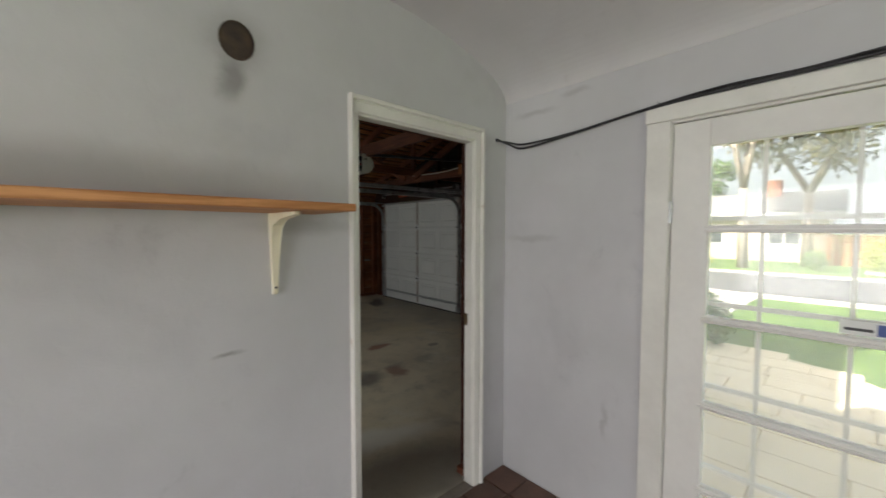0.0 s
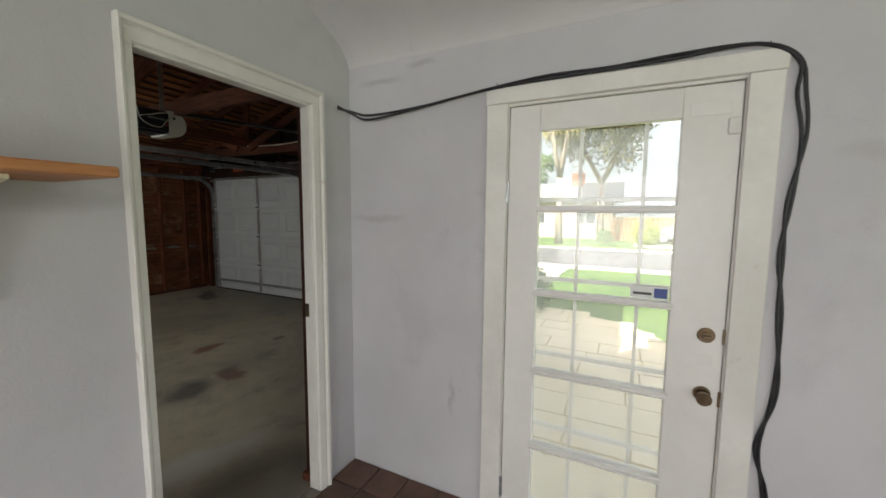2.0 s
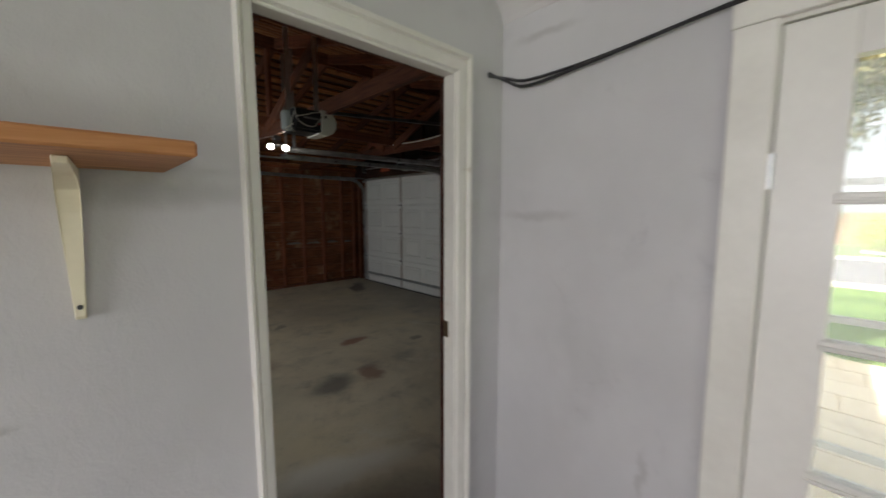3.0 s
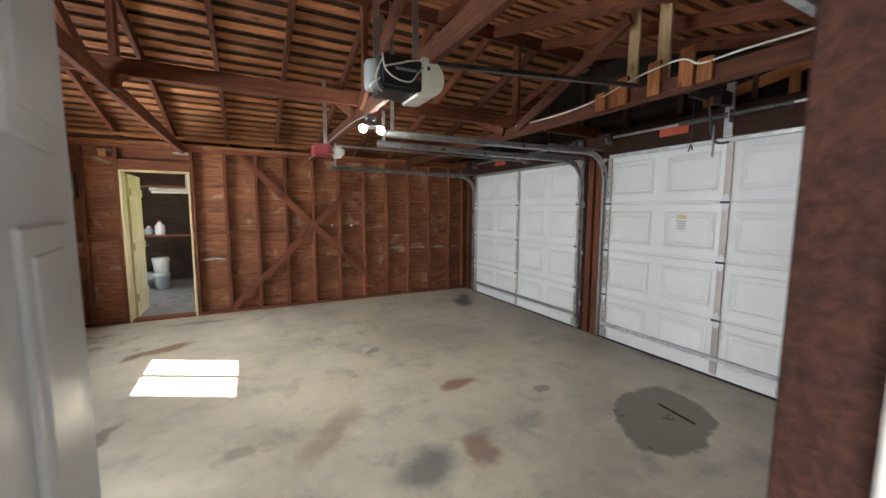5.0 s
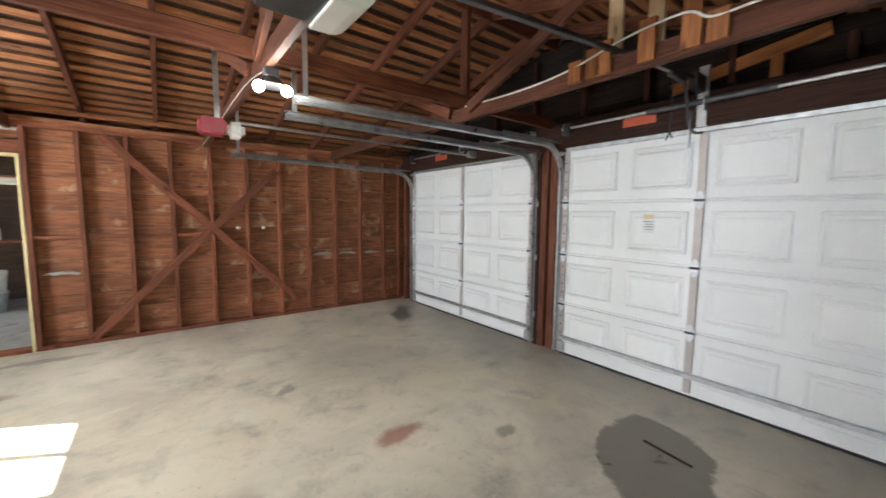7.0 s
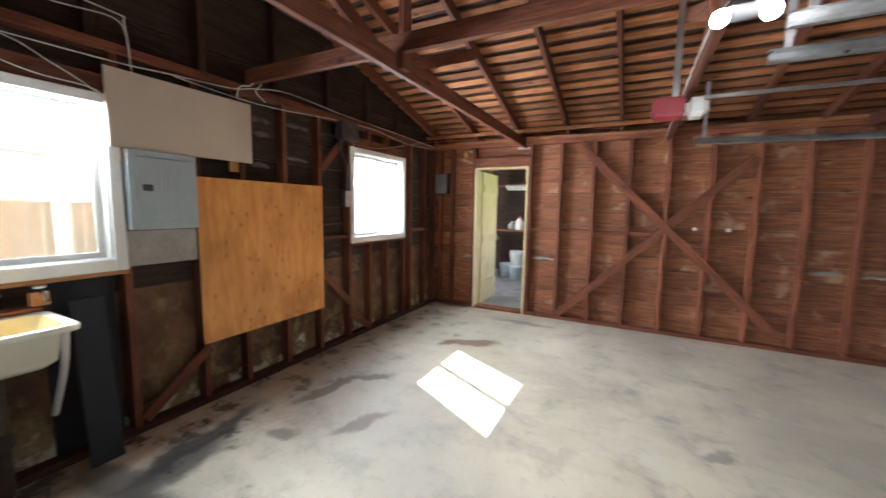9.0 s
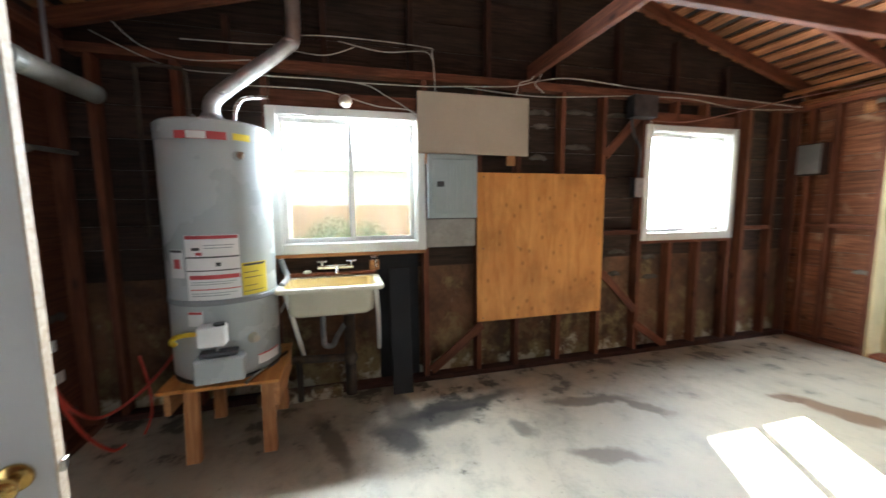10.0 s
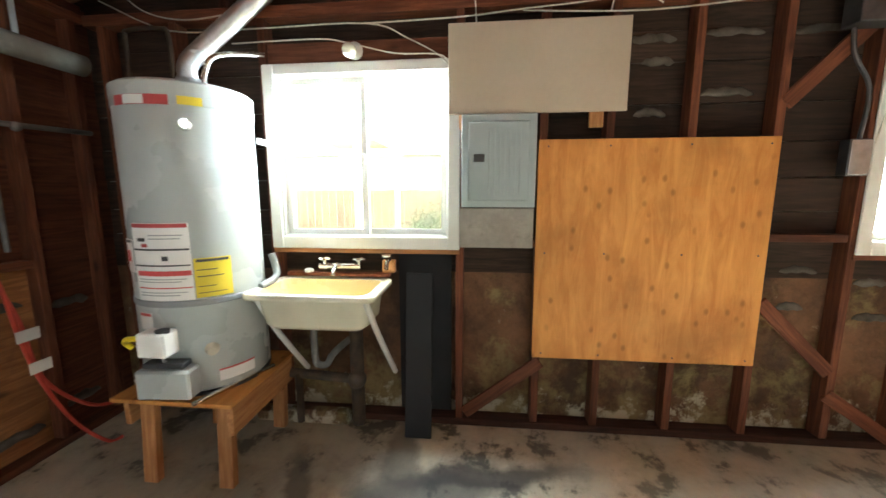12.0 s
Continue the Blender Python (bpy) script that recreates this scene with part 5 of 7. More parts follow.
def door_track(y, y_back, x_back=2.80, z=2.13, hand=1):
    t = thing("door_track", (GX - 0.035, y, 0), "galvanised garage door track, upright with a curve to a level run", "door track", "garage door tracks")
    R = 0.30
    pts = [(GX - 0.03, y, 0.03), (GX - 0.035, y, z - R)]
    for k in range(1, 9):
        a = radians(90 * k / 8)
        pts.append((GX - 0.035 - R * (1 - math.cos(a)), y, z - R + R * math.sin(a)))
    pts.append((x_back, y_back, z - 0.01))
    channel(pts, 0.056, 0.028, "track_steel", t)
    for zz in (0.35, 1.0, 1.6):
        part("bracket", box(GX - 0.02, GX + 0.0, y - 0.022 * hand, y + 0.034 * hand, zz - 0.03, zz + 0.03, 0.003), "galv", t)
    part("angle", box(GX - 0.9, GX - 0.03, y + hand * 0.018 - 0.002, y + hand * 0.018 + 0.002, z + 0.024, z + 0.05), "track_steel", t)
    part("hanger", box(x_back + 0.05, x_back + 0.08, y_back - 0.002, y_back + 0.004, z, PLATE_Z + PITCH * min(FY - y_back, y_back - SY) + 0.05), "galv", t, "perforated steel hanger strap")
    return t


door_track(GD[0][0] - 0.03, GD[0][0] - 0.03, hand=-1)
door_track(GD[0][1] + 0.03, GD[0][1] + 0.10, z=2.18)
door_track(GD[1][0] - 0.03, GD[1][0] - 0.06, hand=-1)
door_track(GD[1][1] + 0.03, 8.05, hand=1)

# torsion shafts with springs over the doors
for y0, y1 in GD:
    s = thing("torsion_shaft", (GX - 0.05, (y0 + y1) / 2, 2.36), "steel torsion shaft with drums over a garage door", "shaft", "torsion shafts")
    part("shaft", cyl((GX - 0.06, y0 - 0.04, 2.345), (GX - 0.06, y1 + 0.02, 2.345), 0.013, None, 12), "galv", s)
    for y in (y0 + 0.06, y1 - 0.05):
        part("drum", cyl((GX - 0.06, y - 0.03, 2.345), (GX - 0.06, y + 0.03, 2.345), 0.05, 0.045, 20), "dark_steel", s)
    m_ = (y0 + y1) / 2
    part("spring", cyl((GX - 0.06, m_ - 0.42, 2.345), (GX - 0.06, m_ + 0.42, 2.345), 0.022, None, 14), "dark_steel", s, "dark wound spring")
    for y in (y0 + 0.01, m_, y1 - 0.01):
        part("bearing_plate", box(GX - 0.085, GX + 0.002, y - 0.004, y + 0.004, 2.28, 2.39), "galv", s)
    tag = thing("spring_tag", (GX - 0.02, y0 + 0.42 * (y1 - y0) + 0.45, 2.30), "orange-red warning tag on the door header", "tag", "header tags")
    yt = y1 - 0.72
    part("tag", box(GX - 0.012, GX - 0.004, yt - 0.14, yt + 0.14, 2.265, 2.36, 0.003), "orange_tape", tag)

# ---- garage door openers ----
op = thing("garage_opener", (2.46, 4.49, 2.13), "dark garage door opener with curved white lamp cover", "opener")
part("housing", box(2.352, 2.586, 4.392, 4.605, 2.128, 2.295, 0.016, seg=3), "black_plastic", op)
part("end_cover", lathe((2.352, 4.50, 2.135), [(0.030, 0.0), (0.048, 0.006), (0.052, 0.03), (0.052, 0.125), (0.044, 0.145)], 20), "device_grey", op, smooth=True)
bm = bmesh.new()
prof = [(2.574, 2.305), (2.628, 2.304)]
for k in range(11):
    a = radians(80 - 165 * k / 10)
    prof.append((2.612 + 0.088 * math.cos(a), 2.207 + 0.094 * math.sin(a)))
prof += [(2.545, 2.112), (2.545, 2.1275), (2.574, 2.1275)]
r0 = [bm.verts.new((px, 4.386, pz)) for px, pz in prof]
r1 = [bm.verts.new((px, 4.608, pz)) for px, pz in prof]
bm.faces.new(r0)
bm.faces.new(r1[::-1])
for i in range(len(prof)):
    bm.faces.new((r0[i], r0[(i + 1) % len(prof)], r1[(i + 1) % len(prof)], r1[i]))
bmesh.ops.bevel(bm, geom=bm.edges[:], offset=0.004, segments=2, affect="EDGES", clamp_overlap=True)
cover = part("lamp_cover", bm, "lamp_cover", op, "translucent white lamp cover")
part("slot", box(2.600, 2.616, 4.3835, 4.387, 2.243, 2.262, 0.001), "black_plastic", cover)
part("name_bar", box(2.43, 2.545, 4.389, 4.3925, 2.222, 2.236), "cable_grey", op, "illegible lettering as a pale bar")
part("button", box(2.545, 2.563, 4.388, 4.3925, 2.188, 2.200, 0.001), "red_plastic", op)
part("bottom_plate", box(2.37, 2.56, 4.41, 4.59, 2.124, 2.129, 0.002), "dark_steel", op)
beam("rail", (2.61, 4.475, 2.312), (5.34, 4.385, 2.505), 0.032, 0.026, "dark_steel", op, "black drive rail to the door")
part("door_arm", tube([(5.15, 4.39, 2.47), (5.20, 4.385, 2.33), (5.215, 4.37, 2.17), (5.25, 4.355, 2.11), (5.32, 4.35, 2.10), (5.44, 4.35, 2.12)], 0.011, 8), "dark_steel", op)
part("arm_bar", box(5.205, 5.235, 4.352, 4.358, 1.98, 2.24, 0.002), "galv", op, "flat steel arm bar")
part("release_cord", tube([(4.98, 4.395, 2.45), (4.98, 4.395, 2.2), (4.985, 4.40, 2.06)], 0.004, 6), "cable_black", op, "dark release cord")
part("release_handle", tube([(4.955, 4.37, 2.02), (4.985, 4.40, 2.065), (5.01, 4.43, 2.02)], 0.006, 6), "dark_steel", op)
part("trolley", box(4.92, 5.16, 4.375, 4.415, 2.435, 2.475, 0.006), "dark_steel", op)
part("header_bracket", box(5.28, GX, 4.35, 4.41, 2.42, 2.54, 0.006), "dark_steel", op)
part("mount_post", box(GX - 0.02, GX, 4.33, 4.40, 2.17, 2.62, 0.004), "galv", op)
for x, y in ((2.375, 4.58), (2.54, 4.44)):
    part("strap", box(x, x + 0.035, y, y + 0.004, 2.29, 3.05), "galv", op, "perforated steel strap")
for pts in ([(2.365, 4.40, 2.29), (2.36, 4.372, 2.24), (2.372, 4.365, 2.20), (2.41, 4.362, 2.172), (2.46, 4.362, 2.160), (2.505, 4.364, 2.168), (2.535, 4.368, 2.205), (2.575, 4.376, 2.25)],
            [(2.37, 4.385, 2.225), (2.41, 4.375, 2.236), (2.455, 4.372, 2.25), (2.50, 4.376, 2.268), (2.57, 4.384, 2.285)],
            [(2.36, 4.39, 2.26), (2.335, 4.375, 2.21), (2.325, 4.385, 2.16), (2.345, 4.41, 2.125), (2.37, 4.43, 2.118)],
            [(2.35, 4.40, 2.17), (2.318, 4.40, 2.145), (2.305, 4.42, 2.13), (2.33, 4.46, 2.122)]):
    part("wire", tube(pts, 0.0042, 6), "cable_white", op, "pale cord hanging in loops")

op2 = thing("garage_opener", (2.66, 6.98, 2.18), "red and white garage door opener hung by a steel strap", "opener")
part("housing", box(2.40, 2.60, 6.86, 7.06, 2.12, 2.25, 0.02, seg=2), "red_plastic", op2)
part("lamp_cover", box(2.60, 2.74, 6.87, 7.05, 2.11, 2.24, 0.035, seg=3), "lamp_cover", op2, "white lamp cover")
part("rail", box(2.70, 5.40, 6.95, 6.98, 2.235, 2.255), "galv", op2)
part("strap", box(2.52, 2.56, 6.95, 6.954, 2.24, 2.95), "galv", op2, "steel hanging strap")
part("bracket", box(5.36, GX, 6.93, 7.0, 2.22, 2.3, 0.004), "galv", op2)

# lit work lamp under the middle tie
wl = thing("work_lamp", (2.64, 5.55, 2.27), "two lit bulbs in a holder under the tie beam", "lamp")
part("holder", box(2.60, 2.68, 5.52, 5.58, 2.225, 2.279, 0.008), "dark_steel", wl)
part("reflector", lathe((2.64, 5.55, 2.18), [(0.075, 0.0), (0.078, 0.002), (0.03, 0.05), (0.026, 0.05)], 20), "dark_steel", wl)
for sx in (-1, 1):
    c = Vector((2.64 + sx * 0.03, 5.54, 2.215))
    d = Vector((sx * 0.075, -0.05, -0.10)).normalized()
    part("socket", cyl(c, c + d * 0.05, 0.017, None, 12), "dark_steel", wl)
    part("bulb", ball(c + d * 0.078, 0.028, (1, 1, 1.1)), "bulb", wl, "glowing bulb", smooth=True)
part("cord", tube([(2.63, 5.57, 2.277), (2.59, 5.9, 2.285), (2.585, 6.6, 2.29), (2.59, 7.4, 2.285), (2.59, 8.7, 2.29)], 0.003, 6), "cable_white", wl)


# ---- windows ----
def slider_window(name, w):
    y0, y1, z0, z1 = w
    ob = thing(name, (WX, (y0 + y1) / 2, z0), "white vinyl sliding window with two panes", "", "", "structure")
    xi, xo = WX + 0.018, WX - 0.15
    for a, b, c, d in ((y0, y0 + 0.045, z0, z1), (y1 - 0.045, y1, z0, z1), (y0 + 0.045, y1 - 0.045, z0, z0 + 0.055), (y0 + 0.045, y1 - 0.045, z1 - 0.045, z1)):
        part("window_frame", box(xo, xi - 0.02, a, b, c, d, 0.004), "vinyl", ob)
    for a, b, c, d in ((y0 - 0.03, y0 + 0.035, z0 - 0.02, z1 + 0.02), (y1 - 0.035, y1 + 0.03, z0 - 0.02, z1 + 0.02), (y0 + 0.035, y1 - 0.035, z0 - 0.02, z0 + 0.05), (y0 + 0.035, y1 - 0.035, z1 - 0.035, z1 + 0.02)):
        part("casing", box(WX + 0.003, xi, a, b, c, d, 0.004), "vinyl", ob)
    mid = (y0 + y1) / 2
    for k, (a, b, x) in enumerate(((y0 + 0.045, mid + 0.02, WX - 0.05), (mid - 0.02, y1 - 0.045, WX - 0.085))):
        t = 0.032
        sash = part("sash", slab_with_holes("x", x - 0.014, 0.028, a, b, z0 + 0.055, z1 - 0.045, [(a + t, b - t, z0 + 0.055 + t, z1 - 0.045 - t)]), "vinyl", ob)
        g = part("pane", box(x - 0.003, x + 0.003, a + t - 0.004, b - t + 0.004, z0 + 0.055 + t - 0.004, z1 - 0.045 - t + 0.004), "glass", sash)
        g.visible_shadow = False
    part("latch", box(WX - 0.034, WX - 0.022, mid - 0.012, mid + 0.012, (z0 + z1) / 2 - 0.03, (z0 + z1) / 2 + 0.03, 0.003), "vinyl", ob)
    return ob


slider_window("window_1", W1)
slider_window("window_2", W2)

# ---- water heater on its stand ----
HC = Vector((-0.065, 3.585, 0.452))
HR = 0.283
st = thing("heater_stand", (0.0, 3.60, 0), "home-made wooden stand with a plywood top under the water heater", "stand")
beam("top", (-0.34, 3.605, 0.425), (0.25, 3.605, 0.425), 0.60, 0.02, "plywood", st)
beam("apron", (-0.30, 3.886, 0.345), (0.235, 3.886, 0.345), 0.03, 0.14, "new_wood", st)
beam("apron", (-0.30, 3.335, 0.345), (0.20, 3.335, 0.345), 0.03, 0.14, "new_wood", st)
for x, y in ((0.185, 3.45), (0.185, 3.835), (-0.28, 3.45), (-0.28, 3.835)):
    beam("leg", (x + 0.03, y, 0.0), (x, y, 0.415), 0.042, 0.072, "new_wood", st, up=(0, 1, 0))
pan = thing("drip_pan", (HC.x, HC.y, 0.436), "dark metal drip tray between heater and stand", "tray")
part("tray", lathe((HC.x, HC.y, 0.435), [(0.25, 0.0), (0.282, 0.0), (0.286, 0.014), (0.28, 0.014), (0.276, 0.006), (0.2, 0.006)], 32), "dark_steel", pan)

wh = thing("water_heater", tuple(HC), "grey enamelled gas water heater with labels, standing on a wooden stand", "water heater")
tank = part("tank", lathe(HC, [(HR - 0.01, 0.0), (HR, 0.012), (HR, 1.33), (HR - 0.006, 1.345)], 56), "heater", wh, smooth=True)
part("seam_band", lathe(HC, [(HR + 0.002, 0.415), (HR + 0.005, 0.42), (HR + 0.005, 0.44), (HR + 0.002, 0.445)], 56), "heater_dark", wh)
part("top_cap", lathe(HC, [(HR + 0.004, 1.29), (HR + 0.005, 1.38), (HR - 0.01, 1.392), (0.05, 1.40)], 56), "heater", wh, smooth=False)


def wrap(a0, a1, z0, z1, off, material, parent, name="label", label="", n=10):
    """A thin curved sheet on the tank."""
    bm = bmesh.new()
    cols = []
    for k in range(n + 1):
        a = radians(a0 + (a1 - a0) * k / n)
        ring = []
        for r, z in ((HR + off, z0), (HR + off, z1), (HR + off - 0.0015, z1), (HR + off - 0.0015, z0)):
            ring.append(bm.verts.new((HC.x + r * math.cos(a), HC.y + r * math.sin(a), z)))
        cols.append(ring)
    for p, q in zip(cols, cols[1:]):
        for j in range(4):
            bm.faces.new((p[j], p[(j + 1) % 4], q[(j + 1) % 4], q[j]))
    bm.faces.new(cols[0][::-1])
    bm.faces.new(cols[-1])
    return part(name, bm, material, parent, label)


lab = wrap(-21, 31, 0.90, 1.245, 0.0035, "label_white", wh, "label", "white instruction label with red and black bars")
for a0, a1, z0, z1, c in ((-20, 30, 1.225, 1.243, "label_red"), (-20, 30, 1.125, 1.133, "label_black"), (-20, 30, 1.055, 1.061, "label_black"), (-18, 30, 1.012, 1.034, "label_red"),
                          (-18, 30, 0.955, 0.960, "label_red"), (-14, -6, 1.165, 1.18, "label_black"), (-10, -4, 1.14, 1.155, "label_red"), (8, 13, 1.08, 1.10, "label_black"),
                          (-17, 26, 0.995, 0.999, "device_grey"), (-17, 22, 0.983, 0.987, "device_grey"), (-17, 26, 0.935, 0.939, "device_grey"), (-17, 20, 0.922, 0.926, "device_grey"), (-2, 26, 1.19, 1.194, "device_grey"), (-2, 24, 1.175, 1.179, "device_grey")):
    wrap(a0, a1, z0, z1, 0.0055, c, lab, "bar")
lab2 = wrap(-42, -24, 1.02, 1.17, 0.0035, "label_white", wh, "label")
wrap(-41, -25, 1.155, 1.168, 0.0055, "label_black", lab2, "bar")
wrap(-36, -28, 1.07, 1.12, 0.0055, "label_red", lab2, "bar")
yl = wrap(32, 62, 0.905, 1.085, 0.0035, "label_yellow", wh, "energy_label", "yellow energy label with dark bars")
for z0, z1, a1 in ((1.068, 1.080, 60), (1.03, 1.034, 50), (1.00, 1.004, 55), (0.955, 0.958, 48), (0.925, 0.928, 57)):
    wrap(34, a1, z0, z1, 0.0055, "label_black", yl, "bar")
badge = wrap(-22, 26, 1.735, 1.775, 0.0065, "label_red", wh, "badge", "red and white maker's badge")
wrap(-10, 8, 1.737, 1.773, 0.009, "label_white", badge, "bar")
wrap(32, 50, 1.74, 1.775, 0.0065, "label_yellow", wh, "badge")
low = wrap(44, 78, 0.49, 0.55, 0.0035, "label_white", wh, "label")
wrap(44, 78, 0.542, 0.55, 0.0055, "label_red", low, "bar")
lab4 = wrap(-24, -8, 0.76, 0.84, 0.0035, "label_white", wh, "label")
wrap(-23, -9, 0.825, 0.838, 0.0055, "label_red", lab4, "bar")


def on_tank(a, r, z):
    return Vector((HC.x + r * math.cos(radians(a)), HC.y + r * math.sin(radians(a)), z))


g0 = on_tank(2, HR, 0.72)
gv = part("gas_valve", box(-0.005, 0.085, -0.065, 0.065, -0.055, 0.055, 0.008), "white_plastic", wh, "white gas control valve", m=Matrix.Translation(g0) @ Matrix.Rotation(radians(2), 4, "Z"))
part("dial", cyl(on_tank(8, HR + 0.05, 0.77), on_tank(8, HR + 0.05, 0.785), 0.028, None, 18), "label_black", gv)
part("gas_cock", tube([(g0.x + 0.03, g0.y - 0.05, 0.725), (g0.x + 0.03, g0.y - 0.10, 0.73), (g0.x + 0.02, g0.y - 0.17, 0.72), (g0.x - 0.01, g0.y - 0.21, 0.69), (g0.x - 0.03, g0.y - 0.20, 0.66)], 0.013, 8), "yellow_plastic", wh, "yellow gas hose end")
part("burner_hood", box(-0.02, 0.075, -0.12, 0.12, -0.08, 0.055, 0.01), "heater", wh, "sheet metal burner cover", m=Matrix.Translation(on_tank(6, HR, 0.545)) @ Matrix.Rotation(radians(6), 4, "Z"))
part("burner_slot", box(-0.01, 0.055, -0.09, 0.09, -0.004, 0.02, 0.004), "dark_steel", wh, m=Matrix.Translation(on_tank(6, HR + 0.004, 0.61)) @ Matrix.Rotation(radians(6), 4, "Z"))
part("feed_pipe", tube([on_tank(4, HR + 0.03, 0.67), on_tank(5, HR + 0.04, 0.64), on_tank(7, HR + 0.01, 0.60)], 0.007, 8), "galv", wh)
part("drain_valve", cyl(on_tank(40, HR - 0.01, 0.655), on_tank(40, HR + 0.035, 0.655), 0.034, 0.020, 18), "pale_boss", wh, "cream plastic drain valve")
part("relief_boss", cyl(on_tank(36, HR - 0.01, 1.66), on_tank(36, HR + 0.035, 1.66), 0.03, 0.02, 16), "chrome", wh)
for a0, z in ((-60, 1.62), (-60, 0.70)):
    part("strap", lathe(HC, [(HR + 0.001, z - HC.z - 0.014), (HR + 0.003, z - HC.z - 0.014), (HR + 0.003, z - HC.z + 0.0), (HR + 0.001, z - HC.z + 0.0)], 48) if z < 0.5 else box(WX, WX + 0.20, 3.865, 3.872, z, z + 0.03), "galv", wh)
fl = thing("flue_pipe", (HC.x, HC.y, 1.85), "galvanised flue pipe rising from the heater and bending to the roof", "pipe")
part("draft_hood", lathe((HC.x - 0.05, HC.y - 0.02, 1.86), [(0.09, 0.0), (0.085, 0.02), (0.055, 0.06), (0.052, 0.07)], 24), "galv", fl)
part("pipe", tube([(HC.x - 0.05, HC.y - 0.02, 1.93), (HC.x - 0.05, HC.y - 0.01, 2.0), (HC.x - 0.08, HC.y + 0.08, 2.10), (HC.x - 0.13, HC.y + 0.38, 2.36), (HC.x - 0.14, HC.y + 0.44, 2.46), (HC.x - 0.14, HC.y + 0.44, 2.80)], 0.045, 18, smooth_steps=6), "galv", fl, smooth=True)
for p in ((HC.x - 0.065, HC.y + 0.03, 2.05), (HC.x - 0.135, HC.y + 0.42, 2.41)):
    part("collar", ball(p, 0.050, (1, 1, 0.5)), "galv", fl, smooth=True)
wp = thing("water_pipe", (HC.x - 0.1, HC.y, 1.85), "flexible metal water pipes from heater top to the wall", "pipe")
part("hot_pipe", tube([(HC.x + 0.02, HC.y + 0.12, 1.85), (HC.x + 0.02, HC.y + 0.12, 1.93), (HC.x - 0.02, HC.y + 0.16, 2.02), (WX + 0.04, HC.y + 0.26, 2.10)], 0.012, 10), "chrome", wp)
part("cold_pipe", tube([(HC.x - 0.12, HC.y - 0.16, 1.85), (HC.x - 0.12, HC.y - 0.16, 2.15), (HC.x - 0.13, HC.y - 0.22, 2.20), (HC.x - 0.14, HC.y - 0.40, 2.20), (HC.x - 0.14, HC.y - 0.42, 2.1), (HC.x - 0.14, HC.y - 0.42, 1.2)], 0.011, 10, smooth_steps=4), "iron", wp)
part("shutoff", box(HC.x - 0.20, HC.x - 0.14, HC.y - 0.17, HC.y - 0.15, 1.93, 1.95, 0.004), "galv", wp)
tp = thing("drain_pipe", (0.02, 3.92, 0.9), "pale plastic relief pipe beside the heater, leaning on the stand", "pipe")
part("pipe", tube([(-0.20, 3.88, 1.05), (-0.20, 3.90, 0.98), (-0.16, 3.92, 0.93), (-0.05, 3.90, 0.905)], 0.018, 10), "cable_grey", tp)
rod = thing("metal_rod", (0.1, 3.86, 0.44), "loose pale metal rod lying on the stand", "rod")
part("rod", cyl((0.275, 3.745, 0.4475), (-0.125, 3.894, 0.4475), 0.011, None, 10), "chrome", rod)

# ---- laundry sink ----
sk = thing("laundry_sink", (-0.2, 4.18, 0.0), "cream enamelled laundry sink on splayed white legs under the window", "sink")
bm = bmesh.new()
SX0, SX1, SY0, SY1 = WX + 0.03, 0.09, 3.87, 4.52


def rect_ring(x0, x1, y0, y1, z, r, bm, n=4):
    out = []
    for cx, cy, a0 in ((x1 - r, y1 - r, 0), (x0 + r, y1 - r, 90), (x0 + r, y0 + r, 180), (x1 - r, y0 + r, 270)):
        for k in range(n + 1):
            a = radians(a0 + 90 * k / n)
            out.append(bm.verts.new((cx + r * math.cos(a), cy + r * math.sin(a), z)))
    return out


rings = [rect_ring(SX0 + 0.07, SX1 - 0.10, SY0 + 0.09, SY1 - 0.09, 0.70, 0.05, bm), rect_ring(SX0 + 0.045, SX1 - 0.075, SY0 + 0.06, SY1 - 0.06, 0.725, 0.06, bm),
         rect_ring(SX0 + 0.03, SX1 - 0.045, SY0 + 0.045, SY1 - 0.045, 0.865, 0.05, bm), rect_ring(SX0, SX1, SY0, SY1, 0.872, 0.05, bm), rect_ring(SX0, SX1, SY0, SY1, 0.895, 0.05, bm),
         rect_ring(SX0 + 0.01, SX1 - 0.01, SY0 + 0.01, SY1 - 0.01, 0.902, 0.05, bm), rect_ring(SX0 + 0.056, SX1 - 0.046, SY0 + 0.046, SY1 - 0.046, 0.896, 0.05, bm)]
inner = bmesh.new()
rings2 = [rect_ring(SX0 + 0.055, SX1 - 0.045, SY0 + 0.045, SY1 - 0.045, 0.897, 0.05, inner), rect_ring(SX0 + 0.06, SX1 - 0.05, SY0 + 0.05, SY1 - 0.05, 0.885, 0.05, inner),
          rect_ring(SX0 + 0.085, SX1 - 0.085, SY0 + 0.085, SY1 - 0.085, 0.74, 0.06, inner), rect_ring(SX0 + 0.12, SX1 - 0.13, SY0 + 0.13, SY1 - 0.13, 0.722, 0.06, inner)]
for rr, mesh in ((rings, bm), (rings2, inner)):
    for a, b in zip(rr, rr[1:]):
        for i in range(len(a)):
            mesh.faces.new((a[i], a[(i + 1) % len(a)], b[(i + 1) % len(a)], b[i]))
bm.faces.new(rings[0][::-1])
inner.faces.new(rings2[-1])
part("basin", bm, "sink", sk, "cream enamel basin", smooth=True)
part("basin_inside", inner, "sink_inside", sk, "yellowed inside of the basin", smooth=True)
for y0, y1 in ((3.93, 3.975), (4.47, 4.515)):
    part("leg", tube([(0.04, y0, 0.87), (-0.10, (y0 + y1) / 2, 0.64), (WX + 0.012, y1, 0.33)], 0.015, 10), "white_plastic", sk)
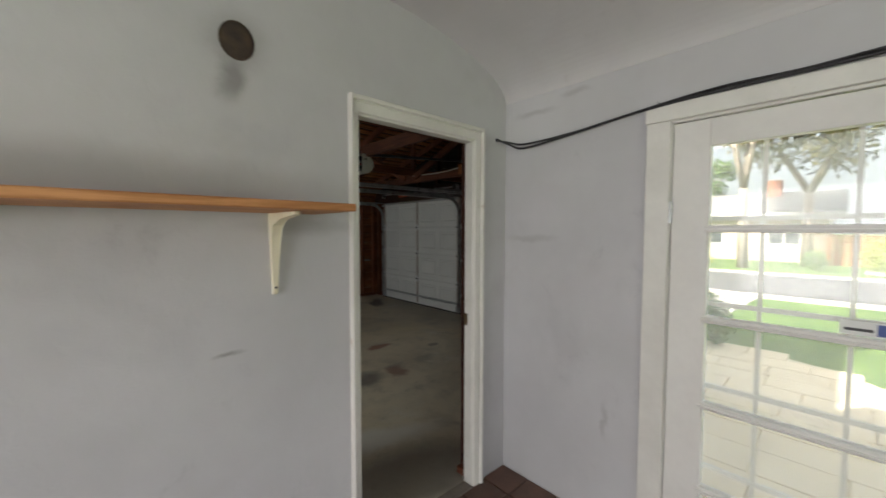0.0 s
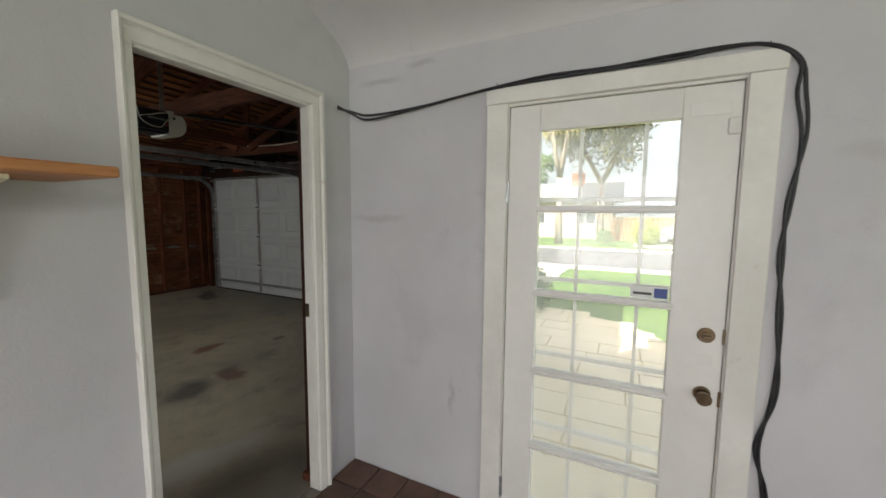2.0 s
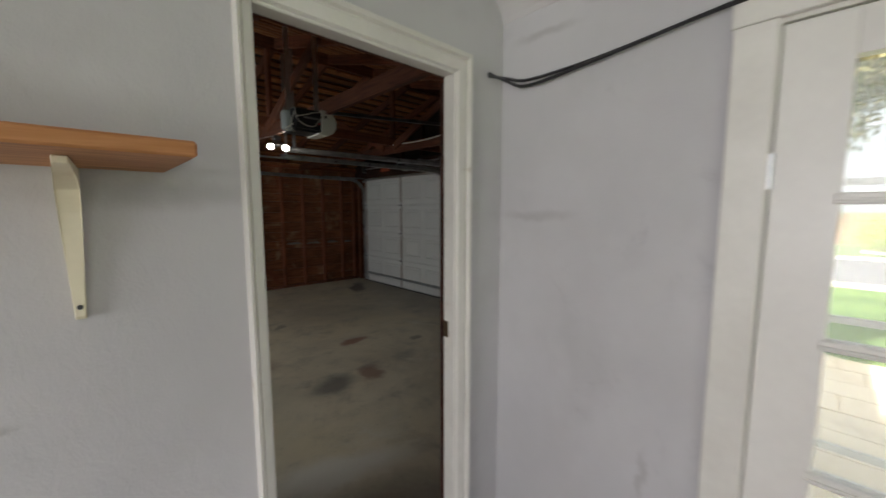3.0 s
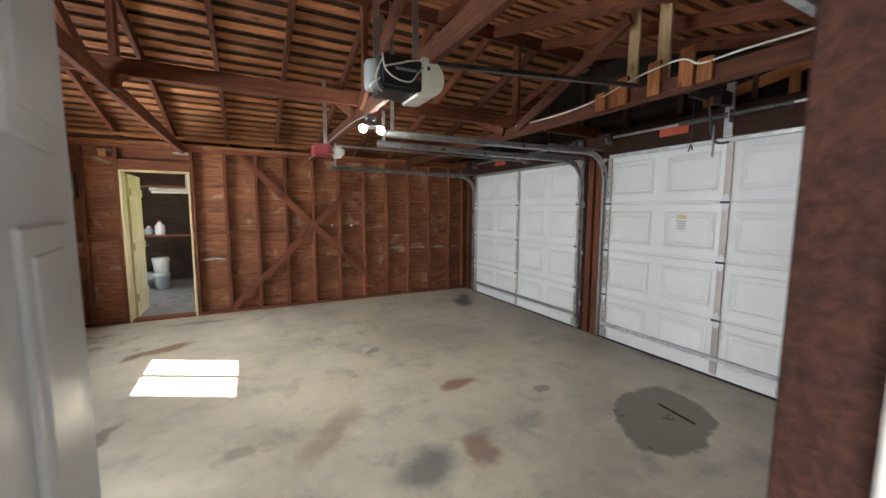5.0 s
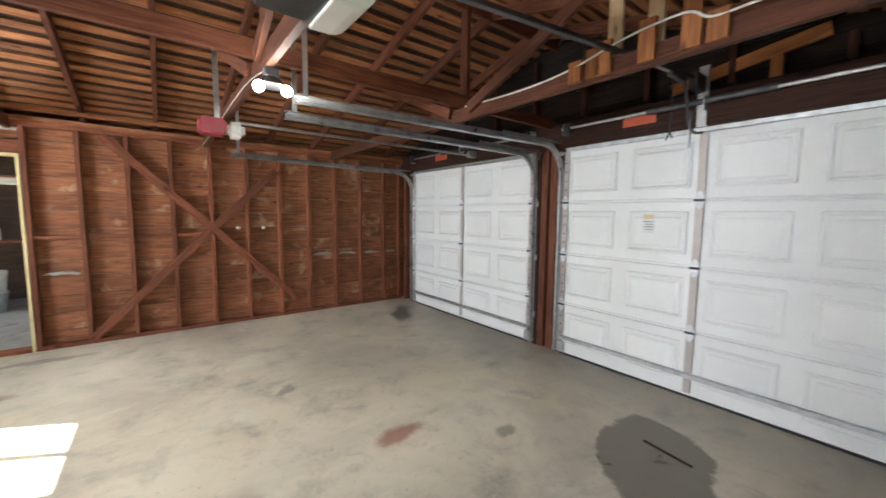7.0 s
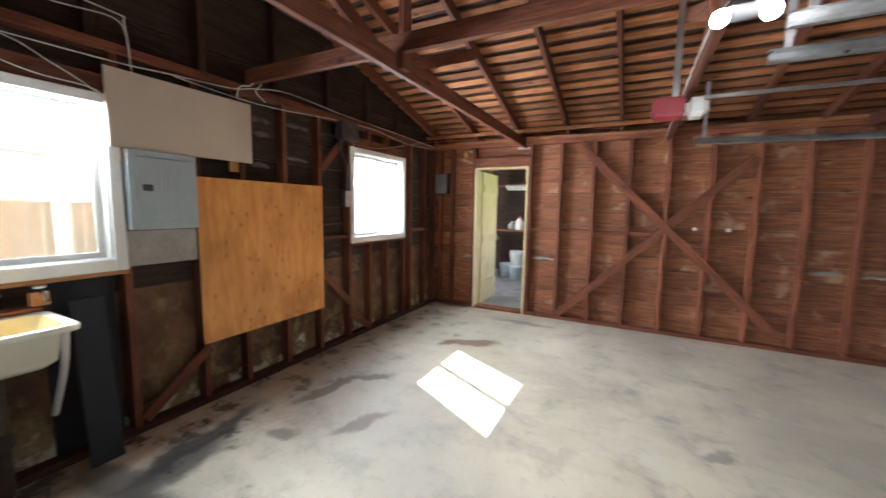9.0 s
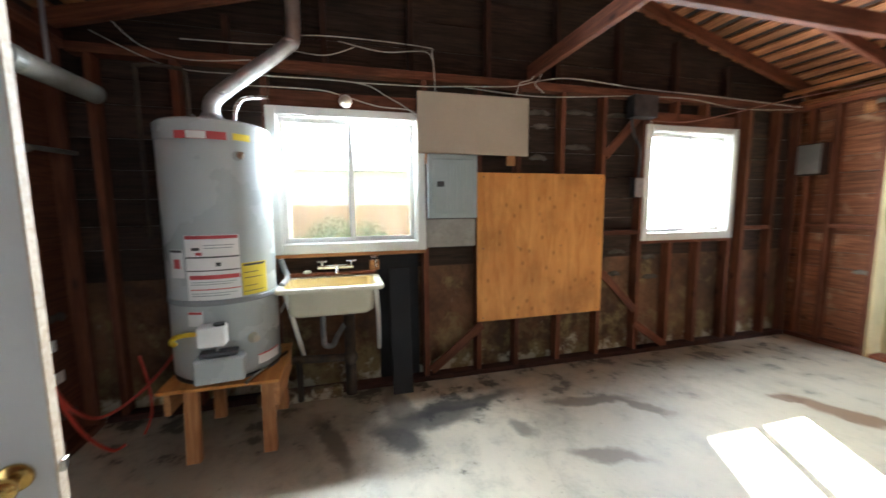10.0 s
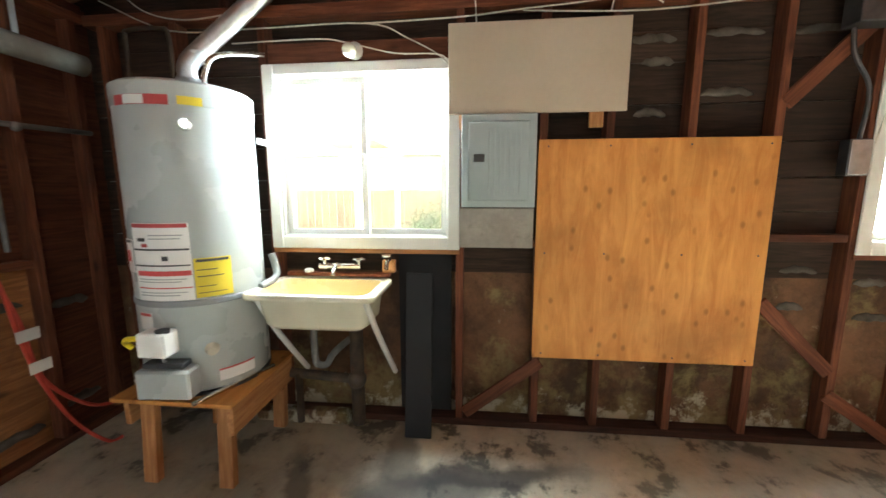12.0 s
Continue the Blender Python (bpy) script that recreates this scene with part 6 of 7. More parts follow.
part("splash_rail", box(WX + 0.004, WX + 0.05, 3.90, 4.50, 0.905, 0.925, 0.003), "stud", sk)
fc = thing("faucet", (WX + 0.06, 4.2, 0.93), "worn chrome wall faucet with two handles over the sink", "faucet")
part("body", tube([(WX + 0.05, 4.10, 0.965), (WX + 0.05, 4.34, 0.965)], 0.016, 12), "chrome", fc)
part("spout", tube([(WX + 0.06, 4.22, 0.97), (WX + 0.11, 4.22, 0.985), (WX + 0.17, 4.23, 0.965), (WX + 0.19, 4.23, 0.94)], 0.011, 10), "chrome", fc)
for y in (4.13, 4.33):
    bm = cyl((WX + 0.05, y, 0.97), (WX + 0.05, y, 1.005), 0.01, None, 10)
    box(WX + 0.01, WX + 0.09, y - 0.008, y + 0.008, 1.0, 1.012, 0.004, bm)
    box(WX + 0.042, WX + 0.058, y - 0.035, y + 0.035, 1.0, 1.012, 0.004, bm)
    part("handle", bm, "chrome", fc)
hb = thing("hose_bib", (WX + 0.05, 4.50, 1.0), "small chrome hose tap on a wooden block", "tap")
part("block", box(WX + 0.002, WX + 0.045, 4.46, 4.53, 0.93, 1.0, 0.003), "new_wood", hb)
part("tap", tube([(WX + 0.04, 4.50, 1.0), (WX + 0.09, 4.50, 1.0), (WX + 0.11, 4.50, 0.96)], 0.011, 8), "chrome", hb)
part("wheel", cyl((WX + 0.06, 4.49, 1.025), (WX + 0.06, 4.49, 1.035), 0.03, None, 14), "chrome", hb)
sb = thing("soap_dish", (WX + 0.04, 4.02, 0.93), "white soap piece on the splash rail", "soap")
part("soap", ball((WX + 0.04, 4.03, 0.936), 0.022, (1, 1.3, 0.6)), "white_plastic", sb, smooth=True)
dr = thing("sink_drain", (-0.15, 4.2, 0.4), "pale trap and dark iron waste pipes under the sink", "pipe")
part("trap", tube([(-0.13, 4.13, 0.70), (-0.13, 4.13, 0.50), (-0.13, 4.15, 0.46), (-0.14, 4.19, 0.46), (-0.16, 4.21, 0.50), (-0.22, 4.24, 0.53), (WX + 0.03, 4.27, 0.54)], 0.018, 12), "dull_galv", dr)
part("waste", tube([(WX + 0.06, 4.30, 0.02), (WX + 0.06, 4.30, 0.62)], 0.04, 14), "iron", dr)
part("waste", tube([(WX + 0.07, 3.75, 0.33), (WX + 0.07, 4.30, 0.30)], 0.028, 12), "iron", dr)
part("elbow", ball((WX + 0.07, 4.30, 0.30), 0.055), "iron", dr, smooth=True)
part("waste", tube([(WX + 0.08, 3.95, 0.02), (WX + 0.08, 3.95, 0.33)], 0.022, 12), "iron", dr)
blk = thing("cement_block", (WX + 0.05, 4.1, 0), "stained cement kerb at the foot of the wall", "block")
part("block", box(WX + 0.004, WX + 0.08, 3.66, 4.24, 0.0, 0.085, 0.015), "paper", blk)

bp = thing("black_panel", (-0.28, 4.67, 0), "tall black board leaning beside the sink", "board")
part("board", box(0.0, 0.02, 0.0, 0.15, 0.0, 0.93, 0.003), "black_board", bp, m=Matrix.Translation((-0.22, 4.595, 0.006)) @ Matrix.Rotation(-0.12, 4, "Y"))
part("felt_backing", box(WX - 0.085, WX - 0.07, 4.53, 4.84, 0.05, 1.02), "soot", bp, "black felt paper on the wall behind")

# ---- boards, panel and wiring on the window wall ----
pl = thing("plywood_sheet", (WX, 5.87, 0.45), "square orange plywood sheet with knots nailed on the studs", "board")
beam("sheet", (WX + 0.009, 5.882, 0.452), (WX + 0.009, 5.882, 1.645), 1.165, 0.012, "plywood", pl, up=(1, 0, 0))
for y in (5.35, 5.66, 6.05, 6.42):
    for z in (0.48, 1.05, 1.61):
        part("nail", cyl((WX + 0.0145, y, z), (WX + 0.0165, y, z), 0.005, None, 8), "dark_steel", pl)
wb = thing("beige_board", (WX, 5.27, 1.78), "beige painted board mounted over the electric panel", "board")
part("sheet", box(WX + 0.022, WX + 0.036, 4.83, 5.72, 1.775, 2.215, 0.002), "board_grey", wb)
for y in (4.92, 5.58):
    beam("cleat", (WX + 0.011, y, 1.70), (WX + 0.011, y, 2.2), 0.02, 0.07, "new_wood", wb, up=(0, 1, 0))
ep = thing("electric_panel", (WX, 5.09, 1.30), "blue-grey steel breaker panel with a closed door", "electric panel")
part("cabinet", box(WX + 0.004, WX + 0.055, 4.90, 5.285, 1.296, 1.772, 0.004), "panel_blue", ep)
pd = part("door", box(WX + 0.055, WX + 0.064, 4.935, 5.25, 1.33, 1.735, 0.005), "panel_blue", ep)
part("latch", box(WX + 0.064, WX + 0.069, 4.965, 5.02, 1.53, 1.57, 0.002), "label_black", pd, "dark latch plate")
for k in range(7):
    part("rib", box(WX + 0.063, WX + 0.067, 5.04 + 0.026 * k, 5.05 + 0.026 * k, 1.36, 1.70, 0.0015), "panel_blue", pd)
lb = thing("grey_board", (WX, 5.08, 1.08), "grey board under the electric panel", "board")
part("sheet", box(WX + 0.004, WX + 0.016, 4.885, 5.285, 1.075, 1.29, 0.002), "cement", lb)
jb = thing("junction_box", (WX, 6.72, 1.75), "grey metal conduit box beside the small window", "junction box")
part("box", box(WX + 0.002, WX + 0.06, 6.73, 6.83, 1.45, 1.62, 0.004), "dark_steel", jb)
part("plate", box(WX + 0.06, WX + 0.064, 6.735, 6.825, 1.455, 1.615, 0.002), "galv", jb)
part("conduit", tube([(WX + 0.03, 6.79, 1.62), (WX + 0.03, 6.80, 1.85), (WX + 0.02, 6.72, 2.02), (WX + 0.02, 6.70, 2.25)], 0.010, 8), "dark_steel", jb)
meter = thing("wall_box", (WX, 7.0, 2.2), "dark metal box under the plate", "box")
part("box", box(WX + 0.002, WX + 0.10, 6.66, 6.90, 2.12, 2.30, 0.004), "dark_steel", meter)
bl = thing("bare_bulb_lamp", (WX + 0.02, 4.33, 2.09), "unlit bare bulb in a porcelain holder over the window", "lamp")
part("holder", cyl((WX + 0.002, 4.33, 2.115), (WX + 0.04, 4.33, 2.11), 0.045, 0.03, 18), "white_plastic", bl)
part("bulb", ball((WX + 0.085, 4.33, 2.09), 0.036, (1.25, 1, 1)), "bulb_off", bl, smooth=True)


def loose_cable(points, r=0.006, material="cable_white", label="old pale electric cable stapled along the framing", group="wall cables"):
    c = thing("cable", tuple(points[0]), label, "cable", group)
    part("run", tube(points, r, 6), material, c)
    return c


X = WX + 0.02
for pts in (
    [(X, 2.9, 2.42), (X, 3.3, 2.25), (X, 3.8, 2.24), (X, 4.4, 2.24), (X, 4.62, 2.16), (X, 4.82, 2.04), (X, 4.86, 1.9), (X, 4.85, 1.78)],
    [(X, 3.66, 2.17), (X, 4.13, 2.175), (X, 4.3, 2.15), (X, 4.55, 2.09), (X, 4.80, 2.07), (X, 4.86, 1.95)],
    [(X, 3.36, 2.42), (X, 3.9, 2.44), (X, 4.05, 2.51), (X, 4.4, 2.53), (X, 4.9, 2.52), (X, 4.95, 2.48), (X, 4.97, 2.22)],
    [(X, 3.95, 2.42), (X, 4.2, 2.40), (X, 4.4, 2.47)],
    [(X, 4.3, 2.50), (X, 4.6, 2.46), (X, 4.9, 2.49), (X, 4.96, 2.40)],
    [(X, 4.40, 2.24), (X, 4.9, 2.25), (X, 5.16, 2.27), (X, 5.58, 2.30), (X, 5.78, 2.35), (X, 6.1, 2.40), (X, 6.8, 2.37), (X, 7.6, 2.36), (X, 8.7, 2.33)],
    [(X, 5.2, 2.265), (X, 5.8, 2.24), (X, 6.4, 2.28), (X, 6.65, 2.30), (X, 7.3, 2.32), (X, 7.9, 2.27), (X, 8.6, 2.30)],
    [(X, 5.62, 2.24), (X, 5.65, 2.33), (X, 5.75, 2.37), (X, 5.80, 2.48), (X, 5.83, 2.40), (X, 5.78, 2.33), (X, 5.86, 2.27)],
    [(X, 6.86, 2.20), (X, 6.90, 2.12), (X, 6.93, 1.95), (X, 6.90, 1.75), (X, 6.87, 1.6)],
    [(X, 3.0, 2.50), (X, 3.15, 2.36), (X, 3.4, 2.30), (X, 3.75, 2.33)],
):
    loose_cable(pts, 0.0038, "cable_white")
loose_cable([(X, 6.9, 2.11), (X, 7.3, 2.12), (X, 7.8, 2.22), (-0.25, 8.4, 2.36), (0.1, FY - 0.02, 2.42), (0.8, FY - 0.02, 2.405), (1.4, FY - 0.02, 2.40), (2.3, FY - 0.02, 2.38), (3.3, FY - 0.02, 2.375)], 0.005, "cable_tan", "reddish cable running along the top plate")
loose_cable([(4.222, 5.72, 2.39), (4.222, 5.14, 2.37), (4.21, 4.70, 2.39), (4.19, 4.36, 2.45), (4.19, 4.05, 2.47), (4.20, 3.93, 2.41), (4.222, 3.73, 2.42), (4.222, 3.4, 2.41), (4.222, 2.9, 2.40)], 0.006, "cable_white", "white cable along the tie beam")

def plaster_key(p0, p1, r, seed):
    """One lumpy sagging ridge of plaster between two points."""
    bm, rings, n = bmesh.new(), [], 14
    p0, p1 = Vector(p0), Vector(p1)
    side = (p1 - p0).normalized().cross(Vector((0, 0, 1)))
    for k in range(n + 1):
        u = k / n
        c = p0.lerp(p1, u) + Vector((0, 0, 0.012 * noise.noise(Vector((u * 5, seed * 3.1, 0))) - 0.014 * (2 * u - 1) ** 2))
        e = r * (0.25 + 0.75 * min(1.0, 6 * u, 6 * (1 - u))) * (0.8 + 0.35 * noise.noise(Vector((u * 3.5, seed * 1.7, 4))))
        rings.append([bm.verts.new(c + side * (0.55 * e * math.cos(a)) + Vector((0, 0, e * math.sin(a)))) for a in [j * math.pi / 4 for j in range(8)]])
    for a, b in zip(rings, rings[1:]):
        for j in range(8):
            bm.faces.new((a[j], a[(j + 1) % 8], b[(j + 1) % 8], b[j]))
    bm.faces.new(rings[0])
    bm.faces.new(rings[-1])
    return bm


# ---- far wall details ----
fb = thing("fuse_box", (-0.2, FY, 1.6), "dark grey metal fuse box on the far wall", "fuse box")
part("box", box(-0.33, -0.12, FY - 0.11, FY, 1.66, 1.96, 0.005), "stud_dark", fb)
part("lid", box(-0.32, -0.13, FY - 0.118, FY - 0.11, 1.67, 1.95, 0.003), "fuse_grey", fb)
ob = thing("outlet", (0.0, FY, 2.2), "small orange-brown wooden block on a stud", "block")
part("block", box(0.10, 0.17, FY - 0.03, FY, 2.17, 2.27, 0.004), "new_wood", ob)
for x in (2.96, 3.27):
    w = thing("porcelain_insulator", (x, FY + 0.085, 1.265), "white porcelain wiring insulator on the sheathing", "insulator", "porcelain insulators")
    part("knob", cyl((x, FY + 0.085, 1.265), (x, FY + 0.03, 1.265), 0.022, 0.018, 14), "white_plastic", w)
for x, z, w in ((1.26, 0.80, 0.15), (4.10, 0.86, 0.14), (4.50, 0.85, 0.14), (4.92, 0.85, 0.13), (5.27, 0.84, 0.1), (0.16, 2.28, 0.1), (0.95, 2.29, 0.1), (0.15, 0.75, 0.06)):
    pp = thing("plaster_patch", (x, FY + 0.08, z), "pale plaster squeezed out between two studs", "plaster", "plaster patches")
    part("lump", plaster_key((x - w, FY + 0.085, z), (x + w, FY + 0.085, z), 0.024, x), "cement", pp, smooth=True)

# plaster keys squeezed through the boards of the window wall
for y, z, w in ((5.86, 2.15, 0.13), (5.90, 2.04, 0.08), (6.26, 2.17, 0.15), (6.65, 2.165, 0.14), (6.25, 1.885, 0.13), (5.88, 1.79, 0.08), (6.70, 0.965, 0.10), (6.68, 0.76, 0.07), (7.06, 0.90, 0.08), (7.09, 0.71, 0.09)):
    pp = thing("plaster_patch", (WX - 0.09, y, z), "grey plaster squeezed out between two dark studs", "plaster", "plaster patches on the window wall")
    part("lump", plaster_key((WX - 0.092, y - w, z), (WX - 0.092, y + w, z), 0.026, y + z), "dirty_plaster", pp, smooth=True)

# ---- things on the wall towards the porch ----
cb = thing("controller_board", (0.56, SY, 1.4), "white board with a grey controller box and cord", "controller")
part("board", box(0.35, 0.78, SY + 0.003, SY + 0.016, 1.415, 1.72, 0.002), "white_plastic", cb)
dev = part("case", box(0.575, 0.735, SY + 0.016, SY + 0.085, 1.49, 1.655, 0.014), "device_grey", cb, "grey plastic case with vents")
for k in range(5):
    part("vent", box(0.595, 0.715, SY + 0.083, SY + 0.088, 1.545 + 0.018 * k, 1.552 + 0.018 * k, 0.001), "label_white", dev)
part("dial", cyl((0.655, SY + 0.084, 1.58), (0.655, SY + 0.094, 1.58), 0.022, None, 16), "label_black", dev)
part("cord", tube([(0.65, SY + 0.05, 1.49), (0.66, SY + 0.06, 1.40), (0.72, SY + 0.05, 1.28), (0.80, SY + 0.03, 1.16), (0.86, SY + 0.01, 1.10)], 0.008, 8), "cable_black", cb)
cd = thing("conduit", (0.4, SY, 1.4), "bent grey conduit running down to a plaster patch", "conduit")
part("run", tube([(0.43, SY + 0.02, 1.72), (0.43, SY + 0.02, 1.41), (0.39, SY + 0.02, 1.2), (0.375, SY + 0.02, 1.05), (0.39, SY + 0.02, 0.80), (0.43, SY + 0.01, 0.66), (0.54, SY - 0.02, 0.54), (0.64, SY - 0.05, 0.55)], 0.0075, 8), "cable_grey", cd)
part("patch", ball((0.66, SY - 0.055, 0.56), 0.07, (1.2, 0.25, 0.8)), "label_white", cd, "torn white patch round the conduit", smooth=True)
ol = thing("outlet_box", (0.28, SY, 1.0), "metal outlet box with plugged-in red cords", "outlet")
part("box", box(0.235, 0.325, SY - 0.05, SY + 0.012, 0.94, 1.05, 0.003), "dark_steel", ol)
part("plug", box(0.295, 0.335, SY + 0.012, SY + 0.05, 0.96, 1.04, 0.005), "white_plastic", ol)
part("plug", box(0.23, 0.28, SY + 0.012, SY + 0.045, 1.0, 1.035, 0.005), "red_plastic", ol)
rc = thing("extension_cord", (0.2, SY + 0.08, 0.0), "red extension cord with paper tags hanging to the floor", "cord")
part("cord", tube([(0.44, SY + 0.03, 2.3), (0.435, SY + 0.05, 1.72), (0.375, SY + 0.06, 1.34), (0.26, SY + 0.07, 1.03), (0.215, SY + 0.08, 0.70), (0.165, SY + 0.09, 0.45), (0.08, SY + 0.13, 0.18), (-0.01, SY + 0.2, 0.012), (-0.06, SY + 0.24, 0.01)], 0.0095, 8), "cable_red", rc)
part("cord", tube([(0.26, SY + 0.05, 1.02), (0.20, SY + 0.07, 0.78), (0.15, SY + 0.08, 0.46), (0.0, SY + 0.10, 0.24), (-0.10, SY + 0.16, 0.19), (-0.16, SY + 0.3, 0.28), (-0.20, SY + 0.45, 0.45), (-0.10, SY + 0.56, 0.62), (0.12, SY + 0.70, 0.70)], 0.0095, 8), "cable_red", rc)
part("cord", tube([(-0.17, SY + 0.3, 0.50), (-0.20, SY + 0.32, 0.30), (-0.18, SY + 0.33, 0.12), (-0.14, SY + 0.3, 0.012)], 0.008, 8), "cable_red", rc)
for x, z in ((0.20, 0.70), (0.17, 0.53)):
    part("tag", box(x - 0.055, x + 0.04, SY + 0.098, SY + 0.101, z - 0.025, z + 0.032), "label_white", rc, "white paper tag")
ct = thing("wood_cleat", (0.60, SY - 0.058, 0.68), "short orange wooden cleat nailed on the lower wall boards", "cleat")
beam("cleat", (0.685, SY - 0.047, 0.705), (0.515, SY - 0.047, 0.675), 0.02, 0.055, "new_wood", ct)
sc = thing("metal_strip", (0.62, SY - 0.058, 0.79), "grey metal strip lying slantwise on the lower wall boards", "strip")
beam("strip", (0.715, SY - 0.052, 0.765), (0.53, SY - 0.052, 0.80), 0.01, 0.026, "cable_grey", sc)
for x, z, w in ((0.22, 0.83, 0.13), (-0.14, 0.775, 0.10), (0.20, 0.16, 0.12), (-0.14, 0.20, 0.10)):
    pp = thing("plaster_patch", (x, SY - 0.08, z), "pale plaster squeezed out between the studs beside the heater", "plaster", "plaster patches by the heater")
    part("lump", plaster_key((x - w, SY - 0.052 if x > 0.05 else SY - 0.076, z), (x + w, SY - 0.052 if x > 0.05 else SY - 0.076, z), 0.03, x + z), "dirty_plaster", pp, smooth=True)
gp = thing("gas_pipe", (0.0, SY, 1.7), "dull galvanised pipes fixed to the studs", "pipe")
part("pipe", tube([(0.27, SY + 0.02, 1.69), (0.0, SY + 0.02, 1.70), (-0.30, SY + 0.03, 1.71)], 0.013, 10), "dull_galv", gp)
part("pipe", tube([(0.265, SY + 0.02, 1.69), (0.265, SY + 0.02, 1.10)], 0.013, 10), "dull_galv", gp)
part("pipe", tube([(0.17, SY + 0.035, 1.665), (0.17, SY + 0.035, 1.10)], 0.011, 10), "dull_galv", gp)
for x in (0.265, 0.17, 0.05):
    part("fitting", ball((x, SY + 0.025, 1.69), 0.023), "dull_galv", gp, smooth=True)
vp = thing("vent_pipe", (0.3, 2.95, 2.0), "long dusty pale plastic pipe hung along the wall", "pipe")
part("pipe", cyl((1.30, 2.93, 2.02), (-0.10, 3.02, 2.0), 0.05, None, 22), "pvc", vp, smooth=True)
part("collar", cyl((0.44, 2.985, 2.008), (0.38, 2.989, 2.007), 0.056, None, 22), "pvc", vp)
for x in (0.95, 0.12):
    part("hanger", box(x - 0.012, x + 0.012, 2.90 + 0.06 * (1 - x), 2.904 + 0.06 * (1 - x), 2.03, 2.36), "galv", vp)
fi = thing("conduit_stub", (0.55, SY, 2.0), "short grey conduit stub on a stud", "conduit")
part("stub", tube([(0.52, SY + 0.015, 2.02), (0.50, SY + 0.015, 1.85), (0.49, SY + 0.015, 1.73)], 0.010, 8), "cable_grey", fi)
part("cap", ball((0.52, SY + 0.015, 2.03), 0.018), "white_plastic", fi, smooth=True)
pt = thing("wood_scrap", (4.55, 4.12, 0), "thin dark wood strip lying in the damp patch", "stick")
part("strip", box(-0.15, 0.15, -0.009, 0.009, 0.0005, 0.008, 0.002), "stud_dark", pt, m=pose(4.55, 4.12, 0, 0, 0, 82))
for y, z in ((3.0, 1.0), (2.99, 0.29), (2.95, 0.06)):
    b = thing("track_bracket", (GX, y, z), "small galvanised bracket screwed to the door post", "bracket", "post brackets")
    bm = box(GX - 0.008, GX - 0.001, y - 0.03, y + 0.03, z - 0.03, z + 0.03, 0.002)
    cyl((GX - 0.014, y, z), (GX - 0.006, y, z), 0.012, None, 10, bm)
    part("plate", bm, "galv", b)

# ---- glazed front door ----
FY0, FY1, FZ = FRONT[0], FRONT[1], 2.025
fd = thing("front_door", (PX, (FY0 + FY1) / 2, 0), "white painted front door with five glazed lights and bronze locks, closed", "door")
GY0, GY1 = 0.985, 1.525
rows_z = [1.905, 1.557, 1.168, 0.79, 0.412, 0.10]
DX0, DX1 = PX - 0.005, PX + 0.04
for a, b, name in ((FY0 + 0.004, GY0, "lock_stile"), (GY1, FY1 - 0.004, "hinge_stile")):
    part(name, box(DX0, DX1, a, b, 0.012, FZ - 0.006, 0.003), "door_paint", fd)
part("top_rail", box(DX0 + 0.0005, DX1 - 0.0005, GY0, GY1, rows_z[0], FZ - 0.007, 0.002), "door_paint", fd)
part("bottom_rail", box(DX0 + 0.0005, DX1 - 0.0005, GY0, GY1, 0.013, rows_z[-1], 0.002), "door_paint", fd)
for z in rows_z[1:-1]:
    part("muntin", box(DX0 - 0.006, DX1 - 0.004, GY0 - 0.012, GY1 + 0.012, z - 0.018, z + 0.012, 0.004), "door_paint", fd)
    part("muntin_lip", box(DX0 - 0.014, DX0 - 0.005, GY0 - 0.012, GY1 + 0.012, z - 0.010, z - 0.002, 0.002), "door_paint", fd)
for z1, z0 in zip(rows_z, rows_z[1:]):
    g = part("pane", box(PX + 0.016, PX + 0.021, GY0 - 0.004, GY1 + 0.004, z0 + 0.008, z1 - 0.014), "glass_door", fd)
    g.visible_shadow = False
for z in (1.065, 0.827):
    bm = cyl((DX0 + 0.001, 0.857, z), (DX0 - 0.012, 0.857, z), 0.031, 0.027, 24)
    if z > 1:
        cyl((DX0 - 0.012, 0.857, z), (DX0 - 0.018, 0.857, z), 0.018, 0.016, 18, bm)
        box(DX0 - 0.03, DX0 - 0.016, 0.842, 0.872, z - 0.005, z + 0.005, 0.002, bm)
    else:
        cyl((DX0 - 0.01, 0.857, z), (DX0 - 0.035, 0.857, z), 0.012, None, 14, bm)
        cyl((DX0 - 0.033, 0.857, z), (DX0 - 0.058, 0.857, z), 0.022, 0.026, 24, bm)
    part("deadbolt" if z > 1 else "door_knob", bm, "bronze", fd, "aged bronze lock" if z > 1 else "aged bronze knob")
for z in (1.065, 0.815):
    part("strike", box(DX0 - 0.006, DX0 + 0.004, FY0 + 0.001, FY0 + 0.010, z - 0.03, z + 0.03, 0.001), "bronze", fd)
for z in (1.63, 0.15):
    bm = cyl((DX0 - 0.006, FY1 - 0.001, z - 0.05), (DX0 - 0.006, FY1 - 0.001, z + 0.05), 0.007, None, 10)
    for k in (-1, 0, 1):
        cyl((DX0 - 0.006, FY1 - 0.001, z + 0.035 * k - 0.012), (DX0 - 0.006, FY1 - 0.001, z + 0.035 * k + 0.012), 0.009, None, 10, bm)
    part("hinge", bm, "galv", fd, "painted butt hinge")
part("patch_plate", box(DX0 - 0.002, DX0 + 0.001, 0.83, 0.93, 0.945, 0.985), "door_paint", fd, "painted-over lock patch")
part("closer_plate", box(DX0 - 0.004, DX0 + 0.001, 0.83, 0.96, 1.905, 1.95, 0.001), "door_paint", fd, "painted-over closer plate")
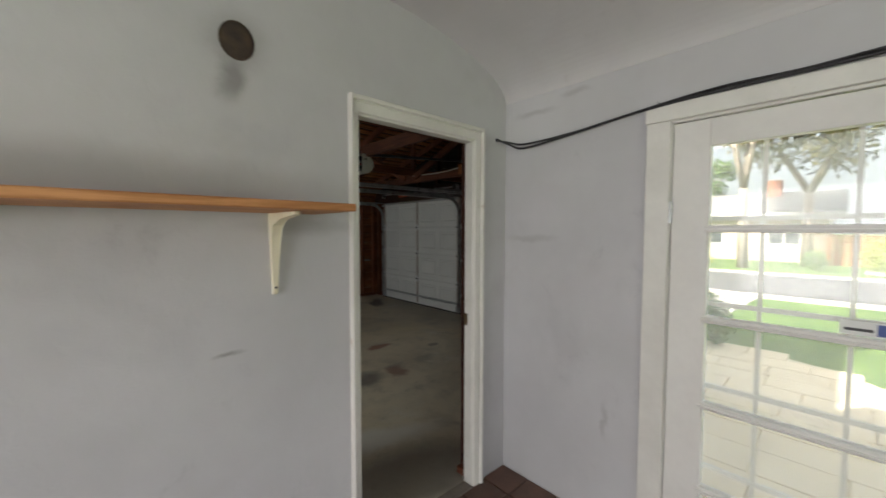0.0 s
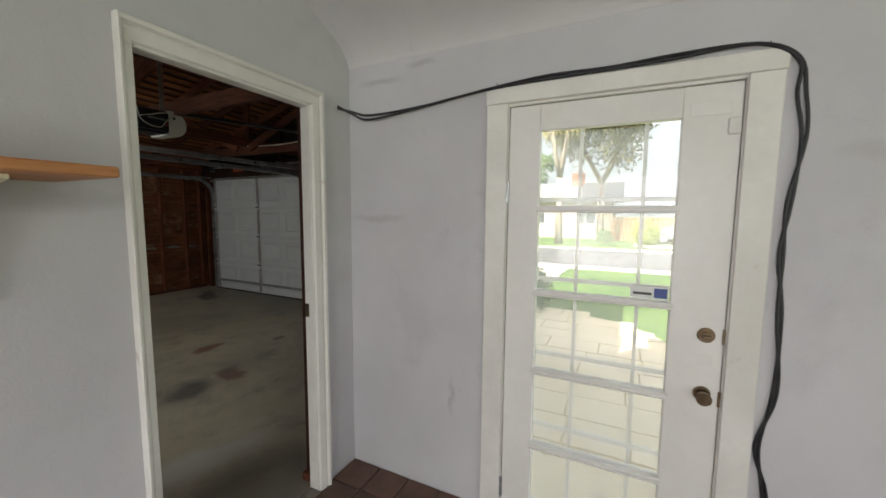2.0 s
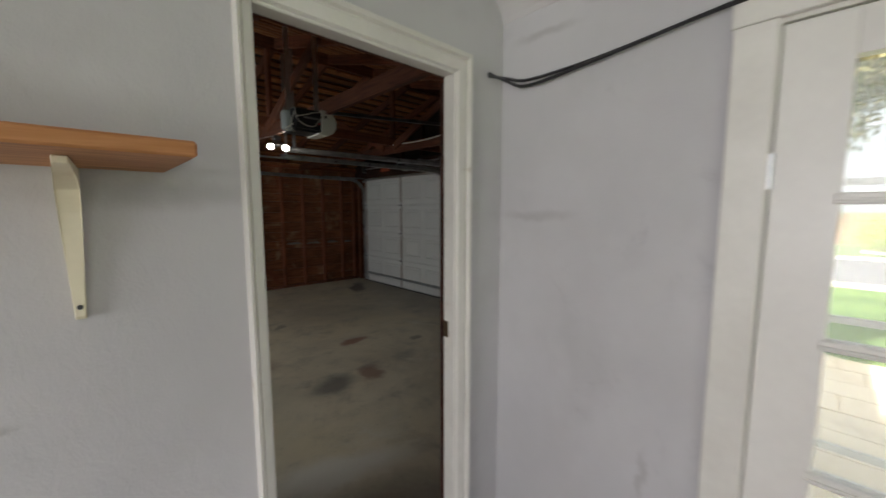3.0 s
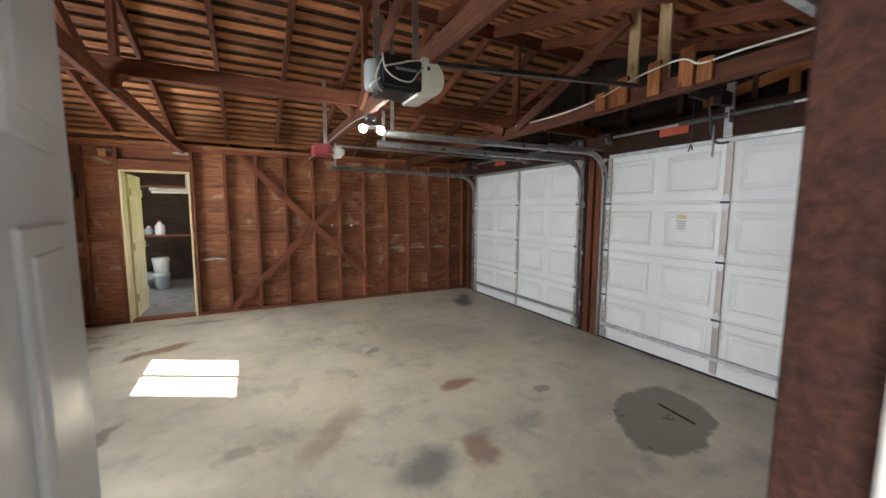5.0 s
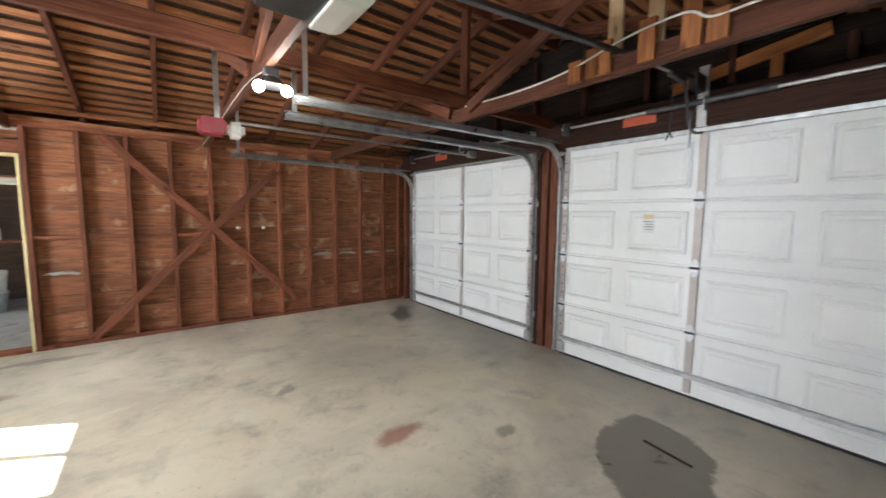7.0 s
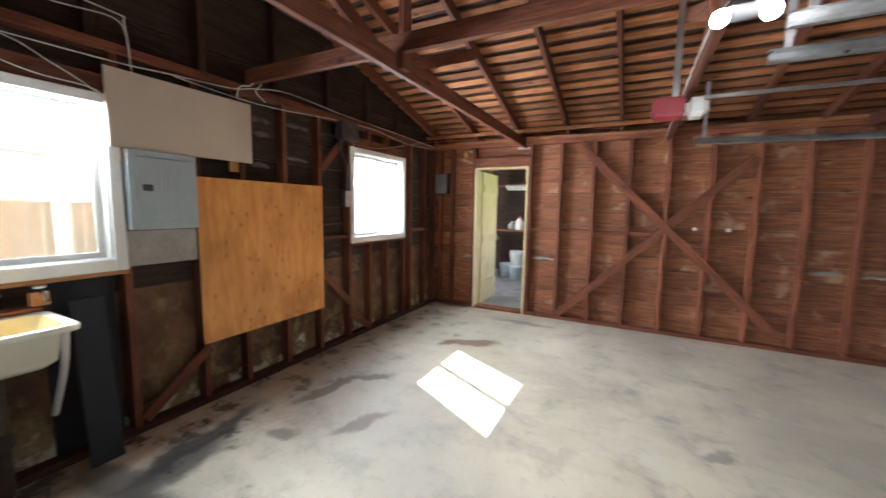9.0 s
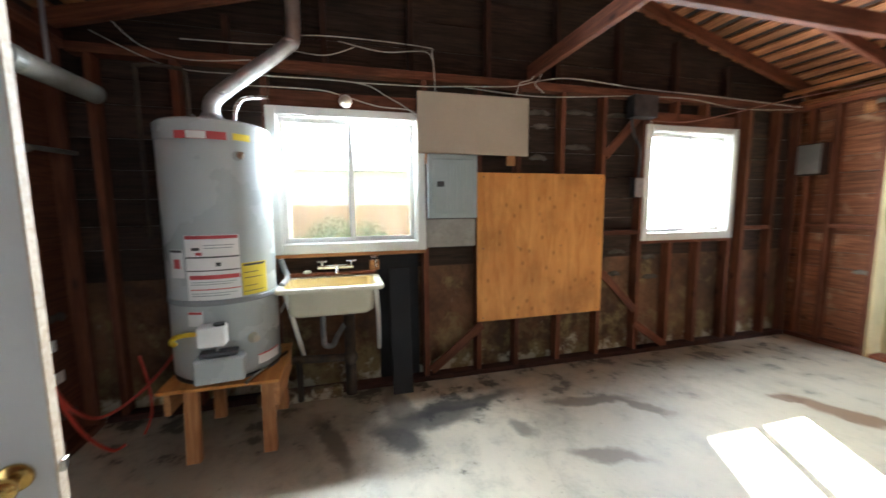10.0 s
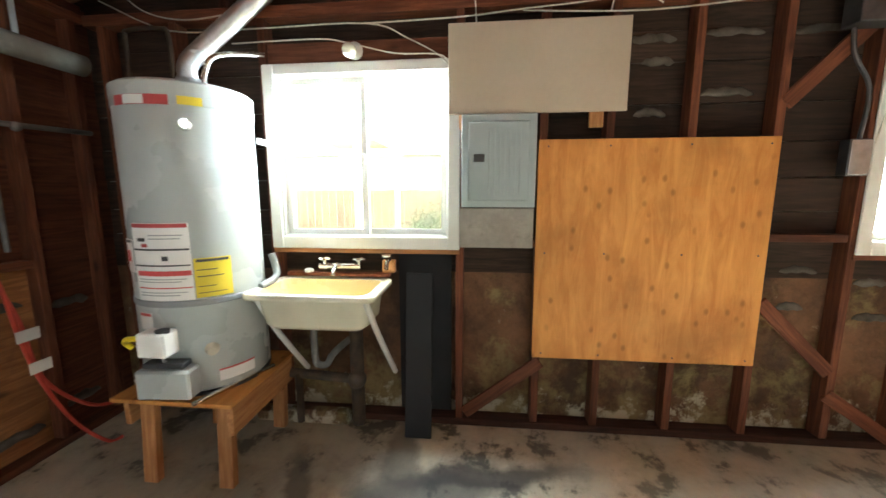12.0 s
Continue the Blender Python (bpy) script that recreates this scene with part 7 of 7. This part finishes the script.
sq = part("sensor", box(DX0 - 0.012, DX0 + 0.001, FY0 + 0.006, FY0 + 0.045, 1.83, 1.89, 0.003), "door_paint", fd, "small white contact sensor")
part("sill_strip", box(DX0 - 0.02, PX + 0.12, FY0, FY1, -0.01, 0.011, 0.003), "galv", fd)
stk = thing("security_sticker", (PX + 0.014, 1.06, 1.2), "white window sticker with a dark blue square", "sticker")
part("sticker", box(PX + 0.0135, PX + 0.0145, 0.99, 1.13, 1.185, 1.235), "label_white", stk)
part("blue_square", box(PX + 0.0125, PX + 0.0135, 0.995, 1.042, 1.19, 1.23), "label_blue", stk)
part("bar", box(PX + 0.0125, PX + 0.0135, 1.05, 1.12, 1.20, 1.21), "label_black", stk)

fr = thing("door_frame", (PX, (FY0 + FY1) / 2, 0), "white painted casing round the front door", "", "", "structure")
for a, b in ((FY0 - 0.02, FY0), (FY1, FY1 + 0.02)):
    part("jamb", box(PX - 0.004, PX + 0.12, a, b, 0, FZ + 0.02, 0.002), "trim", fr)
part("jamb_head", box(PX - 0.004, PX + 0.12, FY0, FY1, FZ, FZ + 0.02, 0.002), "trim", fr)
part("casing", box(PX - 0.022, PX - 0.001, FY0 - 0.105, FY0 - 0.004, 0, FZ + 0.012, 0.003), "trim", fr)
part("casing", box(PX - 0.022, PX - 0.001, FY1 + 0.004, FY1 + 0.105, 0, FZ + 0.012, 0.003), "trim", fr)
part("casing_head", box(PX - 0.026, PX - 0.001, FY0 - 0.11, FY1 + 0.11, FZ + 0.0125, FZ + 0.085, 0.003), "trim", fr)

sd = thing("screen_door", (PX + 0.10, (FY0 + FY1) / 2, 0), "thin pale metal grille door outside the front door", "screen door")
SXX = PX + 0.095
for a, b in ((FY0 + 0.002, FY0 + 0.06), (FY1 - 0.06, FY1 - 0.002)):
    part("stile", box(SXX, SXX + 0.02, a, b, 0.015, FZ - 0.005, 0.003), "trim", sd)
for y in (1.10, 1.36):
    part("bar", box(SXX + 0.004, SXX + 0.014, y - 0.008, y + 0.008, 0.02, FZ - 0.01), "trim", sd)
for z in (0.05, 0.47, 0.845, 1.22, 1.60, 1.98):
    part("rail", box(SXX + 0.002, SXX + 0.016, FY0 + 0.06, FY1 - 0.06, z - 0.010, z + 0.010), "trim", sd)

# ---- shelf and brackets on the stucco wall ----
sh = thing("wall_shelf", (0.6, PY, 1.6), "orange-brown wooden shelf on cream brackets on the stucco wall", "shelf")
beam("board", (-0.55, PY - 0.181, 1.623), (1.318, PY - 0.181, 1.623), 0.356, 0.026, "shelf_wood", sh, bevel=0.004)
for x in (1.155, 0.30):
    bm = bmesh.new()
    # depth from the wall, height, half width: a folded arm that tapers to its foot
    prof = [(0.0, 0.0, 0.019), (-0.25, 0.0, 0.010), (-0.25, -0.012, 0.010), (-0.12, -0.022, 0.015), (-0.055, -0.045, 0.018), (-0.036, -0.09, 0.0175), (-0.024, -0.20, 0.013), (-0.018, -0.305, 0.009), (-0.012, -0.312, 0.008), (0.0, -0.312, 0.009)]
    lo = [bm.verts.new((x - w, PY - 0.002 + a, 1.6095 + b)) for a, b, w in prof]
    hi = [bm.verts.new((x + w, PY - 0.002 + a, 1.6095 + b)) for a, b, w in prof]
    bm.faces.new(lo)
    bm.faces.new(hi[::-1])
    for i in range(len(prof)):
        bm.faces.new((lo[i], lo[(i + 1) % len(prof)], hi[(i + 1) % len(prof)], hi[i]))
    bmesh.ops.bevel(bm, geom=bm.edges[:], offset=0.002, segments=1, affect="EDGES", clamp_overlap=True)
    b = part("bracket", bm, "bracket", sh, "cream painted bracket")
    for z, d in ((1.585, 0.051), (1.566, 0.044), (1.325, 0.021)):
        part("screw", cyl((x, PY - d + 0.002, z), (x, PY - d - 0.003, z), 0.005, None, 8), "dark_steel", b)

# round vent hole with soot below it
vh = thing("wall_vent_hole", (1.045, PY, 2.22), "round sooty hole in the stucco wall", "vent hole")
part("ring", tube([(1.045 + 0.056 * math.cos(k * math.pi / 12), PY - 0.001, 2.222 + 0.066 * math.sin(k * math.pi / 12)) for k in range(25)], 0.003, 6, smooth_steps=1), "iron", vh)
# flattened dark ball on the wall paints the hole's unlit depth
part("inside", ball((1.045, PY - 0.0005, 2.222), 0.056, (1, 0.06, 1.18)), "iron", vh, "dark disc standing for the unlit inside of the hole", smooth=True)

# cables along the casing
for k, (dy, dz, dr) in enumerate(((0.0, 0.0, 0.0), (0.012, 0.012, 0.008))):
    c = thing("cable", (PX, 1.2, 2.1), "thick black cable draped over the door casing", "cable", "porch cables")
    xx = PX - 0.03 - 0.004 * k
    part("run", tube([(2.475, PY - 0.004, 2.098 + dz), (2.53, 2.55, 2.085 - dz), (xx, 2.45, 2.062 - 2 * dz), (xx, 2.15, 2.07 - 0.5 * dz), (xx, 1.80, 2.105), (xx, 1.50, 2.117 + dz), (xx, 1.25, 2.118 - 0.3 * dz + 0.010 * k), (xx, 1.03, 2.122 + dz),
                      (xx, 0.78, 2.13), (PX - 0.02, 0.66, 2.06 + dz), (PX - 0.012, 0.655 - 2 * dy, 1.95), (PX - 0.012, 0.632 - dy, 1.80), (PX - 0.012, 0.642 + dy, 1.58), (PX - 0.012, 0.662 - dy, 1.39), (PX - 0.012, 0.638 + dy, 1.17),
                      (PX - 0.012, 0.642 - dy, 0.88), (PX - 0.012, 0.668 + dy, 0.66), (PX - 0.012, 0.645 - dy, 0.48), (PX - 0.014, 0.62, 0.2), (PX - 0.03, 0.58, 0.012), (PX - 0.2, 0.5, 0.012)], 0.0062, 8), "cable_black", c)
for y, z in ((1.73, 2.13), (0.74, 2.135), (2.1, 2.5)):
    n = thing("nail", (PX, y, z), "small dark nail in the stucco wall", "nail", "wall nails")
    part("nail", cyl((PX, y, z), (PX - 0.022, y, z), 0.0025, None, 6), "dark_steel", n)

# porch floor tiles
porch = thing("floor_porch", (0, 0, 0), "dark red-brown tile floor of the porch", "", "", "structure")
tile_mesh = {}
T = 0.195
ix = 0
for i in range(26):
    for j in range(24):
        x1, y1 = PX - 0.004 - i * (T + 0.007), PY - 0.004 - j * (T + 0.007)
        if x1 - T < -2.55 or y1 - T < -2.15:
            continue
        near = x1 > 0.4 and y1 > -0.6
        if near:
            if "m" not in tile_mesh:
                bm = box(0, T, 0, T, -0.012, 0.0, 0.003)
                me = bpy.data.meshes.new("tile")
                bm.to_mesh(me)
                bm.free()
                me.materials.append(M["brick_floor"])
                tile_mesh["m"] = me
            o = new("tile", tile_mesh["m"])
            o.parent = porch
            o.matrix_basis = Matrix.Translation((x1 - T, y1 - T, 0))
        else:
            if "rest" not in tile_mesh:
                tile_mesh["rest"] = bmesh.new()
            box(x1 - T, x1, y1 - T, y1, -0.012, 0.0, 0, tile_mesh["rest"])
tagged(part("tile_field", tile_mesh["rest"], "brick_floor", porch), kind="stuff")

# ---- outside: front yard, street, far side ----
def flat(name, pts, z, thick, material, label):
    bm = bmesh.new()
    top = [bm.verts.new((x, y, z)) for x, y in pts]
    bot = [bm.verts.new((x, y, z - thick)) for x, y in pts]
    bm.faces.new(top)
    bm.faces.new(bot[::-1])
    for i in range(len(pts)):
        bm.faces.new((top[i], top[(i + 1) % len(pts)], bot[(i + 1) % len(pts)], bot[i]))
    return struct(name, bm, material, label)


GZ = -0.17
flat("ground", [(-300, -300), (300, -300), (300, 300), (-300, 300)], GZ, 0.5, "grass", "green lawn and ground to the horizon")
flat("road", [(13.2, -200), (19.8, -200), (19.8, 200), (13.2, 200)], GZ + 0.006, 0.02, "asphalt", "pale grey residential street")
for x, nm in ((13.0, "kerb_near"), (19.8, "kerb_far")):
    struct(nm, box(x, x + 0.2, -200, 200, GZ - 0.05, GZ + 0.10, 0.02), "kerb", "pale concrete kerb")
flat("driveway", [(GX + 0.17, 2.9), (13.0, 2.7), (13.0, 9.0), (GX + 0.17, 8.6)], GZ + 0.02, 0.03, "kerb", "concrete driveway before the garage")

# curved path of laid slabs from the front door
path = thing("pavement", (4.0, 1.0, GZ), "curved path of pale worn paving stones to the front door", "", "", "structure")


def path_edge(x):
    # right and left edge of the curved path at a distance x from the house
    u = min(max(0.0, (x - 4.4) / 3.05), 1.0)
    return 0.44 + 1.9 * (1 - math.sqrt(1 - u ** 4)), 2.58 if x < 5.8 else 3.1


bed = bmesh.new()
xs_ = [PX + 0.12 + 0.12 * k for k in range(40)]
prev = None
for x in xs_:
    a, b = path_edge(x)
    if a > b - 0.1:
        break
    cur = [bed.verts.new((x, a - 0.03, GZ + 0.02)), bed.verts.new((x, b + 0.03, GZ + 0.02))]
    if prev:
        bed.faces.new((prev[0], cur[0], cur[1], prev[1]))
    prev = cur
part("bed", bed, "walk_joint", path)
rnd = random.Random(5)
x = PX + 0.14
while x < 7.4:
    step = 0.40
    a, b = path_edge(x + step / 2)
    y = a + rnd.uniform(0, 0.05)
    while y < b - 0.1:
        w = rnd.uniform(0.42, 0.62)
        y1 = min(y + w, b)
        part("paving_stone", box(x + 0.006, x + step - 0.006, y + 0.006, y1 - 0.006, GZ + 0.01, GZ + 0.045 + rnd.uniform(-0.003, 0.004), 0.006), "walk", path)
        y = y1
    x += step
struct("porch_step", box(PX + 0.125, PX + 0.62, 0.4, 2.2, GZ, -0.03, 0.015), "walk", "pale stone step outside the front door")


def leaf_cloud(centre, radii, n, size, rng, squash=1.0, bm=None, hollow=0.55):
    """Many small leaf blades filling an uneven crown."""
    bm = bm or bmesh.new()
    c = Vector(centre)
    for _ in range(n):
        d = Vector((rng.gauss(0, 1), rng.gauss(0, 1), rng.gauss(0, 1))).normalized()
        r = hollow + (1 - hollow) * rng.random() ** 0.6
        r *= 0.82 + 0.3 * noise.noise(d * 2.3 + c * 0.37)
        p = c + Vector((d.x * radii[0], d.y * radii[1], d.z * radii[2])) * r
        u = Vector((rng.gauss(0, 1), rng.gauss(0, 1), rng.gauss(0, 1))).normalized()
        v = u.orthogonal().normalized()
        s = size * rng.uniform(0.6, 1.3)
        a = [p - u * s, p + v * s * 0.4, p + u * s, p - v * s * 0.4]
        bm.faces.new([bm.verts.new(q) for q in a])
    return bm


def branchy(bm, p, d, length, r, depth, rng, tips):
    q = p + d * length
    cyl(p, q, r, r * 0.66, 7, bm)
    if depth <= 2:
        tips.append(q)
    if depth == 0:
        return
    for _ in range(3 if depth > 1 else 2):
        nd = (d + Vector((rng.uniform(-0.75, 0.75), rng.uniform(-0.75, 0.75), rng.uniform(-0.1, 0.55)))).normalized()
        branchy(bm, q, nd, length * rng.uniform(0.62, 0.85), r * 0.6, depth - 1, rng, tips)


def tree(at, height, r, leaves, leaf_size, material, label, seed, spread=1.0, stems=1, depth=3):
    rng = random.Random(seed)
    t = thing("tree", at, label, "tree")
    tips, bm = [], bmesh.new()
    for s in range(stems):
        lean = Vector((rng.uniform(-0.25, 0.25), (s - (stems - 1) / 2) * 0.35, 1)).normalized()
        branchy(bm, Vector(at) + Vector((0, (s - (stems - 1) / 2) * r, 0)), lean, height * 0.34, r, depth, rng, tips)
    part("trunk", bm, "bark", t, smooth=True)
    if leaves:
        cr = bmesh.new()
        for p in tips:
            leaf_cloud(p, (spread * 0.9, spread * 0.9, spread * 0.75), leaves // len(tips), leaf_size, rng, bm=cr, hollow=0.2)
        tagged(part("crown", cr, material, t), "")
    return t


tree((23.0, 4.6, GZ), 11.0, 0.24, 9000, 0.10, "leaf_olive", "tall street tree with sparse brownish leaves across the road", 3, 1.3, 1, 3)
tree((26.0, 2.6, GZ), 10.5, 0.26, 12000, 0.15, "leaf_olive", "large green evergreen tree across the road", 8, 1.9, 1, 3)
tree((30.0, -6.0, GZ), 6.0, 0.18, 2600, 0.16, "leaf_lime", "yellow-green young tree beside the far house", 11, 1.0, 1, 2)
tree((34.0, 9.0, GZ), 8.0, 0.2, 3000, 0.18, "leaf_mid", "green garden tree behind the far house", 15, 1.3, 1, 2)
for x, y, rad, c, n, sz, lab, sd_ in ((7.3, 2.62, 0.50, "leaf_mid", 2600, 0.035, "grey-green shrub at the garage corner beside the path", 21), (22.3, 0.2, 0.85, "leaf_lime", 1800, 0.07, "round yellow-green bush on the far verge", 22), (24.5, 7.4, 0.9, "leaf_dark", 1400, 0.08, "dark green clipped bush by the far house", 23),
                                      (23.6, 2.2, 0.55, "leaf_mid", 900, 0.06, "low green shrub in the far flower bed", 24), (22.5, 6.0, 0.45, "leaf_lime", 700, 0.05, "low yellow-flowering shrub in the far bed", 25), (24.0, 0.0, 0.6, "leaf_mid", 900, 0.06, "low green shrub in the far flower bed", 26)):
    b = thing("bush", (x, y, GZ), lab, "bush")
    rng = random.Random(sd_)
    part("crown", leaf_cloud((x, y, GZ + rad * 0.85), (rad, rad, rad * 0.95), n, sz, rng, hollow=0.35), c, b)
    st_ = bmesh.new()
    for k in range(5):
        cyl((x, y, GZ), (x + rng.uniform(-0.5, 0.5) * rad, y + rng.uniform(-0.5, 0.5) * rad, GZ + rad * 1.2), 0.02, 0.008, 6, st_)
    part("stem", st_, "bark", b)
rng = random.Random(31)
stones = bmesh.new()
for k in range(90):
    ball((22.4 + rng.uniform(-0.5, 0.5), -0.6 + rng.uniform(-1.6, 1.2), GZ + 0.08), rng.uniform(0.07, 0.16), (1, 1.3, 0.7), stones, 6, 4)
rk = struct("rockery", stones, "white_stone", "bed of white stones on the far verge", kind="stuff")

# houses across the street
def far_house(y0, y1, x, wall_mat, label, roof_h, seed):
    h = thing("house", (x, (y0 + y1) / 2, GZ), label, "house")
    part("wall", box(x, x + 7, y0, y1, GZ, 2.6), wall_mat, h)
    bm = bmesh.new()
    prof = [(x - 0.7, 2.5), (x + 3.5, 2.5 + roof_h), (x + 7.7, 2.5)]
    a = [bm.verts.new((px, y0 - 0.6, pz)) for px, pz in prof]
    b = [bm.verts.new((px, y1 + 0.6, pz)) for px, pz in prof]
    bm.faces.new(a)
    bm.faces.new(b[::-1])
    for i in range(3):
        bm.faces.new((a[i], a[(i + 1) % 3], b[(i + 1) % 3], b[i]))
    rf = part("roof", bm, "roof_grey", h)
    part("chimney", box(x + 2.6, x + 3.3, y0 + 2.2, y0 + 3.1, 2.8, 2.5 + roof_h + 0.7), "red_brick", rf)
    part("fascia", box(x - 0.74, x - 0.70, y0 - 0.6, y1 + 0.6, 2.40, 2.58), "house_white", h)
    n = int((y1 - y0) / 3)
    for k in range(n):
        yc = y0 + (k + 0.5) * (y1 - y0) / n
        w = part("window", box(x - 0.03, x + 0.02, yc - 0.75, yc + 0.75, 0.75, 1.95), "house_white", h)
        part("pane", box(x - 0.04, x - 0.031, yc - 0.66, yc - 0.03, 0.83, 1.87), "dark_glass", w)
        part("pane", box(x - 0.04, x - 0.031, yc + 0.03, yc + 0.66, 0.83, 1.87), "dark_glass", w)
    return h


far_house(2.0, 16.0, 29.0, "house_beige", "low beige stucco house with grey roof across the street", 1.5, 1)
far_house(-16.0, -3.5, 31.0, "house_white", "low white house with grey roof across the street", 1.4, 2)
fence = thing("fence", (27.0, -0.8, GZ), "reddish wooden fence between the far houses", "fence")
for k in range(22):
    beam("slat", (27.5, 1.9 - 0.25 * k, GZ), (27.5, 1.9 - 0.25 * k, 1.35), 0.03, 0.22, "fence_wood", fence, up=(0, 1, 0))
beam("fence_rail", (27.55, 2.0, 1.0), (27.55, -3.5, 1.0), 0.05, 0.09, "fence_wood", fence)
pole = thing("utility_pole", (25.5, 12.0, GZ), "wooden utility pole with cross arm beyond the street", "pole")
part("post", cyl((25.5, 12.0, GZ), (25.5, 12.0, 8.5), 0.13, 0.10, 10), "bark", pole)
part("cross_arm", box(25.4, 25.6, 11.0, 13.0, 7.8, 7.95, 0.01), "bark", pole)

# ---- back yard behind the windows: patio cover, fence, hedge ----
pc = thing("patio_cover", (-2.2, 3.2, 2.5), "white patio cover on posts outside the window", "patio cover")
# cover added out to y 5.70 so that it keeps sun off window 1
part("deck", box(-3.5, WX - 0.62, 0.6, 5.70, 2.56, 2.60, 0.004), "house_white", pc)
for k in range(9):
    part("rafter", box(-3.5, WX - 0.62, 0.65 + 0.62 * k, 0.70 + 0.62 * k, 2.44, 2.558, 0.004), "house_white", pc)
part("beam", box(-3.45, -3.33, 0.6, 5.70, 2.30, 2.438, 0.005), "house_white", pc)
for y in (0.8, 5.55):
    part("post", box(-3.44, -3.34, y - 0.05, y + 0.05, GZ, 2.30, 0.005), "house_white", pc)
part("fascia", box(-7.0, WX - 0.64, 3.20, 3.24, 2.26, 2.43, 0.004), "house_white", pc)
part("soffit", box(-7.0, WX - 0.64, 1.7, 3.195, 2.40, 2.425, 0.003), "fence_wood", pc, "brown boarded soffit")
part("end_beam", box(-7.0, -6.90, 1.7, 3.19, 2.22, 2.39, 0.004), "house_white", pc)
for x in (-6.6, -3.9):
    part("post", box(x - 0.05, x + 0.05, 3.10, 3.19, GZ, 2.395, 0.005), "house_white", pc)
struct("patio", box(-5.0, WX - 0.17, -0.5, 9.5, GZ - 0.02, GZ + 0.03), "kerb", "pale concrete patio behind the garage")
bf = thing("fence", (-8.0, 4.0, GZ), "orange-brown wooden board fence behind the patio", "fence")
for k in range(70):
    beam("slat", (-8.0, -2.0 + 0.205 * k, GZ), (-8.0, -2.0 + 0.205 * k, 1.45 + 0.01 * (k % 3)), 0.02, 0.195, "fence_wood", bf, up=(0, 1, 0))
for z in (0.25, 1.2):
    beam("fence_rail", (-8.05, -2.1, z), (-8.05, 12.4, z), 0.05, 0.09, "fence_wood", bf)
b = thing("bush", (-5.6, 4.6, GZ), "green hedge shrub behind the patio", "bush")
part("crown", leaf_cloud((-5.9, 4.3, 0.55), (0.8, 1.3, 0.75), 2600, 0.05, random.Random(41), hollow=0.35), "leaf_mid", b)
part("stem", cyl((-5.9, 4.3, GZ), (-5.9, 4.3, 0.5), 0.04, 0.02, 8), "bark", b)
b = thing("bush", (-5.2, 9.2, GZ), "tall yellow-green shrub outside the small window", "bush")
part("crown", leaf_cloud((-6.5, 9.6, 1.0), (0.9, 1.6, 1.2), 3000, 0.06, random.Random(43), hollow=0.35), "leaf_lime", b)
part("stem", cyl((-6.5, 9.6, GZ), (-6.5, 9.6, 0.8), 0.04, 0.02, 8), "bark", b)
nh = thing("house", (-14.0, 2.0, GZ), "white neighbouring house behind the fence", "house")
part("wall", box(-18, -13, -6, 8, GZ, 2.9), "house_white", nh)
bm = bmesh.new()
prof = [(-12.3, 2.8), (-15.5, 4.2), (-18.7, 2.8)]
a_ = [bm.verts.new((px, -6.5, pz)) for px, pz in prof]
b_ = [bm.verts.new((px, 8.5, pz)) for px, pz in prof]
bm.faces.new(a_)
bm.faces.new(b_[::-1])
for i in range(3):
    bm.faces.new((a_[i], a_[(i + 1) % 3], b_[(i + 1) % 3], b_[i]))
part("roof", bm, "roof_grey", nh)

# ---- parked car across the street ----
def parked_car(at, turn):
    car = thing("car", at, "silver-grey saloon car parked on the far driveway", "car", "", "", turn)
    cm = WORLD_OF[car]
    side = [(-2.15, 0.30), (-2.2, 0.62), (-2.05, 0.86), (-1.2, 0.95), (-0.55, 0.99), (0.95, 0.97), (1.9, 0.84), (2.2, 0.66), (2.18, 0.32)]
    cabin = [(-1.55, 0.95), (-0.95, 1.38), (-0.2, 1.46), (0.45, 1.40), (1.15, 0.95)]
    def hull(profile, half, top_half):
        bm = bmesh.new()
        lo_z, hi_z = profile[0][1], max(z for _, z in profile)
        rows = []
        for sgn in (-1, 1):
            rows.append([bm.verts.new((x, sgn * (half + (top_half - half) * (z - lo_z) / (hi_z - lo_z)), z)) for x, z in profile])
        bm.faces.new(rows[0])
        bm.faces.new(rows[1][::-1])
        for i in range(len(profile)):
            k = (i + 1) % len(profile)
            bm.faces.new((rows[0][i], rows[1][i], rows[1][k], rows[0][k]))
        bmesh.ops.bevel(bm, geom=bm.edges[:], offset=0.03, segments=2, affect="EDGES", clamp_overlap=True)
        return bm
    local_part("body", hull(side, 0.86, 0.80), "car_paint", car, cm, smooth=False)
    local_part("cabin", hull(cabin, 0.74, 0.56), "dark_glass", car, cm, "dark glazed cabin")
    local_part("roof_panel", box(-0.85, 0.35, -0.56, 0.56, 1.435, 1.475, 0.015), "car_paint", car, cm)
    for x in (-1.35, 1.35):
        for y in (-0.80, 0.80):
            w = local_part("wheel", cyl((x, y - 0.09, 0.31), (x, y + 0.09, 0.31), 0.31, None, 20), "black_plastic", car, cm)
            local_part("rim", cyl((x, y - 0.095, 0.31), (x, y + 0.095, 0.31), 0.19, None, 14), "galv", w, cm)
    for y in (-0.6, 0.6):
        local_part("headlight", box(2.10, 2.20, y - 0.16, y + 0.16, 0.62, 0.74, 0.02), "white_plastic", car, cm)
        local_part("tail_light", box(-2.19, -2.08, y - 0.16, y + 0.16, 0.66, 0.80, 0.02), "red_plastic", car, cm)
    return car


parked_car((26.5, -2.4, GZ), 72)
